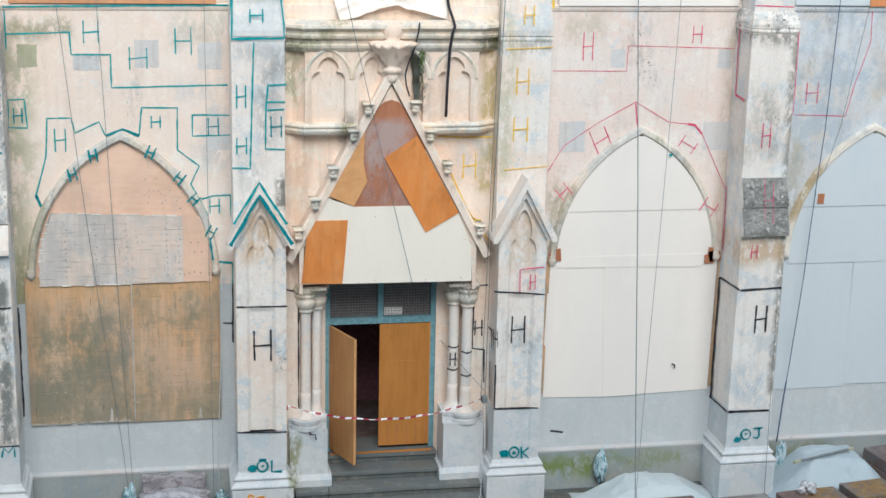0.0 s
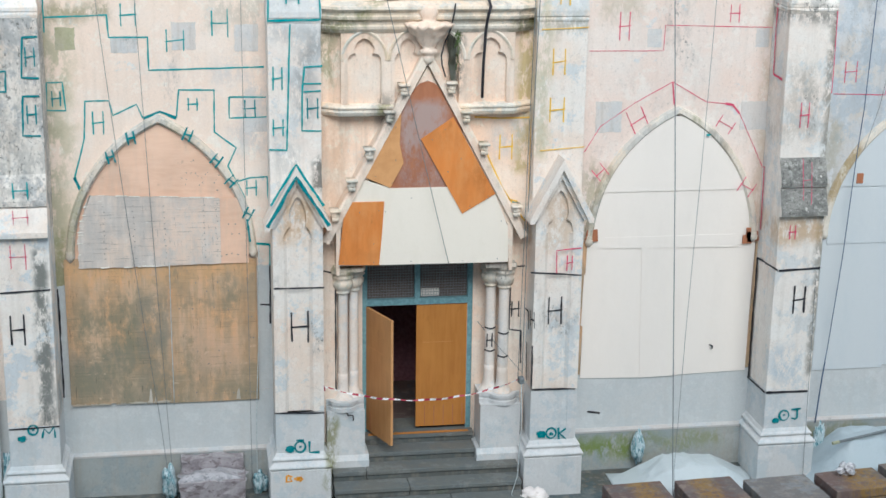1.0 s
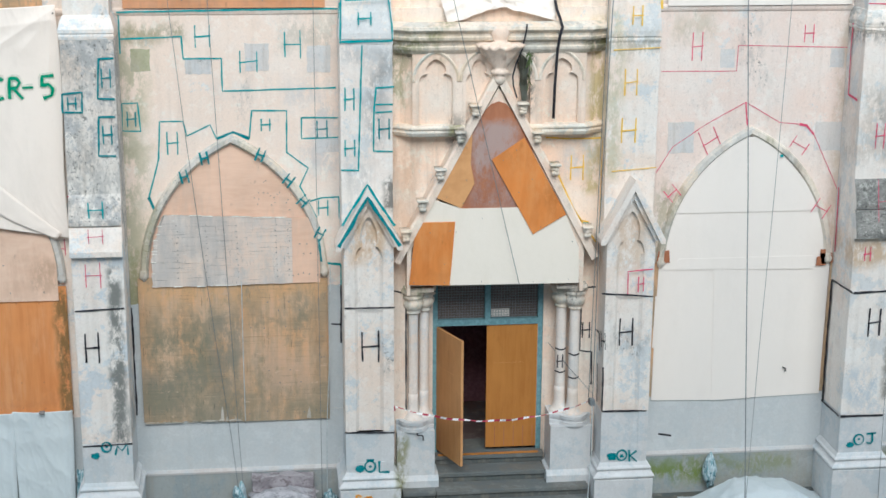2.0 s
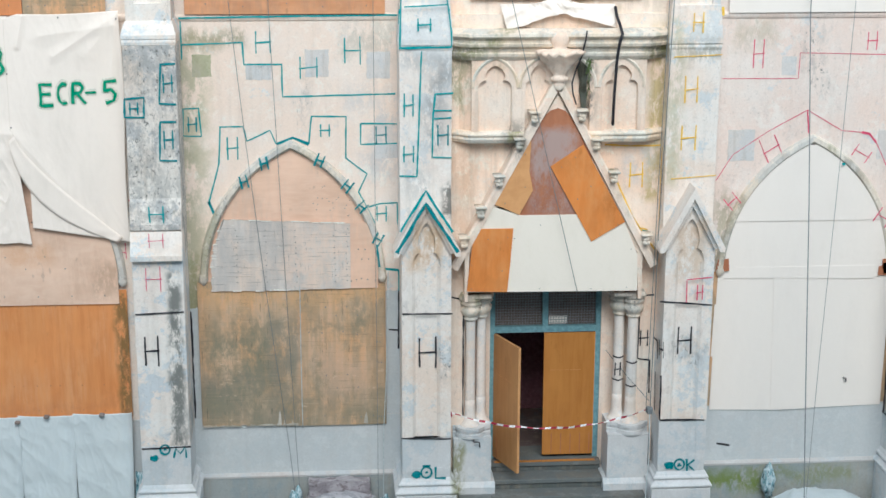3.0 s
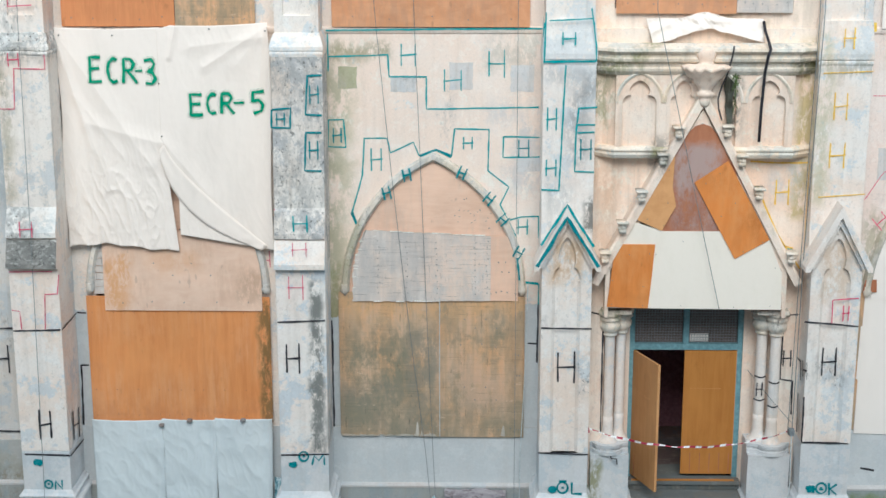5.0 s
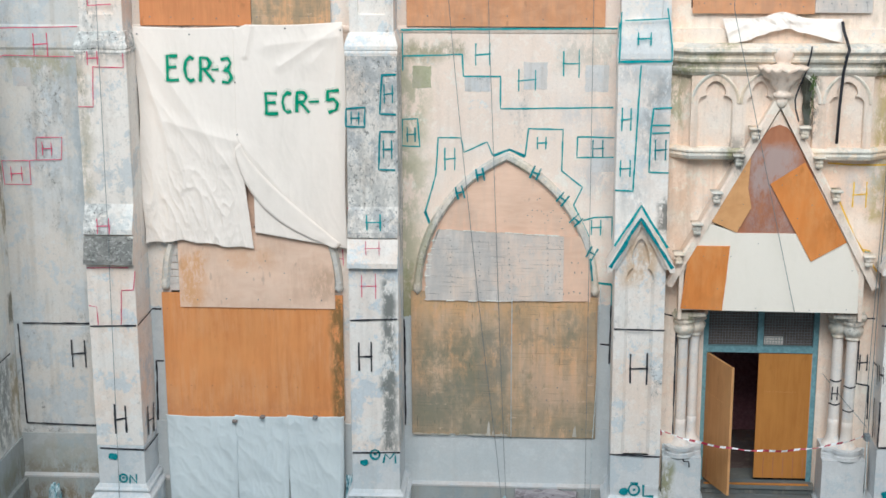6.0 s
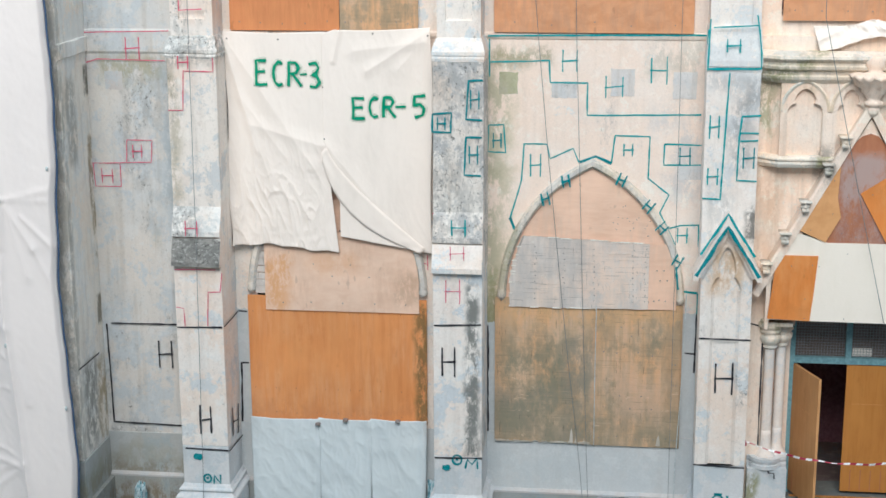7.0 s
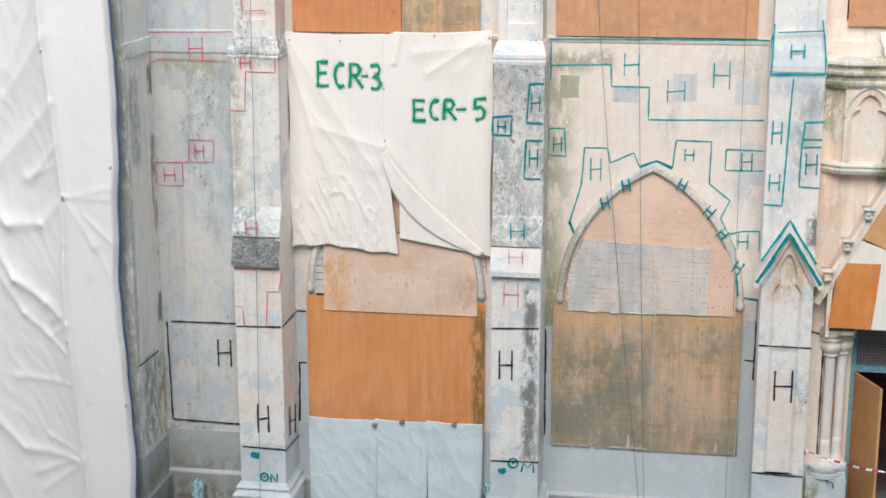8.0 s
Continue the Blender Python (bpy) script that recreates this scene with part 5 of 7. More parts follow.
board("window_board", arch_cut(-0.57, 3.8, 4.84, 0.87, 9), -0.062, PLY_TAN, "narrow pale plywood strip beside the grey sheet", group=B2)
board("window_board", ragged(-2.05, -0.9, 1.56, 3.93), -0.045, PLY_OLD, "weather-blackened plywood sheet with a splintered foot", group=B2)
board("window_board", ragged(-0.9, -0.52, 1.54, 3.87), -0.05, PLY_OLD, "narrow mouldy plywood strip with a splintered foot", group=B2)
board("window_board", rect(-0.52, 0.86, 1.53, 2.935, 0.003), -0.042, PLY_OLD, "brown stained plywood sheet low in the window", group=B2)
board("window_board", rect(-0.52, 0.86, 2.935, 3.86, 0.003), -0.038, PLY_OLD, "orange-brown plywood sheet in the middle of the window", group=B2)
grey_sheet = [o for o in bpy.data.objects if o.name.startswith("window_board") and o["label"].startswith("grey delam")][0]
random.seed(77)
for i in range(26):
    x, z, w = random.uniform(-1.62, -0.1), random.uniform(3.95, 4.78), random.uniform(0.08, 0.42)
    h = random.uniform(0.004, 0.011)
    pts = [(x, z), (x + w * 0.4, z - h * random.uniform(0.2, 0.8)), (x + w, z + random.uniform(-0.01, 0.01)), (x + w * 0.6, z + h)]
    part("veneer_curl", slab(pts, -0.0865 - random.uniform(0, 0.004), -0.083), PLY_GREY, grey_sheet)
for edge, count, up in ((top_edge, 15, 1), (left_edge, 9, 0), (low_edge, 8, -1)):
    for i in range(count):
        x, z = edge[random.randrange(1, len(edge) - 2)]
        w, h = (random.uniform(0.05, 0.2), random.uniform(0.003, 0.009)) if up else (random.uniform(0.03, 0.1), random.uniform(0.004, 0.009))
        pts = [(x - 0.02 * (up == 0), z - h), (x + w, z - h * random.uniform(0.2, 0.7)), (x + w * 0.8, z + h * 0.6), (x, z + h)]
        part("torn_veneer", slab(pts, -0.091 - random.uniform(0, 0.006), -0.083), PALE_WHITE, grey_sheet, "pale torn veneer edge")
head_board = [o for o in bpy.data.objects if o.name.startswith("window_board") and o["label"].startswith("tan plywood sheet cut")][0]
for i in range(24):
    x, z = random.uniform(-0.25, 0.42), random.uniform(4.92, 5.55)
    if abs(x + 0.57) < 1.15 - (z - 4.9) * 0.75:
        part("nail_head", lathe(bmesh.new(), x, -0.016, [(0.006, z - 0.006), (0.006, z + 0.006)], 6), ROPE, head_board)
for x in (-1.42, -0.98, -0.52, 0.08, 0.27):
    for i in range(10):
        z = 3.92 + 0.092 * i + random.uniform(-0.012, 0.012)
        part("nail_head", lathe(bmesh.new(), x + random.uniform(-0.015, 0.015), -0.084, [(0.008, z - 0.006), (0.008, z + 0.006)], 6), SLATE, grey_sheet)
for x0, x1, z1 in ((-0.86, -0.80, 1.8), (-0.78, -0.74, 1.68), (-0.66, -0.6, 1.63), (0.5, 0.57, 1.74)):
    pts = [(x0, 1.56), (x1, 1.55), (x1 - 0.01, z1 - 0.08), (x1 - 0.025, z1), (x0 + 0.02, z1 - 0.05)]
    board("splintered_strip", pts, -0.066, PLY_STRIP, "pale delaminated strip at the foot of the boards", "strip", group="splintered strips", thick=0.005)
old_foot = [o for o in bpy.data.objects if o.name.startswith("window_board") and o["label"].startswith("weather-black")][0]
strip_foot = [o for o in bpy.data.objects if o.name.startswith("window_board") and o["label"].startswith("narrow mouldy")][0]
for sheet_ob, x, end in ((old_foot, -2.04, -0.92), (strip_foot, -0.89, -0.53)):
    while x < end - 0.06:
        w = min(end - x, random.uniform(0.08, 0.34))
        h = random.uniform(0.012, 0.05)
        pts = [(x, 1.55), (x + w, 1.55 + random.uniform(-0.006, 0.004)), (x + w * 0.92, 1.55 + h * random.uniform(0.3, 0.9)), (x + w * 0.5, 1.55 + h), (x + w * 0.12, 1.55 + h * random.uniform(0.4, 1.0))]
        part("torn_veneer", slab(pts, -0.075 - random.uniform(0, 0.006), -0.064), PLY_STRIP, sheet_ob, "pale torn veneer along the foot")
        x += w + random.choice((0.0, 0.01, 0.05))
board("window_board", rect(0.66, 0.84, 1.55, 3.84), -0.06, PLY_OLD, "narrow plywood batten at the window edge", group=B2)

B1 = "boards of the half-covered window"
board("window_board", arch_cut(-4.56, 3.9, 5.9), 0.02, PLY_TAN, "tan plywood behind the hanging canvas", group=B1)
for i in range(7):
    board("old_slat", rect(-5.88, -5.62, 3.88 + 0.115 * i, 3.985 + 0.115 * i, 0.006), -0.025, PLY_GREY, "grey rotting timber slat at the window edge", "slat", group="grey slats")
board("window_board", arch_cut(-4.56, 3.62, 4.9, -1.15, 9)[:], -0.07, PLY_PALE, "pale plywood sheet with a skewed lower edge", group=B1)
board("window_board", rect(-6.01, -4.85, 1.72, 3.85, 0.004), -0.042, PLY_FACED, "bright orange plywood sheet low in the window", group=B1)
board("window_board", rect(-4.86, -4.29, 1.74, 3.85, 0.004), -0.045, PLY_FACED, "bright orange plywood strip with nail rows", group=B1)
board("window_board", rect(-4.3, -3.13, 1.76, 3.84, 0.004), -0.042, PLY_FACED, "orange plywood sheet with a mouldy edge", group=B1)

for ob in list(bpy.data.objects):
    if ob.name.startswith("window_board") and ob.get("group") == B1 and "low in" in ob["label"] or ob.name.startswith("window_board") and ob.get("label", "").startswith(("bright orange plywood strip", "orange plywood sheet with")):
        xs = [v.co.x for v in ob.data.vertices]
        lo, hi = min(xs) + 0.08, max(xs) - 0.08
        n = max(2, round((hi - lo) / 0.3))
        for i in range(n + 1):
            for z in (1.87 + 0.02 * (i % 2), 2.3, 3.58):
                x = lo + (hi - lo) * i / n
                part("nail_head", lathe(bmesh.new(), x, -0.06, [(0.007, z - 0.007), (0.007, z + 0.007)], 6), PLY_ROSE, ob)
B4 = "white boards of the blank window"
board("window_board", arch_cut(7.53, 4.77, 5.98), -0.05, WHITE_BOARD, "white sheet cut to the pointed window head", group=B4)
board("window_board", arch_cut(7.53, 3.84, 4.79), -0.036, WHITE_BOARD, "white sheet across the window head", group=B4)
board("window_board", [(6.42, 3.84), (8.66, 3.80), (8.66, 4.02), (6.42, 4.02)], -0.041, WHITE_BOARD, "white strip lapped over the lower sheets", group=B4)
board("window_board", [(6.12, 3.95), (6.1, 1.63), (7.115, 1.6), (7.05, 3.86), (6.42, 3.88), (6.4, 3.95)], -0.026, WHITE_BOARD, "white painted sheet low in the window", group=B4)
board("loose_edge", [(6.075, 2.55), (6.13, 2.5), (6.135, 3.4), (6.095, 3.42)], -0.05, WHITE_BOARD, "peeling edge strip of the white sheet", "strip", thick=0.006)
board("window_board", [(7.035, 3.86), (7.105, 1.6), (7.24, 1.605), (7.185, 3.86)], -0.038, WHITE_BOARD, "white cover strip between two sheets", group=B4)
board("window_board", [(7.175, 3.86), (7.23, 1.6), (7.76, 1.615), (7.73, 3.86)], -0.034, WHITE_BOARD, "narrow white painted sheet low in the window", group=B4)
board("window_board", [(7.72, 3.86), (7.75, 1.62), (8.93, 1.65), (8.95, 3.9), (8.66, 3.84)], -0.024, WHITE_BOARD, "white painted sheet low in the window", group=B4)
for x, z in ((6.18, 4.06), (8.86, 4.05), (8.8, 3.93), (8.88, 3.98)):
    board("board_offcut", rect(x - 0.08, x + 0.09, z - 0.08, z + 0.1, 0.03), -0.066, PLY_ROSE, "splintered plywood offcut at the window's spring", "offcut", group="offcuts")
# Brown strips fill the dark gaps beside the white sheets.
board("side_batten", [(6.03, 1.7), (6.09, 1.7), (6.13, 3.95), (6.06, 3.95)], -0.03, PLY_OLD, "rough brown strip in the gap beside the white sheets", "batten")

board("side_batten", [(8.93, 1.7), (9.0, 1.7), (9.005, 3.9), (8.97, 3.9)], -0.02, PLY_OLD, "rough brown strip in the gap beside the white sheets", "batten")

tagged(part("bent_nail", tube(bmesh.new(), [(8.29, -0.02, 2.125), (8.29, -0.075, 2.13), (8.32, -0.085, 2.12), (8.318, -0.08, 2.07)], 0.012, 6), BLACK, smooth=True), "black bent nail in the white sheet", "nail")

B5 = "white boards of the end window"
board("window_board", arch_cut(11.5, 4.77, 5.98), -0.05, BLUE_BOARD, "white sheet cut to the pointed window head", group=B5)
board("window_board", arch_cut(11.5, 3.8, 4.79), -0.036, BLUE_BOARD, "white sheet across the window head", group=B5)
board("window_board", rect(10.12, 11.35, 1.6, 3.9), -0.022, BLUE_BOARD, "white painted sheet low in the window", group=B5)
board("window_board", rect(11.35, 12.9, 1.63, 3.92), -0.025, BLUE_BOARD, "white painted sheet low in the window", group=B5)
board("board_patch", rect(10.6, 10.71, 4.82, 4.99, 0.004), -0.065, PLY_ROSE, "small brown plywood patch on the white boards", "patch")

# upper windows
UP = "boards of the upper windows"
for x0, x1, z0, y, m, words in (
        (-6.12, -4.42, 8.04, -0.05, PLY_ORANGE, "orange plywood over an upper window"), (-4.42, -3.22, 8.045, -0.055, PLY_OLD, "brown plywood over an upper window"),
        (-2.08, 0.88, 8.04, -0.05, PLY_ROSE_B, "reddish plywood over an upper window"), (2.14, 3.9, 8.27, -0.26, PLY_ROSE_B, "brown plywood over the porch window"),
        (3.9, 4.72, 8.28, -0.262, PLY_GREY, "greyed plywood over the porch window"), (6.1, 9.0, 8.03, -0.05, WHITE_BOARD, "white sheet over an upper window"),
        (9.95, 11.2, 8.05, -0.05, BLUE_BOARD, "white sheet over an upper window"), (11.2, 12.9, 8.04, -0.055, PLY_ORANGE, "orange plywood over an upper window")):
    board("upper_board", rect(x0, x1, z0, TOP - 0.6, 0.008), y, m, words, group=UP)
# nails holding the boards
random.seed(45)
for ob in list(bpy.data.objects):
    if not ob.name.startswith(("window_board", "upper_board")) or ob.children or "white" in ob["label"]:
        continue
    co = [v.co for v in ob.data.vertices]
    xa, xb, za, zb, front = min(c.x for c in co), max(c.x for c in co), min(c.z for c in co), max(c.z for c in co), min(c.y for c in co)
    zb = min(zb, 8.9)
    low = sorted((c.x for c in co if c.z < za + 0.08))
    for i in range(5):
        x, z = low[0] + (low[-1] - low[0]) * (i + 0.5) / 5 + random.uniform(-0.04, 0.04), za + random.uniform(0.1, 0.16)
        part("nail_head", lathe(bmesh.new(), x, front - 0.001, [(0.008, z - 0.008), (0.008, z + 0.008)], 6), ROPE, ob)
    if zb - za > 0.9:
        for i in range(4):
            x, z = (xa + xb) / 2 + (xb - xa) * 0.12 * (i - 1.5), za + (zb - za) * (0.45 if i % 2 else 0.6)
            part("nail_head", lathe(bmesh.new(), x, front - 0.001, [(0.008, z - 0.008), (0.008, z + 0.008)], 6), ROPE, ob)
wall_top = thing("wall_top", "limewashed wall head over the upper windows", "wall", kind="structure")
part("wall_face", boxes((-8.46, 13.6, 0.01, 0.7, TOP - 0.7, TOP)), WALL, wall_top)


# ---- ground ----
ground = tagged(part("ground", boxes((-400, 400, -400, 400, -0.4, 0.0)), PAVING), "wet grey paved churchyard", "ground", kind="structure")
# Unseen wall, added behind the camera to cut light on the lower front.
shade_blocker = thing("neighbour_wall", "unseen plain wall added across the yard to dim the lower front", "wall", kind="structure")
part("wall_face", boxes((-45, 45, -30.5, -30, 0, 21.5)), WALL_GREY, shade_blocker)


# ---- loose things on and before the front ----
def fold(x, z, x0, z0, x1, z1, w):
    """1 on the line between two points, falling to 0 at w from it."""
    d = Vector((x1 - x0, z1 - z0))
    k = max(0.0, min(1.0, ((x - x0) * d.x + (z - z0) * d.y) / d.length_squared))
    r = math.hypot(x - x0 - d.x * k, z - z0 - d.y * k)
    return max(0.0, 1 - r / w) ** 1.6


def canvas_y(x, z):
    """How the canvas over the window lies: taut above, crumpled low on one side."""
    y = 0.15 + 0.012 * noise.noise(Vector((x * 1.4, 3, z * 0.8)))
    low = max(0.0, min(1.0, (6.5 - z) / 1.2)) * max(0.0, min(1.0, (-4.4 - x) / 0.5))
    q = Vector((x * 1.5, 0, z * 1.5))
    w = noise.noise_vector(q) * 0.8
    for fx, fz, amp, k in ((4.6, 0.9, 0.022, 0.0), (8.0, 2.4, 0.014, 5.0), (19.0, 8.0, 0.006, 9.0)):
        r = abs(noise.noise(Vector((x * fx + w.x * 0.8 + z * 1.1, 1 + k, z * fz + w.z * 0.8 - x * 0.5))))
        y += (0.12 + 0.88 * low) * amp * max(0.0, 1 - 2.6 * r) ** 2
    y += 0.03 * fold(x, z, -6.2, 7.95, -4.9, 6.0, 0.28) + 0.02 * fold(x, z, -6.15, 7.6, -5.5, 5.6, 0.16)
    y += 0.025 * fold(x, z, -3.02, 8.05, -3.5, 7.5, 0.3) + 0.03 * fold(x, z, -4.42, 8.05, -4.52, 7.6, 0.09)
    y += 0.02 * fold(x, z, -5.8, 6.6, -4.75, 6.3, 0.2) + 0.016 * fold(x, z, -5.95, 7.0, -5.3, 6.1, 0.12)
    y += 0.018 * fold(x, z, -4.2, 7.75, -3.1, 7.9, 0.2) + 0.02 * fold(x, z, -4.66, 6.3, -4.0, 5.5, 0.2)
    y += 0.022 * fold(x, z, -3.02, 8.08, -4.0, 7.45, 0.14) + 0.02 * fold(x, z, -6.2, 7.9, -5.75, 6.2, 0.1) + 0.016 * fold(x, z, -3.1, 7.9, -3.2, 6.9, 0.12)
    y += (0.0015 + 0.004 * low) * noise.noise(Vector((x * 7, 9, z * 9))) + (0.001 + 0.003 * low) * abs(noise.noise(Vector((x * 15, 9, z * 12))))
    return -y


def canvas_part(name, left, right, top, bottom, parent, lift=0.0, nx=120, nz=190):
    bm = bmesh.new()
    rows = []
    for j in range(nz + 1):
        v = j / nz
        row = []
        for i in range(nx + 1):
            u = i / nx
            z = top(u) + (bottom(u) - top(u)) * v
            x = left(z) + (right(z) - left(z)) * u
            row.append(bm.verts.new((x, canvas_y(x, z) - lift, z)))
        rows.append(row)
    for a, b in zip(rows, rows[1:]):
        for i in range(nx):
            bm.faces.new((a[i], a[i + 1], b[i + 1], b[i]))
    return thicken(part(name, bm, CLOTH, parent, smooth=True), 0.004)


canvas = thing("hanging_canvas", "torn white canvas nailed over a window, sprayed with green letters", "canvas sheet", at=(0, 0, 0))
canvas_part("canvas_drop", lambda z: -6.2 + 0.02 * math.sin(z * 3), lambda z: -4.64 if z > 6.35 else -4.67 + 0.17 * (6.35 - z) / 1.65, lambda u: 8.04 - 0.03 * math.sin(math.pi * u) ** 2,
            lambda u: 4.66 + 0.05 * math.sin(u * 5) + 0.015 * math.sin(u * 23), canvas)
canvas_part("canvas_drop", lambda z: -4.70 if z > 6.35 else (-4.68 + 0.34 * (6.35 - z) if z > 5.7 else -4.46), lambda z: -3.02 + 0.02 * math.sin(z * 2), lambda u: 8.0 + 0.08 * min(1, u / 0.12) + 0.04 * u - 0.03 * math.sin(math.pi * u),
            lambda u: 4.86 - 0.06 * math.sin(u * 3.1) - 0.24 * u * u, canvas, 0.0045)
bm = bmesh.new()
rows = []
for j in range(41):
    v = j / 40
    cx, cz = -4.66 + 1.52 * v ** 1.25, 6.26 - 1.58 * v ** 0.85
    wdt = 0.03 + 0.34 * math.sin(math.pi * min(1, v * 0.85 + 0.08))
    row = []
    for i in range(9):
        u = i / 8
        x, z = cx - 0.72 * wdt * (u - 0.2), cz - 0.7 * wdt * (u - 0.2)
        row.append(bm.verts.new((x, canvas_y(x, z) - 0.014 - 0.008 * math.sin(math.pi * u * 0.8) ** 0.6 - 0.014 * noise.noise(Vector((v * 14, u * 2, 1))), z)))
    rows.append(row)
for a, b in zip(rows, rows[1:]):
    for i in range(8):
        bm.faces.new((a[i], a[i + 1], b[i + 1], b[i]))
thicken(part("turned_back_edge", bm, CLOTH, canvas, "turned-back torn edge", smooth=True), 0.004)
for x, z in ((-5.36, 7.92), (-4.69, 7.2), (-4.68, 6.4), (-4.47, 4.95), (-6.15, 7.93), (-3.06, 8.0), (-3.9, 8.02)):
    part("nail", lathe(bmesh.new(), x, canvas_y(x, z) - 0.008, [(0.010, z - 0.009), (0.010, z + 0.009)], 8), BLACK, canvas, "dark nail head")

GLYPHS = {"E": [[(0.8, 1), (0, 1), (0, 0), (0.85, 0.02)], [(0, 0.52), (0.7, 0.54)]], "C": [[(0.85, 0.9), (0.55, 1), (0.2, 0.8), (0.08, 0.5), (0.2, 0.15), (0.5, 0), (0.85, 0.08)]],
          "R": [[(0.05, 0), (0.1, 1), (0.6, 0.98), (0.8, 0.78), (0.6, 0.55), (0.1, 0.5)], [(0.35, 0.5), (1.0, 0.0)]], "-": [[(0, 0.5), (0.8, 0.52)]],
          "3": [[(0.1, 0.95), (0.6, 1), (0.8, 0.8), (0.6, 0.55), (0.35, 0.52), (0.7, 0.45), (0.85, 0.2), (0.6, 0.0), (0.15, 0.02)]],
          "5": [[(0.9, 1.05), (0.2, 0.98), (0.15, 0.55), (0.55, 0.62), (0.8, 0.4), (0.7, 0.1), (0.2, -0.05)]]}


def spray_word(text, x, z, w, h, rise, places):
    """Sprayed letters with a thin mist of paint round them, lying on the canvas; places give each letter's start and width."""
    for ch, (at, wide) in zip(text, places):
        lines = [[(x + w * (at + wide * a), z + rise * at + h * b) for a, b in l] for l in GLYPHS[ch]]
        letter = None
        for name, thick, lift, m in (("sprayed_letter", 0.044 if ch != "-" else 0.03, 0.02, GREEN), ("spray_mist", 0.1, 0.0165, GREEN_MIST)):
            bm = bmesh.new()
            for l in lines:
                fine = []
                for p, q in zip(l, l[1:]):
                    fine += [(p[0] + (q[0] - p[0]) * i / 4, p[1] + (q[1] - p[1]) * i / 4) for i in range(4)]
                stroke(bm, fine + [l[-1]], thick, 0.0, 0.25)
            for v in bm.verts:
                v.co.y = canvas_y(v.co.x, v.co.z) - lift
            letter = part(name, bm, m, letter or canvas)


spray_word("ECR-3", -5.71, 7.23, 0.99, 0.37, -0.04, ((0.0, 0.2), (0.25, 0.19), (0.49, 0.22), (0.68, 0.14), (0.8, 0.22)))
spray_word("ECR-5", -4.22, 6.73, 1.14, 0.31, 0.05, ((0.0, 0.19), (0.21, 0.15), (0.4, 0.18), (0.57, 0.18), (0.79, 0.21)))

# plastic sheets below the orange boards
for x0, x1, sd in ((-6.02, -4.86, 1.0), (-4.9, -4.02, 2.0), (-4.05, -3.13, 3.0)):
    bm = bmesh.new()
    rows = []
    for j in range(91):
        row = []
        for i in range(57):
            u, v = i / 56, j / 90
            x = x0 + (x1 - x0) * u + 0.06 * v * (0.5 - u)
            z = 1.80 + 0.02 * sd - 0.025 * math.sin(math.pi * u) - 1.75 * v
            y = -0.1 - 0.008 * sd - 0.03 * v - 0.02 * noise.noise(Vector((x * 2.5, sd, z * 1.1))) - 0.024 * (0.4 - abs(noise.noise(Vector((x * 3.5 + z, sd + 3, z * 2.2))))) - 0.012 * max(0, 0.5 - 2 * abs(noise.noise(Vector((x * 8 + z * 2, sd + 3, z * 4 - x))))) - 0.003 * max(0, 0.5 - 2 * abs(noise.noise(Vector((x * 13 - z * 3, sd + 7, z * 11))))) - 0.02 * max(0, 0.4 - 1.6 * abs(noise.noise(Vector((x * 1.8 + z * 1.3, sd + 11, z * 0.9 - x * 0.6))))) - 0.03 * math.exp(-((u - 0.93) / 0.06) ** 2)
            row.append(bm.verts.new((x, y, z)))
        rows.append(row)
    for a, b in zip(rows, rows[1:]):
        for i in range(56):
            bm.faces.new((a[i], a[i + 1], b[i + 1], b[i]))
    ob = thicken(part("plastic_sheet", bm, PLASTIC, smooth=True), 0.003)
    tagged(ob, "white plastic sheet nailed below the orange boards", "plastic sheet", "sheets below the orange boards")
for x, z in ((-4.9, 1.74), (-4.45, 1.82), (-3.6, 1.83)):
    tagged(part("fixing_block", worn(x - 0.04, x + 0.04, -0.2, -0.1, z - 0.02, z + 0.02, 0.05, 0.004, x), DARK_WOOD), "small dark wooden block pinning the plastic sheet", "block", "fixing blocks")

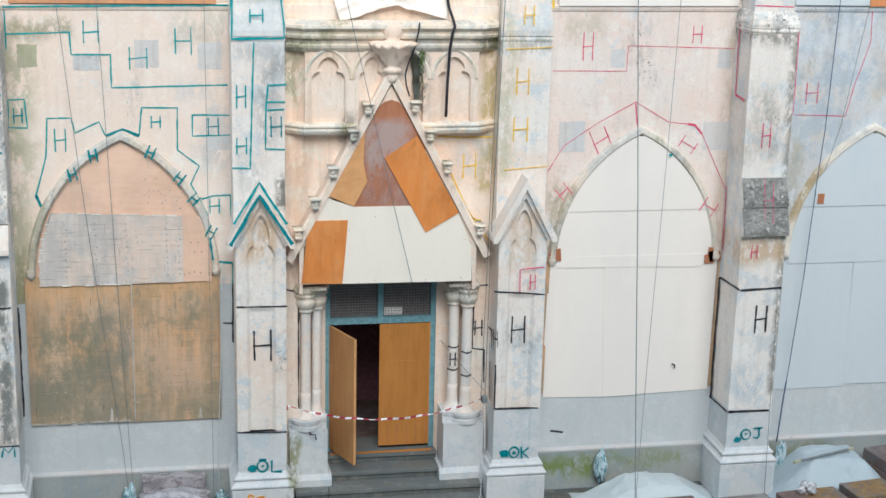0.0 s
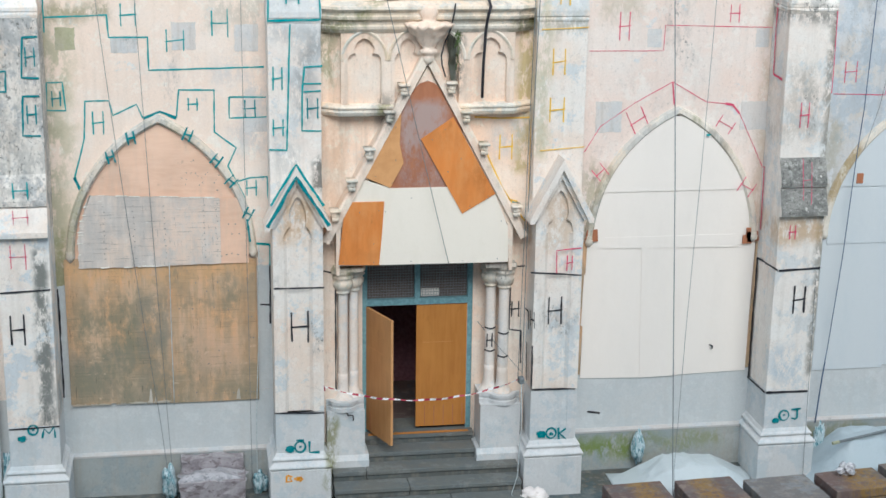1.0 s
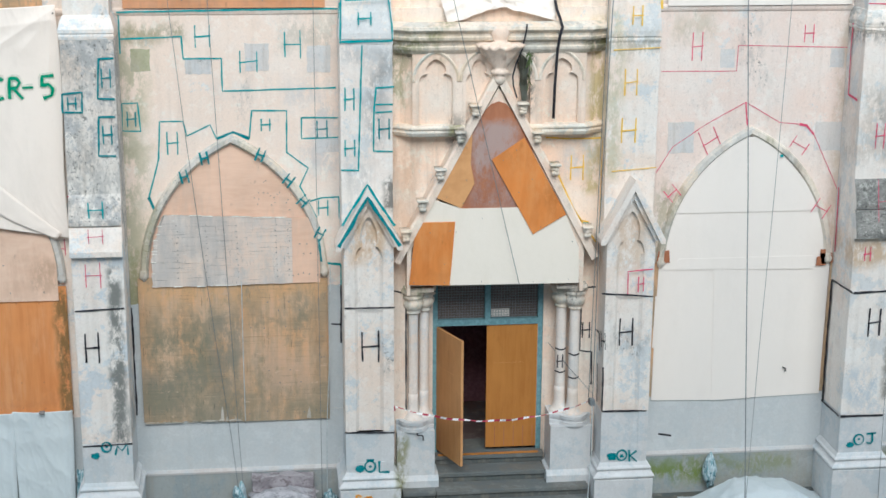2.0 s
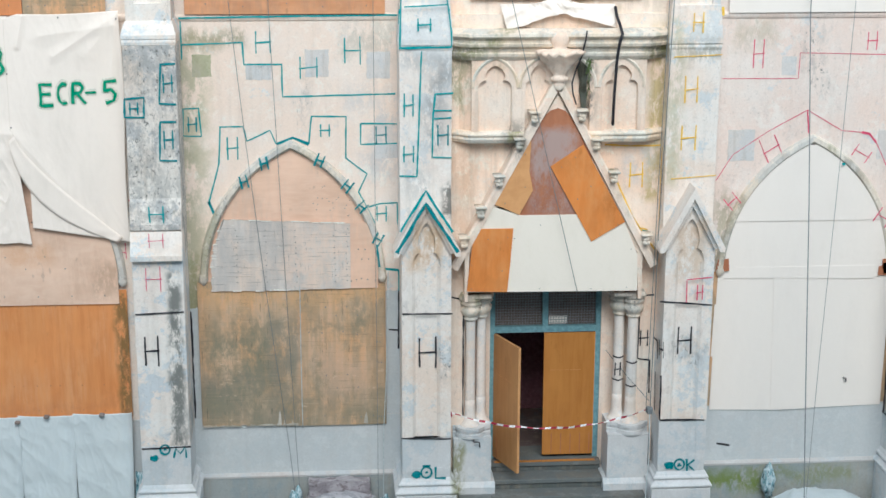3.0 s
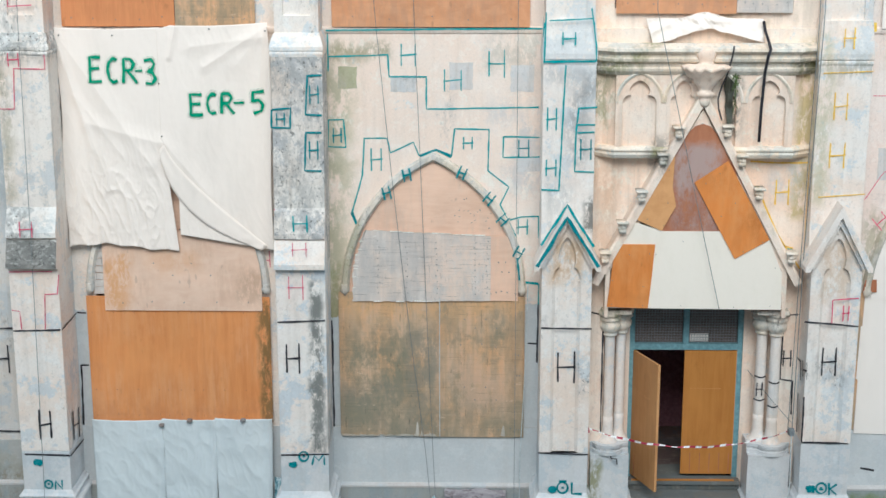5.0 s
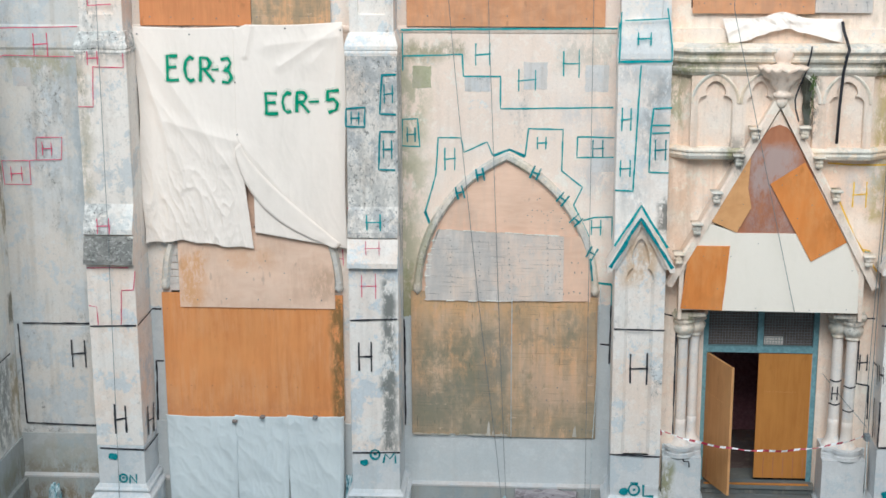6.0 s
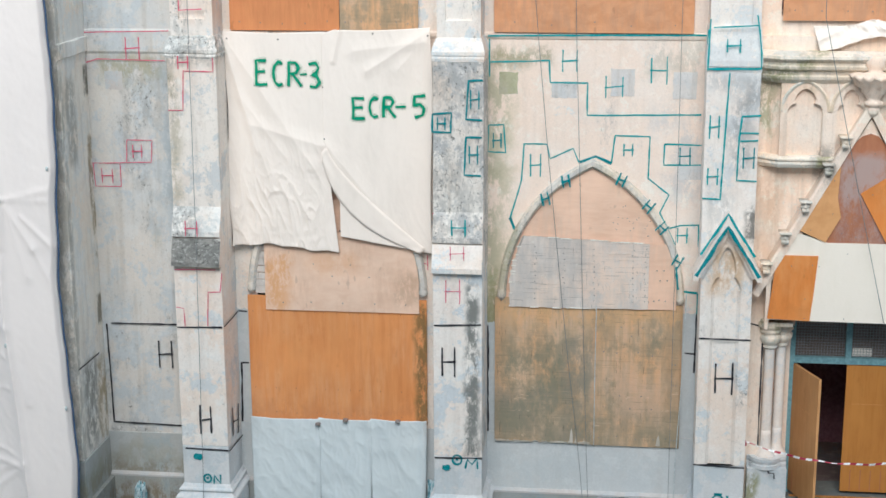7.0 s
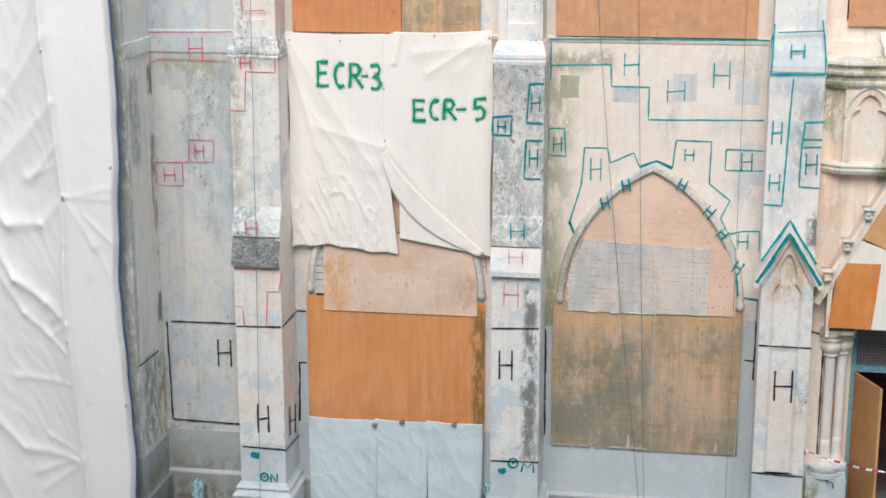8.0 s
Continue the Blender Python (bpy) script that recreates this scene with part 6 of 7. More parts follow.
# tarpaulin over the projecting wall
# Fold lines placed and scaled by depth to line up in the camera's view.
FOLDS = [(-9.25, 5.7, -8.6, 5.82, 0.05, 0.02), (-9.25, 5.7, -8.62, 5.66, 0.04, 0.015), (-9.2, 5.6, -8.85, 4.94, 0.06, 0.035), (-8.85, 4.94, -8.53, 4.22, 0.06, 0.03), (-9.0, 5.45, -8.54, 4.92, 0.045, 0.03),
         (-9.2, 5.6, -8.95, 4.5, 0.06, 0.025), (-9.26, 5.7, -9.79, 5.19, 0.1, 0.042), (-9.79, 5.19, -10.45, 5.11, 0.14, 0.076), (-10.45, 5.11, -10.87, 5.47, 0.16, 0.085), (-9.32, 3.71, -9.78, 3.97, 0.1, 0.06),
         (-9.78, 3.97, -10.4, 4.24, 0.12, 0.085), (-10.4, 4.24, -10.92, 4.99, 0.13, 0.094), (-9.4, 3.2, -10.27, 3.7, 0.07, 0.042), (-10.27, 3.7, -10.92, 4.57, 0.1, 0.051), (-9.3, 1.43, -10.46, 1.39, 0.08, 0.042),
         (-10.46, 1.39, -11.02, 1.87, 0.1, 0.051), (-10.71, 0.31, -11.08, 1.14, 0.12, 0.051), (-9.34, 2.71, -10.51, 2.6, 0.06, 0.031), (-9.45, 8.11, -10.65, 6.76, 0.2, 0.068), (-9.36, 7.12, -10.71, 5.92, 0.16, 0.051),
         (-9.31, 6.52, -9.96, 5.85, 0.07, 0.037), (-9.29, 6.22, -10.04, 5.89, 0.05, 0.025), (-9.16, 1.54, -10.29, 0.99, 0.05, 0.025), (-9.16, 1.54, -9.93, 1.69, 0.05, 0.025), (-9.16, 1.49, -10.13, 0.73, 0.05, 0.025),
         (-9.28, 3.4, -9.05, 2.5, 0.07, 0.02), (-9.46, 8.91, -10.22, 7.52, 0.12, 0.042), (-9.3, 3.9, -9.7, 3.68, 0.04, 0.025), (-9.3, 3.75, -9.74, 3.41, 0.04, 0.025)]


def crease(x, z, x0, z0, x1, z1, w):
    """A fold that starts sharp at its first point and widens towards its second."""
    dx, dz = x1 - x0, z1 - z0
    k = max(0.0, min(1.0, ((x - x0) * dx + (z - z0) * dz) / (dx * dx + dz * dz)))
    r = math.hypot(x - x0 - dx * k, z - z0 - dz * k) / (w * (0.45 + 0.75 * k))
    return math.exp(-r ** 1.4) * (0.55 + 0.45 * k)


def tarp_y(x, z):
    """How far the tarpaulin stands out: a face turned to the yard up to a gathered seam, then a face turned away."""
    seam = -9.47 + 0.2 * max(0.0, min(1.0, (8.4 - z) / 2.7)) - 0.06 * max(0.0, min(1.0, (5.7 - z) / 1.2)) + 0.19 * max(0.0, min(1.0, (3.9 - z) / 3.0))
    away = 1 - math.exp(-max(0.0, seam - x))
    y = 1.62 + 0.19 * max(0.0, min(1.0, (-8.5 - x) / (-8.5 - seam))) - 0.95 * away
    y += 0.035 * math.exp(-((x - seam) / 0.06) ** 2) + 0.03 * (0.4 - abs(noise.noise(Vector((x * 2.0, 6, z * 6 + x * 3))))) * (math.exp(-max(0.0, seam - x) / 0.16) if x < seam else math.exp(-(x - seam) / 0.06))
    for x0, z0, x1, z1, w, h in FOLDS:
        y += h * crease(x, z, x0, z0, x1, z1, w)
    w = noise.noise(Vector((x * 0.8, 11, z * 0.5)))
    y += 0.02 * noise.noise(Vector((x * 1.2, 2, z * 0.7))) + (0.006 + 0.014 * min(1.0, away * 4)) * (0.4 - abs(noise.noise(Vector((x * 3.2 + z * 1.9 + w, 8, z * 1.4 - x)))))
    y += 0.005 * (0.4 - abs(noise.noise(Vector((x * 5 + z * 6, 3, z * 2.2 - x * 3))))) + 0.003 * abs(noise.noise(Vector((x * 14 + z * 9, 7, z * 8))))
    return -max(1.34 if x > -9.12 else 0.7, y)


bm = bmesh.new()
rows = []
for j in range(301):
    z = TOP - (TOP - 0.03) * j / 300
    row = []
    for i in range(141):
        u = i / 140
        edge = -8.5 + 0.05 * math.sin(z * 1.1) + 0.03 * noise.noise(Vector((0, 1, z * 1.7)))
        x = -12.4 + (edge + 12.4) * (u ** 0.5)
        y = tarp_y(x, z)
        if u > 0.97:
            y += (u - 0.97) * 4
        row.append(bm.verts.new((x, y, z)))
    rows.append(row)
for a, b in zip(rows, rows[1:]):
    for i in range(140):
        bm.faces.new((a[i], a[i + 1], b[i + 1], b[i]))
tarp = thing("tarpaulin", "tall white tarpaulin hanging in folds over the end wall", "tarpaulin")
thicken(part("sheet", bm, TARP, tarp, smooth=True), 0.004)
# Navy tube drawn along the edge for the dark line there.
part("edge_cord", tube(bmesh.new(), [(-8.485 + 0.05 * math.sin(z * 1.1) + 0.03 * noise.noise(Vector((0, 1, z * 1.7))), tarp_y(-8.5, z) + 0.1, z) for z in (0.05 + 0.15 * i for i in range(76))], 0.016, 6), NAVY, tarp, "dark blue line along the edge", smooth=True)
for x, z in ((-8.56, 6.15), (-8.52, 2.4), (-9.25, 5.72), (-9.45, 7.9), (-9.32, 3.45)):
    part("tie", lathe(bmesh.new(), x, tarp_y(x, z) - 0.01, [(0.012, z - 0.03), (0.022, z - 0.01), (0.02, z + 0.02), (0.01, z + 0.035)], 8), ROPE_PALE, tarp, "small cord tie", smooth=True)

# torn cloth over the porch cornice
bm = bmesh.new()
rows = []
for j in range(37):
    row = []
    for i in range(121):
        u, v = i / 120, j / 36
        x = 2.57 + 1.72 * u + 0.1 * v * (1 - u)
        bot = 7.84 + 0.22 * math.sin(math.pi * min(1, u / 0.55) * 0.5) ** 1.5 - 0.2 * max(0, u - 0.55) / 0.45 + 0.03 * noise.noise(Vector((u * 9, 3, 0)))
        top = 8.2 + 0.1 * math.exp(-((u - 0.5) / 0.14) ** 2)
        z = top + (bot - top) * v
        c = math.exp(-((u - 0.5) / 0.16) ** 2) * (1 - v)
        y = -0.30 - 0.13 * v - 0.06 * c - (0.025 + 0.1 * c) * noise.noise(Vector((x * 7, 1, z * 9))) - (0.008 + 0.08 * c) * abs(noise.noise(Vector((x * 11 + z * 6, 4, z * 8)))) - 0.02 * (1 - abs(2 * noise.noise(Vector((x * 3 - z * 4, 9, z * 3)))))
        row.append(bm.verts.new((x, y, z)))
    rows.append(row)
for a, b in zip(rows, rows[1:]):
    for i in range(120):
        bm.faces.new((a[i], a[i + 1], b[i + 1], b[i]))
tagged(thicken(part("torn_cloth", bm, CLOTH, smooth=True), 0.006), "torn white cloth bunched over the porch cornice", "cloth")
strap = part("black_hose", tube(bmesh.new(), [(4.29, -0.36, 8.16), (4.3, -0.46, 8.03), (4.32, -0.62, 7.92), (4.34, -0.74, 7.8), (4.31, -0.73, 7.7), (4.29, -0.64, 7.45), (4.27, -0.6, 6.9), (4.26, -0.6, 6.42)], 0.022, 8), BLACK, smooth=True)
tagged(strap, "black rubber hose hanging over the cornice", "hose")
wire = part("loose_wire", tube(bmesh.new(), [(3.81, -0.74, 7.85), (3.8, -0.72, 7.72), (3.75, -0.66, 7.45), (3.68, -0.6, 7.25), (3.63, -0.6, 7.06), (3.64, -0.63, 6.92), (3.68, -0.72, 6.76)], 0.012, 6), BLACK, smooth=True)
tagged(wire, "thin black wire trailing down the broken stone", "wire")
# Flat plate; its dark colour stands in for the depth of the recess.
pts = [(3.84, 7.47), (3.85, 7.38), (3.88, 7.24), (3.85, 7.06), (3.87, 6.9), (3.86, 6.62), (3.8, 6.6), (3.78, 6.78), (3.75, 6.92), (3.76, 7.06), (3.72, 7.24), (3.75, 7.36), (3.73, 7.47)]
part("broken_recess", slab(pts, -0.538, -0.5), CRACK, wall_3, "flat dark plate in place of the broken recess")
random.seed(14)
weed = thing("wall_weed", "small weed hanging from a crack under the cornice", "weed", at=(3.9, -0.62, 7.4))
stem = part("stem", tube(bmesh.new(), [(-0.02, 0.06, 0.05), (-0.03, -0.02, -0.05), (-0.02, -0.02, -0.3), (-0.05, 0.0, -0.55)], 0.006, 5), WEED, weed)
for i in range(54):
    low = random.random() ** 1.6 * 0.6
    a, l = random.uniform(0, 6.28), random.uniform(0.03, 0.09) * (1 - 0.5 * low)
    o = Vector((-0.03 + random.uniform(-0.02, 0.02), -0.02, 0.02 - low))
    d = Vector((math.cos(a) * 0.8, -abs(math.sin(a)) * 0.4, random.uniform(-0.9, 0.5))) * l
    side = d.cross(Vector((0, 1, 0.2))).normalized() * 0.01
    b2 = bmesh.new()
    q = [b2.verts.new(c) for c in (o, o + d * 0.5 + side, o + d + Vector((0, 0, -0.03)), o + d * 0.5 - side)]
    b2.faces.new(q)
    part("leaf", b2, WEED, weed)


# ropes
def rope(pts, r, material, label, name="rope"):
    fine = []
    for a, b in zip(pts, pts[1:]):
        fine += [Vector(a).lerp(Vector(b), i / 6) for i in range(6)]
    fine.append(Vector(pts[-1]))
    return tagged(part(name, tube(bmesh.new(), fine, r, 6), material, smooth=True), label, "rope", "hanging ropes")


rope([(7.24, -0.1, TOP), (7.31, -0.2, 7.98), (7.25, -0.9, 5.2), (7.2, -1.4, 2.9), (7.15, -1.9, 0.75), (7.12, -2.15, 0.0)], 0.008, ROPE, "taut grey rope tied down before the white-boarded window")
rope([(8.1, -0.1, TOP), (7.99, -0.2, 7.98), (7.66, -0.9, 5.2), (7.4, -1.4, 2.9), (7.17, -1.9, 0.74), (7.14, -2.2, 0.0)], 0.004, ROPE, "thin slanting grey rope before the white-boarded window")
rope([(0.7, -0.16, TOP), (0.7, -0.16, 8.03), (0.71, -0.16, 4.1), (0.72, -0.16, 0.15)], 0.0038, ROPE, "thin grey rope hanging beside the brown boards")
rope([(0.9, -0.14, 4.1), (0.86, -0.14, 2.4), (0.81, -0.14, 1.32), (0.8, -0.14, 0.15)], 0.007, ROPE_PALE, "pale rope hanging beside the brown boards")
rope([(-1.7, -0.12, TOP), (-1.41, -0.14, 8.03), (-1.23, -0.14, 6.1), (-0.99, -0.14, 3.8), (-0.88, -0.14, 2.83), (-0.7, -0.14, 1.33), (-0.58, -0.16, 0.1)], 0.0042, ROPE, "slanting grey rope over the brown boards")
rope([(-0.95, -0.12, TOP), (-0.84, -0.14, 8.03), (-0.77, -0.14, 6.2), (-0.68, -0.14, 3.8), (-0.58, -0.14, 1.33), (-0.52, -0.16, 0.1)], 0.004, ROPE, "slanting grey rope over the brown boards")
rope([(-0.47, -0.08, 3.84), (-0.475, -0.08, 2.6), (-0.47, -0.08, 1.5)], 0.006, ROPE_PALE, "pale knotted rope over the brown boards")
rope([(5.1, -0.68, TOP), (5.1, -0.68, 8.2), (5.0, -0.7, 4.8), (4.96, -0.75, 1.0)], 0.0065, ROPE, "grey cable running down beside the gabled buttress", "cable")
rope([(5.03, -0.68, TOP), (5.03, -0.68, 8.2), (4.97, -0.7, 5.5), (4.9, -0.75, 1.9)], 0.005, ROPE, "thin grey cable running down beside the gabled buttress", "cable")
rope([(10.75, -0.15, TOP), (10.62, -0.2, 7.98), (10.56, -0.2, 6.06), (10.5, -0.2, 5.25), (10.41, -0.2, 3.56), (10.29, -0.2, 2.06), (10.25, -0.2, 1.69), (10.18, -0.2, 0.71)], 0.008, NAVY, "slack navy rope before the end window")
rope([(10.265, -0.205, 1.8), (10.235, -0.205, 1.5), (10.18, -0.205, 0.71)], 0.013, NAVY, "knotted rope end before the end window")
rope([(11.6, -0.15, TOP), (11.12, -0.2, 7.98), (10.82, -0.2, 6.11), (10.62, -0.2, 5.4)], 0.0045, ROPE, "thin slanting rope before the end window")
rope([(2.62, -0.8, TOP), (2.68, -0.8, 8.37), (3.49, -0.78, 4.98), (3.77, -0.72, 3.87)], 0.005, ROPE, "thin rope slanting down over the gable boards")
rope([(-6.55, -0.76, TOP), (-6.55, -0.95, 5.0), (-6.6, -0.98, 1.0), (-6.62, -1.05, 0.02)], 0.0045, ROPE, "thin rope hanging down the stepped buttress")
rope([(9.7, -0.8, 4.4), (9.68, -1.02, 0.02)], 0.0045, ROPE, "thin rope hanging down the stepped buttress")

rope([(4.38, 0.06, 2.66), (4.67, -0.35, 2.34), (4.95, -0.75, 2.07)], 0.004, ROPE, "thin wire strung from the door frame to the buttress", "wire")
tagged(part("iron_hook", tube(bmesh.new(), [(2.22, -0.5, 1.39), (2.22, -0.575, 1.39), (2.30, -0.59, 1.39), (2.31, -0.575, 1.30)], 0.011, 6), BLACK, smooth=True), "small black bent hook in the column plinth", "hook")

# barrier tape across the steps
tape = thing("barrier_tape", "twisted red and white barrier tape sagging across the steps", "barrier tape", at=(0, 0, 0))


def tape_at(s):
    x = 1.8 + 3.16 * s
    return Vector((x, -0.88 + 0.16 * (2 * s - 1) ** 2, 1.955 - 0.02 * s - 0.235 * (1 - (2 * s - 1.0) ** 2) + 0.006 * math.sin(s * 40)))


N = 34
for i in range(N):
    bm = bmesh.new()
    prev = None
    for k in range(5):
        s = (i + k / 4) / N
        p = tape_at(s)
        a = 0.9 * math.sin(s * 19) + 0.5
        o = Vector((0.0, 0.6 * math.sin(a), math.cos(a))) * (0.018 if 0.12 < s < 0.9 else 0.011)
        pair = (bm.verts.new(p + o + Vector((0.012, 0, 0))), bm.verts.new(p - o))
        if prev:
            bm.faces.new((prev[0], prev[1], pair[1], pair[0]))
        prev = pair
    part("red_band" if i % 2 else "white_band", bm, TAPE_RED if i % 2 else TAPE_WHITE, tape)
part("knot", worn(1.77, 1.85, -0.8, -0.68, 1.9, 1.97, 0.03, 0.012, 1), TAPE_RED, tape, "red tape knot")
part("knot", worn(4.92, 5.0, -0.82, -0.7, 1.86, 1.97, 0.03, 0.014, 4), ROPE, tape, "dark rope knot")
part("loose_tail", tube(bmesh.new(), [(4.95, -0.8, 1.9), (4.93, -0.98, 1.2), (4.9, -1.0, 0.85), (4.86, -1.12, 0.45), (4.74, -1.25, 0.2), (4.8, -1.3, 0.1), (5.0, -1.25, 0.25)], 0.006, 6), ROPE_PALE, tape, "pale trailing end", smooth=True)


# heaps, bundles and slabs along the foot of the wall
def crumple(x0, x1, y0, y1, h, seed, lump=0.25, n=48, flat=False):
    """A sheet thrown over a heap: highest in the middle, wrinkled, down to the ground at its edge."""
    bm = bmesh.new()
    rows = []
    for j in range(n + 1):
        row = []
        for i in range(n + 1):
            u, v = i / n, j / n
            e = max(0.0, min(1.0, u / 0.34, (1 - u) / 0.26)) * max(0.0, min(1.0, 0.25 + v / 0.5, (1 - v) / 0.16)) if flat else min(1.0, 1.2 * max(0.0, math.sin(math.pi * u)) ** 0.8) * min(1.0, 1.2 * max(0.0, math.sin(math.pi * v)) ** 0.6)
            x, y = x0 + (x1 - x0) * u, y0 + (y1 - y0) * v
            q = Vector((x * 1.6 + seed, y * 1.6, seed))
            z = h * e * (1 + lump * noise.noise(q)) - 0.08 * h * e * abs(noise.noise(q * 1.7)) + 0.07 * e * max(0.0, 0.3 - abs(noise.noise(q * 1.3 + Vector((u * 2, 0, 0))))) + 0.05 * e * max(0.0, 0.25 - abs(noise.noise(q * 3.1)))
            x += 0.08 * noise.noise(Vector((u * 3, v * 3, seed)))
            y += 0.08 * noise.noise(Vector((u * 3, v * 3, seed + 5)))
            row.append(bm.verts.new((x, y, max(0.004, z))))
        rows.append(row)
    for a, b in zip(rows, rows[1:]):
        for i in range(n):
            bm.faces.new((a[i], a[i + 1], b[i + 1], b[i]))
    return bm


tagged(thicken(part("plastic_cover", crumple(6.55, 8.9, -1.6, -0.25, 0.37, 2.0, 0.16, 64, True), HEAP_PALE, smooth=True), 0.006), "white plastic sheet thrown over a low heap by the wall", "plastic cover")
tagged(thicken(part("plastic_cover", crumple(9.7, 12.0, -1.55, -0.1, 0.66, 7.0, 0.12, 60, True), HEAP, smooth=True), 0.006), "bulging white plastic sheet over a heap by the wall", "plastic cover")
rod = part("metal_rod", tube(bmesh.new(), [(10.12, -1.1, 0.71), (11.3, -0.75, 0.75)], 0.024, 8), ROPE, smooth=True)
tagged(rod, "grey tube with green taped ends lying on the sheeted heap", "tube")
for k0, k1 in ((-0.005, 0.1), (0.92, 1.005)):
    part("taped_end", tube(bmesh.new(), [Vector((10.12, -1.1, 0.71)).lerp(Vector((11.3, -0.75, 0.75)), k) for k in (k0, k1)], 0.028, 8), PALE_GREEN, rod, "yellow-green taped end")


def lumpy(x, y, z, rx, ry, rz, seed, amp=0.3, freq=9.0):
    bm = bmesh.new()
    bmesh.ops.create_icosphere(bm, subdivisions=4, radius=1)
    for v in bm.verts:
        k = 1 + amp * 1.3 * noise.noise(v.co * 1.6 + Vector((seed, 0, 0))) - amp * 1.6 * abs(noise.noise(v.co * freq * 0.3 + Vector((0, seed, 0)))) + amp * 0.5 * noise.noise(v.co * freq * 0.8)
        v.co = Vector((x + v.co.x * rx * k, y + v.co.y * ry * k, z + v.co.z * rz * k))
    return bm


bundle = thing("wrapped_bundle", "bundle of bricks wrapped in clear crinkled film by the wall", "bundle", at=(0, 0, 0))
bm = worn(-0.42, 0.6, -0.66, -0.1, 0.0, 0.42, 0.05, 0.03, 8)
part("lower_pack", bm, FILM, bundle, "grey film-wrapped block")
part("upper_pack", worn(-0.38, 0.58, -0.3, -0.1, 0.42, 0.67, 0.05, 0.03, 3), FILM, bundle, "pinkish bricks under cloudy film")
part("film", crumple(-0.44, 0.62, -0.5, -0.1, 0.1, 9.0, 0.8, 40), TARP_GREY, bundle, "crinkled clear film", smooth=True).location = (0, -0.14, 0.39)
for x, y, z, rx, rz, m, words in ((-0.58, -0.3, 0.3, 0.12, 0.32, BLUE_BAG, "bluish plastic bag tied to the bundle"), (0.84, -0.22, 0.16, 0.13, 0.2, BLUE_BAG, "plastic bag of sand hung on a rope"),
                                  (7.1, -0.2, 0.42, 0.1, 0.3, BLUE_BAG, "twisted bluish plastic bag against the mossy wall"), (10.2, -0.36, 0.45, 0.09, 0.36, BLUE_BAG, "dark bluish bag hanging on a rope end"),
                                  (-3.02, -0.3, 0.5, 0.1, 0.5, BLUE_BAG, "teal plastic bag beside the plastic sheets"), (-7.9, -0.22, 0.32, 0.1, 0.34, BLUE_BAG, "bluish bag standing in the wall corner"),
                                  (5.1, -1.25, 0.13, 0.24, 0.16, TARP, "crumpled white sack at the buttress foot")):
    tagged(part("plastic_bag", lumpy(x, y, z, rx, rx * 0.8, rz, x), m, smooth=True), words, "bag", "bags")

random.seed(8)
for i, (x, y, w, d, h, turn, m, words) in enumerate(((6.6, -1.95, 0.98, 0.75, 0.44, 3, RUST_SLAB, "reddish stone slab stained with yellow lichen"), (7.78, -2.0, 0.95, 0.85, 0.45, 4, RUST_SLAB, "reddish stone slab stained with yellow lichen"),
                                         (8.98, -2.05, 1.08, 0.9, 0.42, 5, DARK_WOOD, "dull grey slab covered with film"), (10.15, -1.95, 1.05, 0.75, 0.46, 6, RUST_SLAB, "reddish stone slab stained yellow"),
                                         (11.2, -1.7, 0.85, 0.6, 0.47, 8, RUST_SLAB, "reddish stone slab stained yellow"), (12.1, -0.75, 0.8, 0.8, 0.62, 10, RUST_SLAB, "stacked reddish slabs by the wall"))):
    s = thing("stone_block", words, "stone slab", "stone slabs", at=(x, y, 0))
    s.rotation_euler = (0, 0, radians(turn))
    for k in range(3):
        z0, z1 = h * k / 3, h * (k + 1) / 3 - 0.008
        top_slab = part("slab", worn(-w / 2 + random.uniform(0, 0.03), w / 2 - random.uniform(0, 0.03), -d / 2 + random.uniform(0, 0.03), d / 2, z0, z1, 0.2, 0.008, i + k), m, s)
tagged(part("crumpled_foil", lumpy(10.09, -1.75, 0.55, 0.15, 0.12, 0.1, 5, 0.5), FOIL, smooth=True), "crumpled silvery wrapper on a stone slab", "wrapper")


# ---- survey marks painted on the stone: lines, letters, smudges and patches ----
def mark_side(parent, material, w, x, *lines):
    """Lines on a side face at x; the points are (y, z)."""
    bm = bmesh.new()
    for l in lines:
        stroke(bm, l, w, 0.0)
    for v in bm.verts:
        v.co = Vector((x + (0.012 if x < 0 else -0.012), v.co.x, v.co.z))
    return part("painted_line", bm, material, parent)


def band(x, y, z, r):
    """A painted line half round a column."""
    bm = bmesh.new()
    prev = None
    for i in range(11):
        a = math.pi * (1.02 + 0.96 * i / 10)
        pair = [bm.verts.new((x + r * math.cos(a), y + r * math.sin(a), z - 0.012 + 0.024 * k + 0.006 * math.sin(i))) for k in (0, 1)]
        if prev:
            bm.faces.new((prev[0], pair[0], pair[1], prev[1]))
        prev = pair
    return part("painted_line", bm, BLACK, wall_3)


def smudge(parent, material, x, z, w, h, y):
    bm = bmesh.new()
    n = 28
    ring_points = []
    for i in range(n):
        a = 2 * math.pi * i / n
        k = 1 + 0.35 * noise.noise(Vector((math.cos(a) * 2 + x, math.sin(a) * 2, z)))
        ring_points.append(bm.verts.new((x + w / 2 * k * math.cos(a), y, z + h / 2 * k * math.sin(a))))
    bm.faces.new(ring_points)
    return part("paint_smudge", bm, material, parent)


def ring(parent, material, x, z, r, y, w):
    bm = bmesh.new()
    stroke(bm, [(x + r * math.cos(a), z + r * 1.1 * math.sin(a)) for a in (2 * math.pi * i / 18 + 1 for i in range(19))], w, y)
    stroke(bm, [(x - 0.02, z), (x + 0.02, z + 0.01)], w, y)
    return part("painted_letter", bm, material, parent)


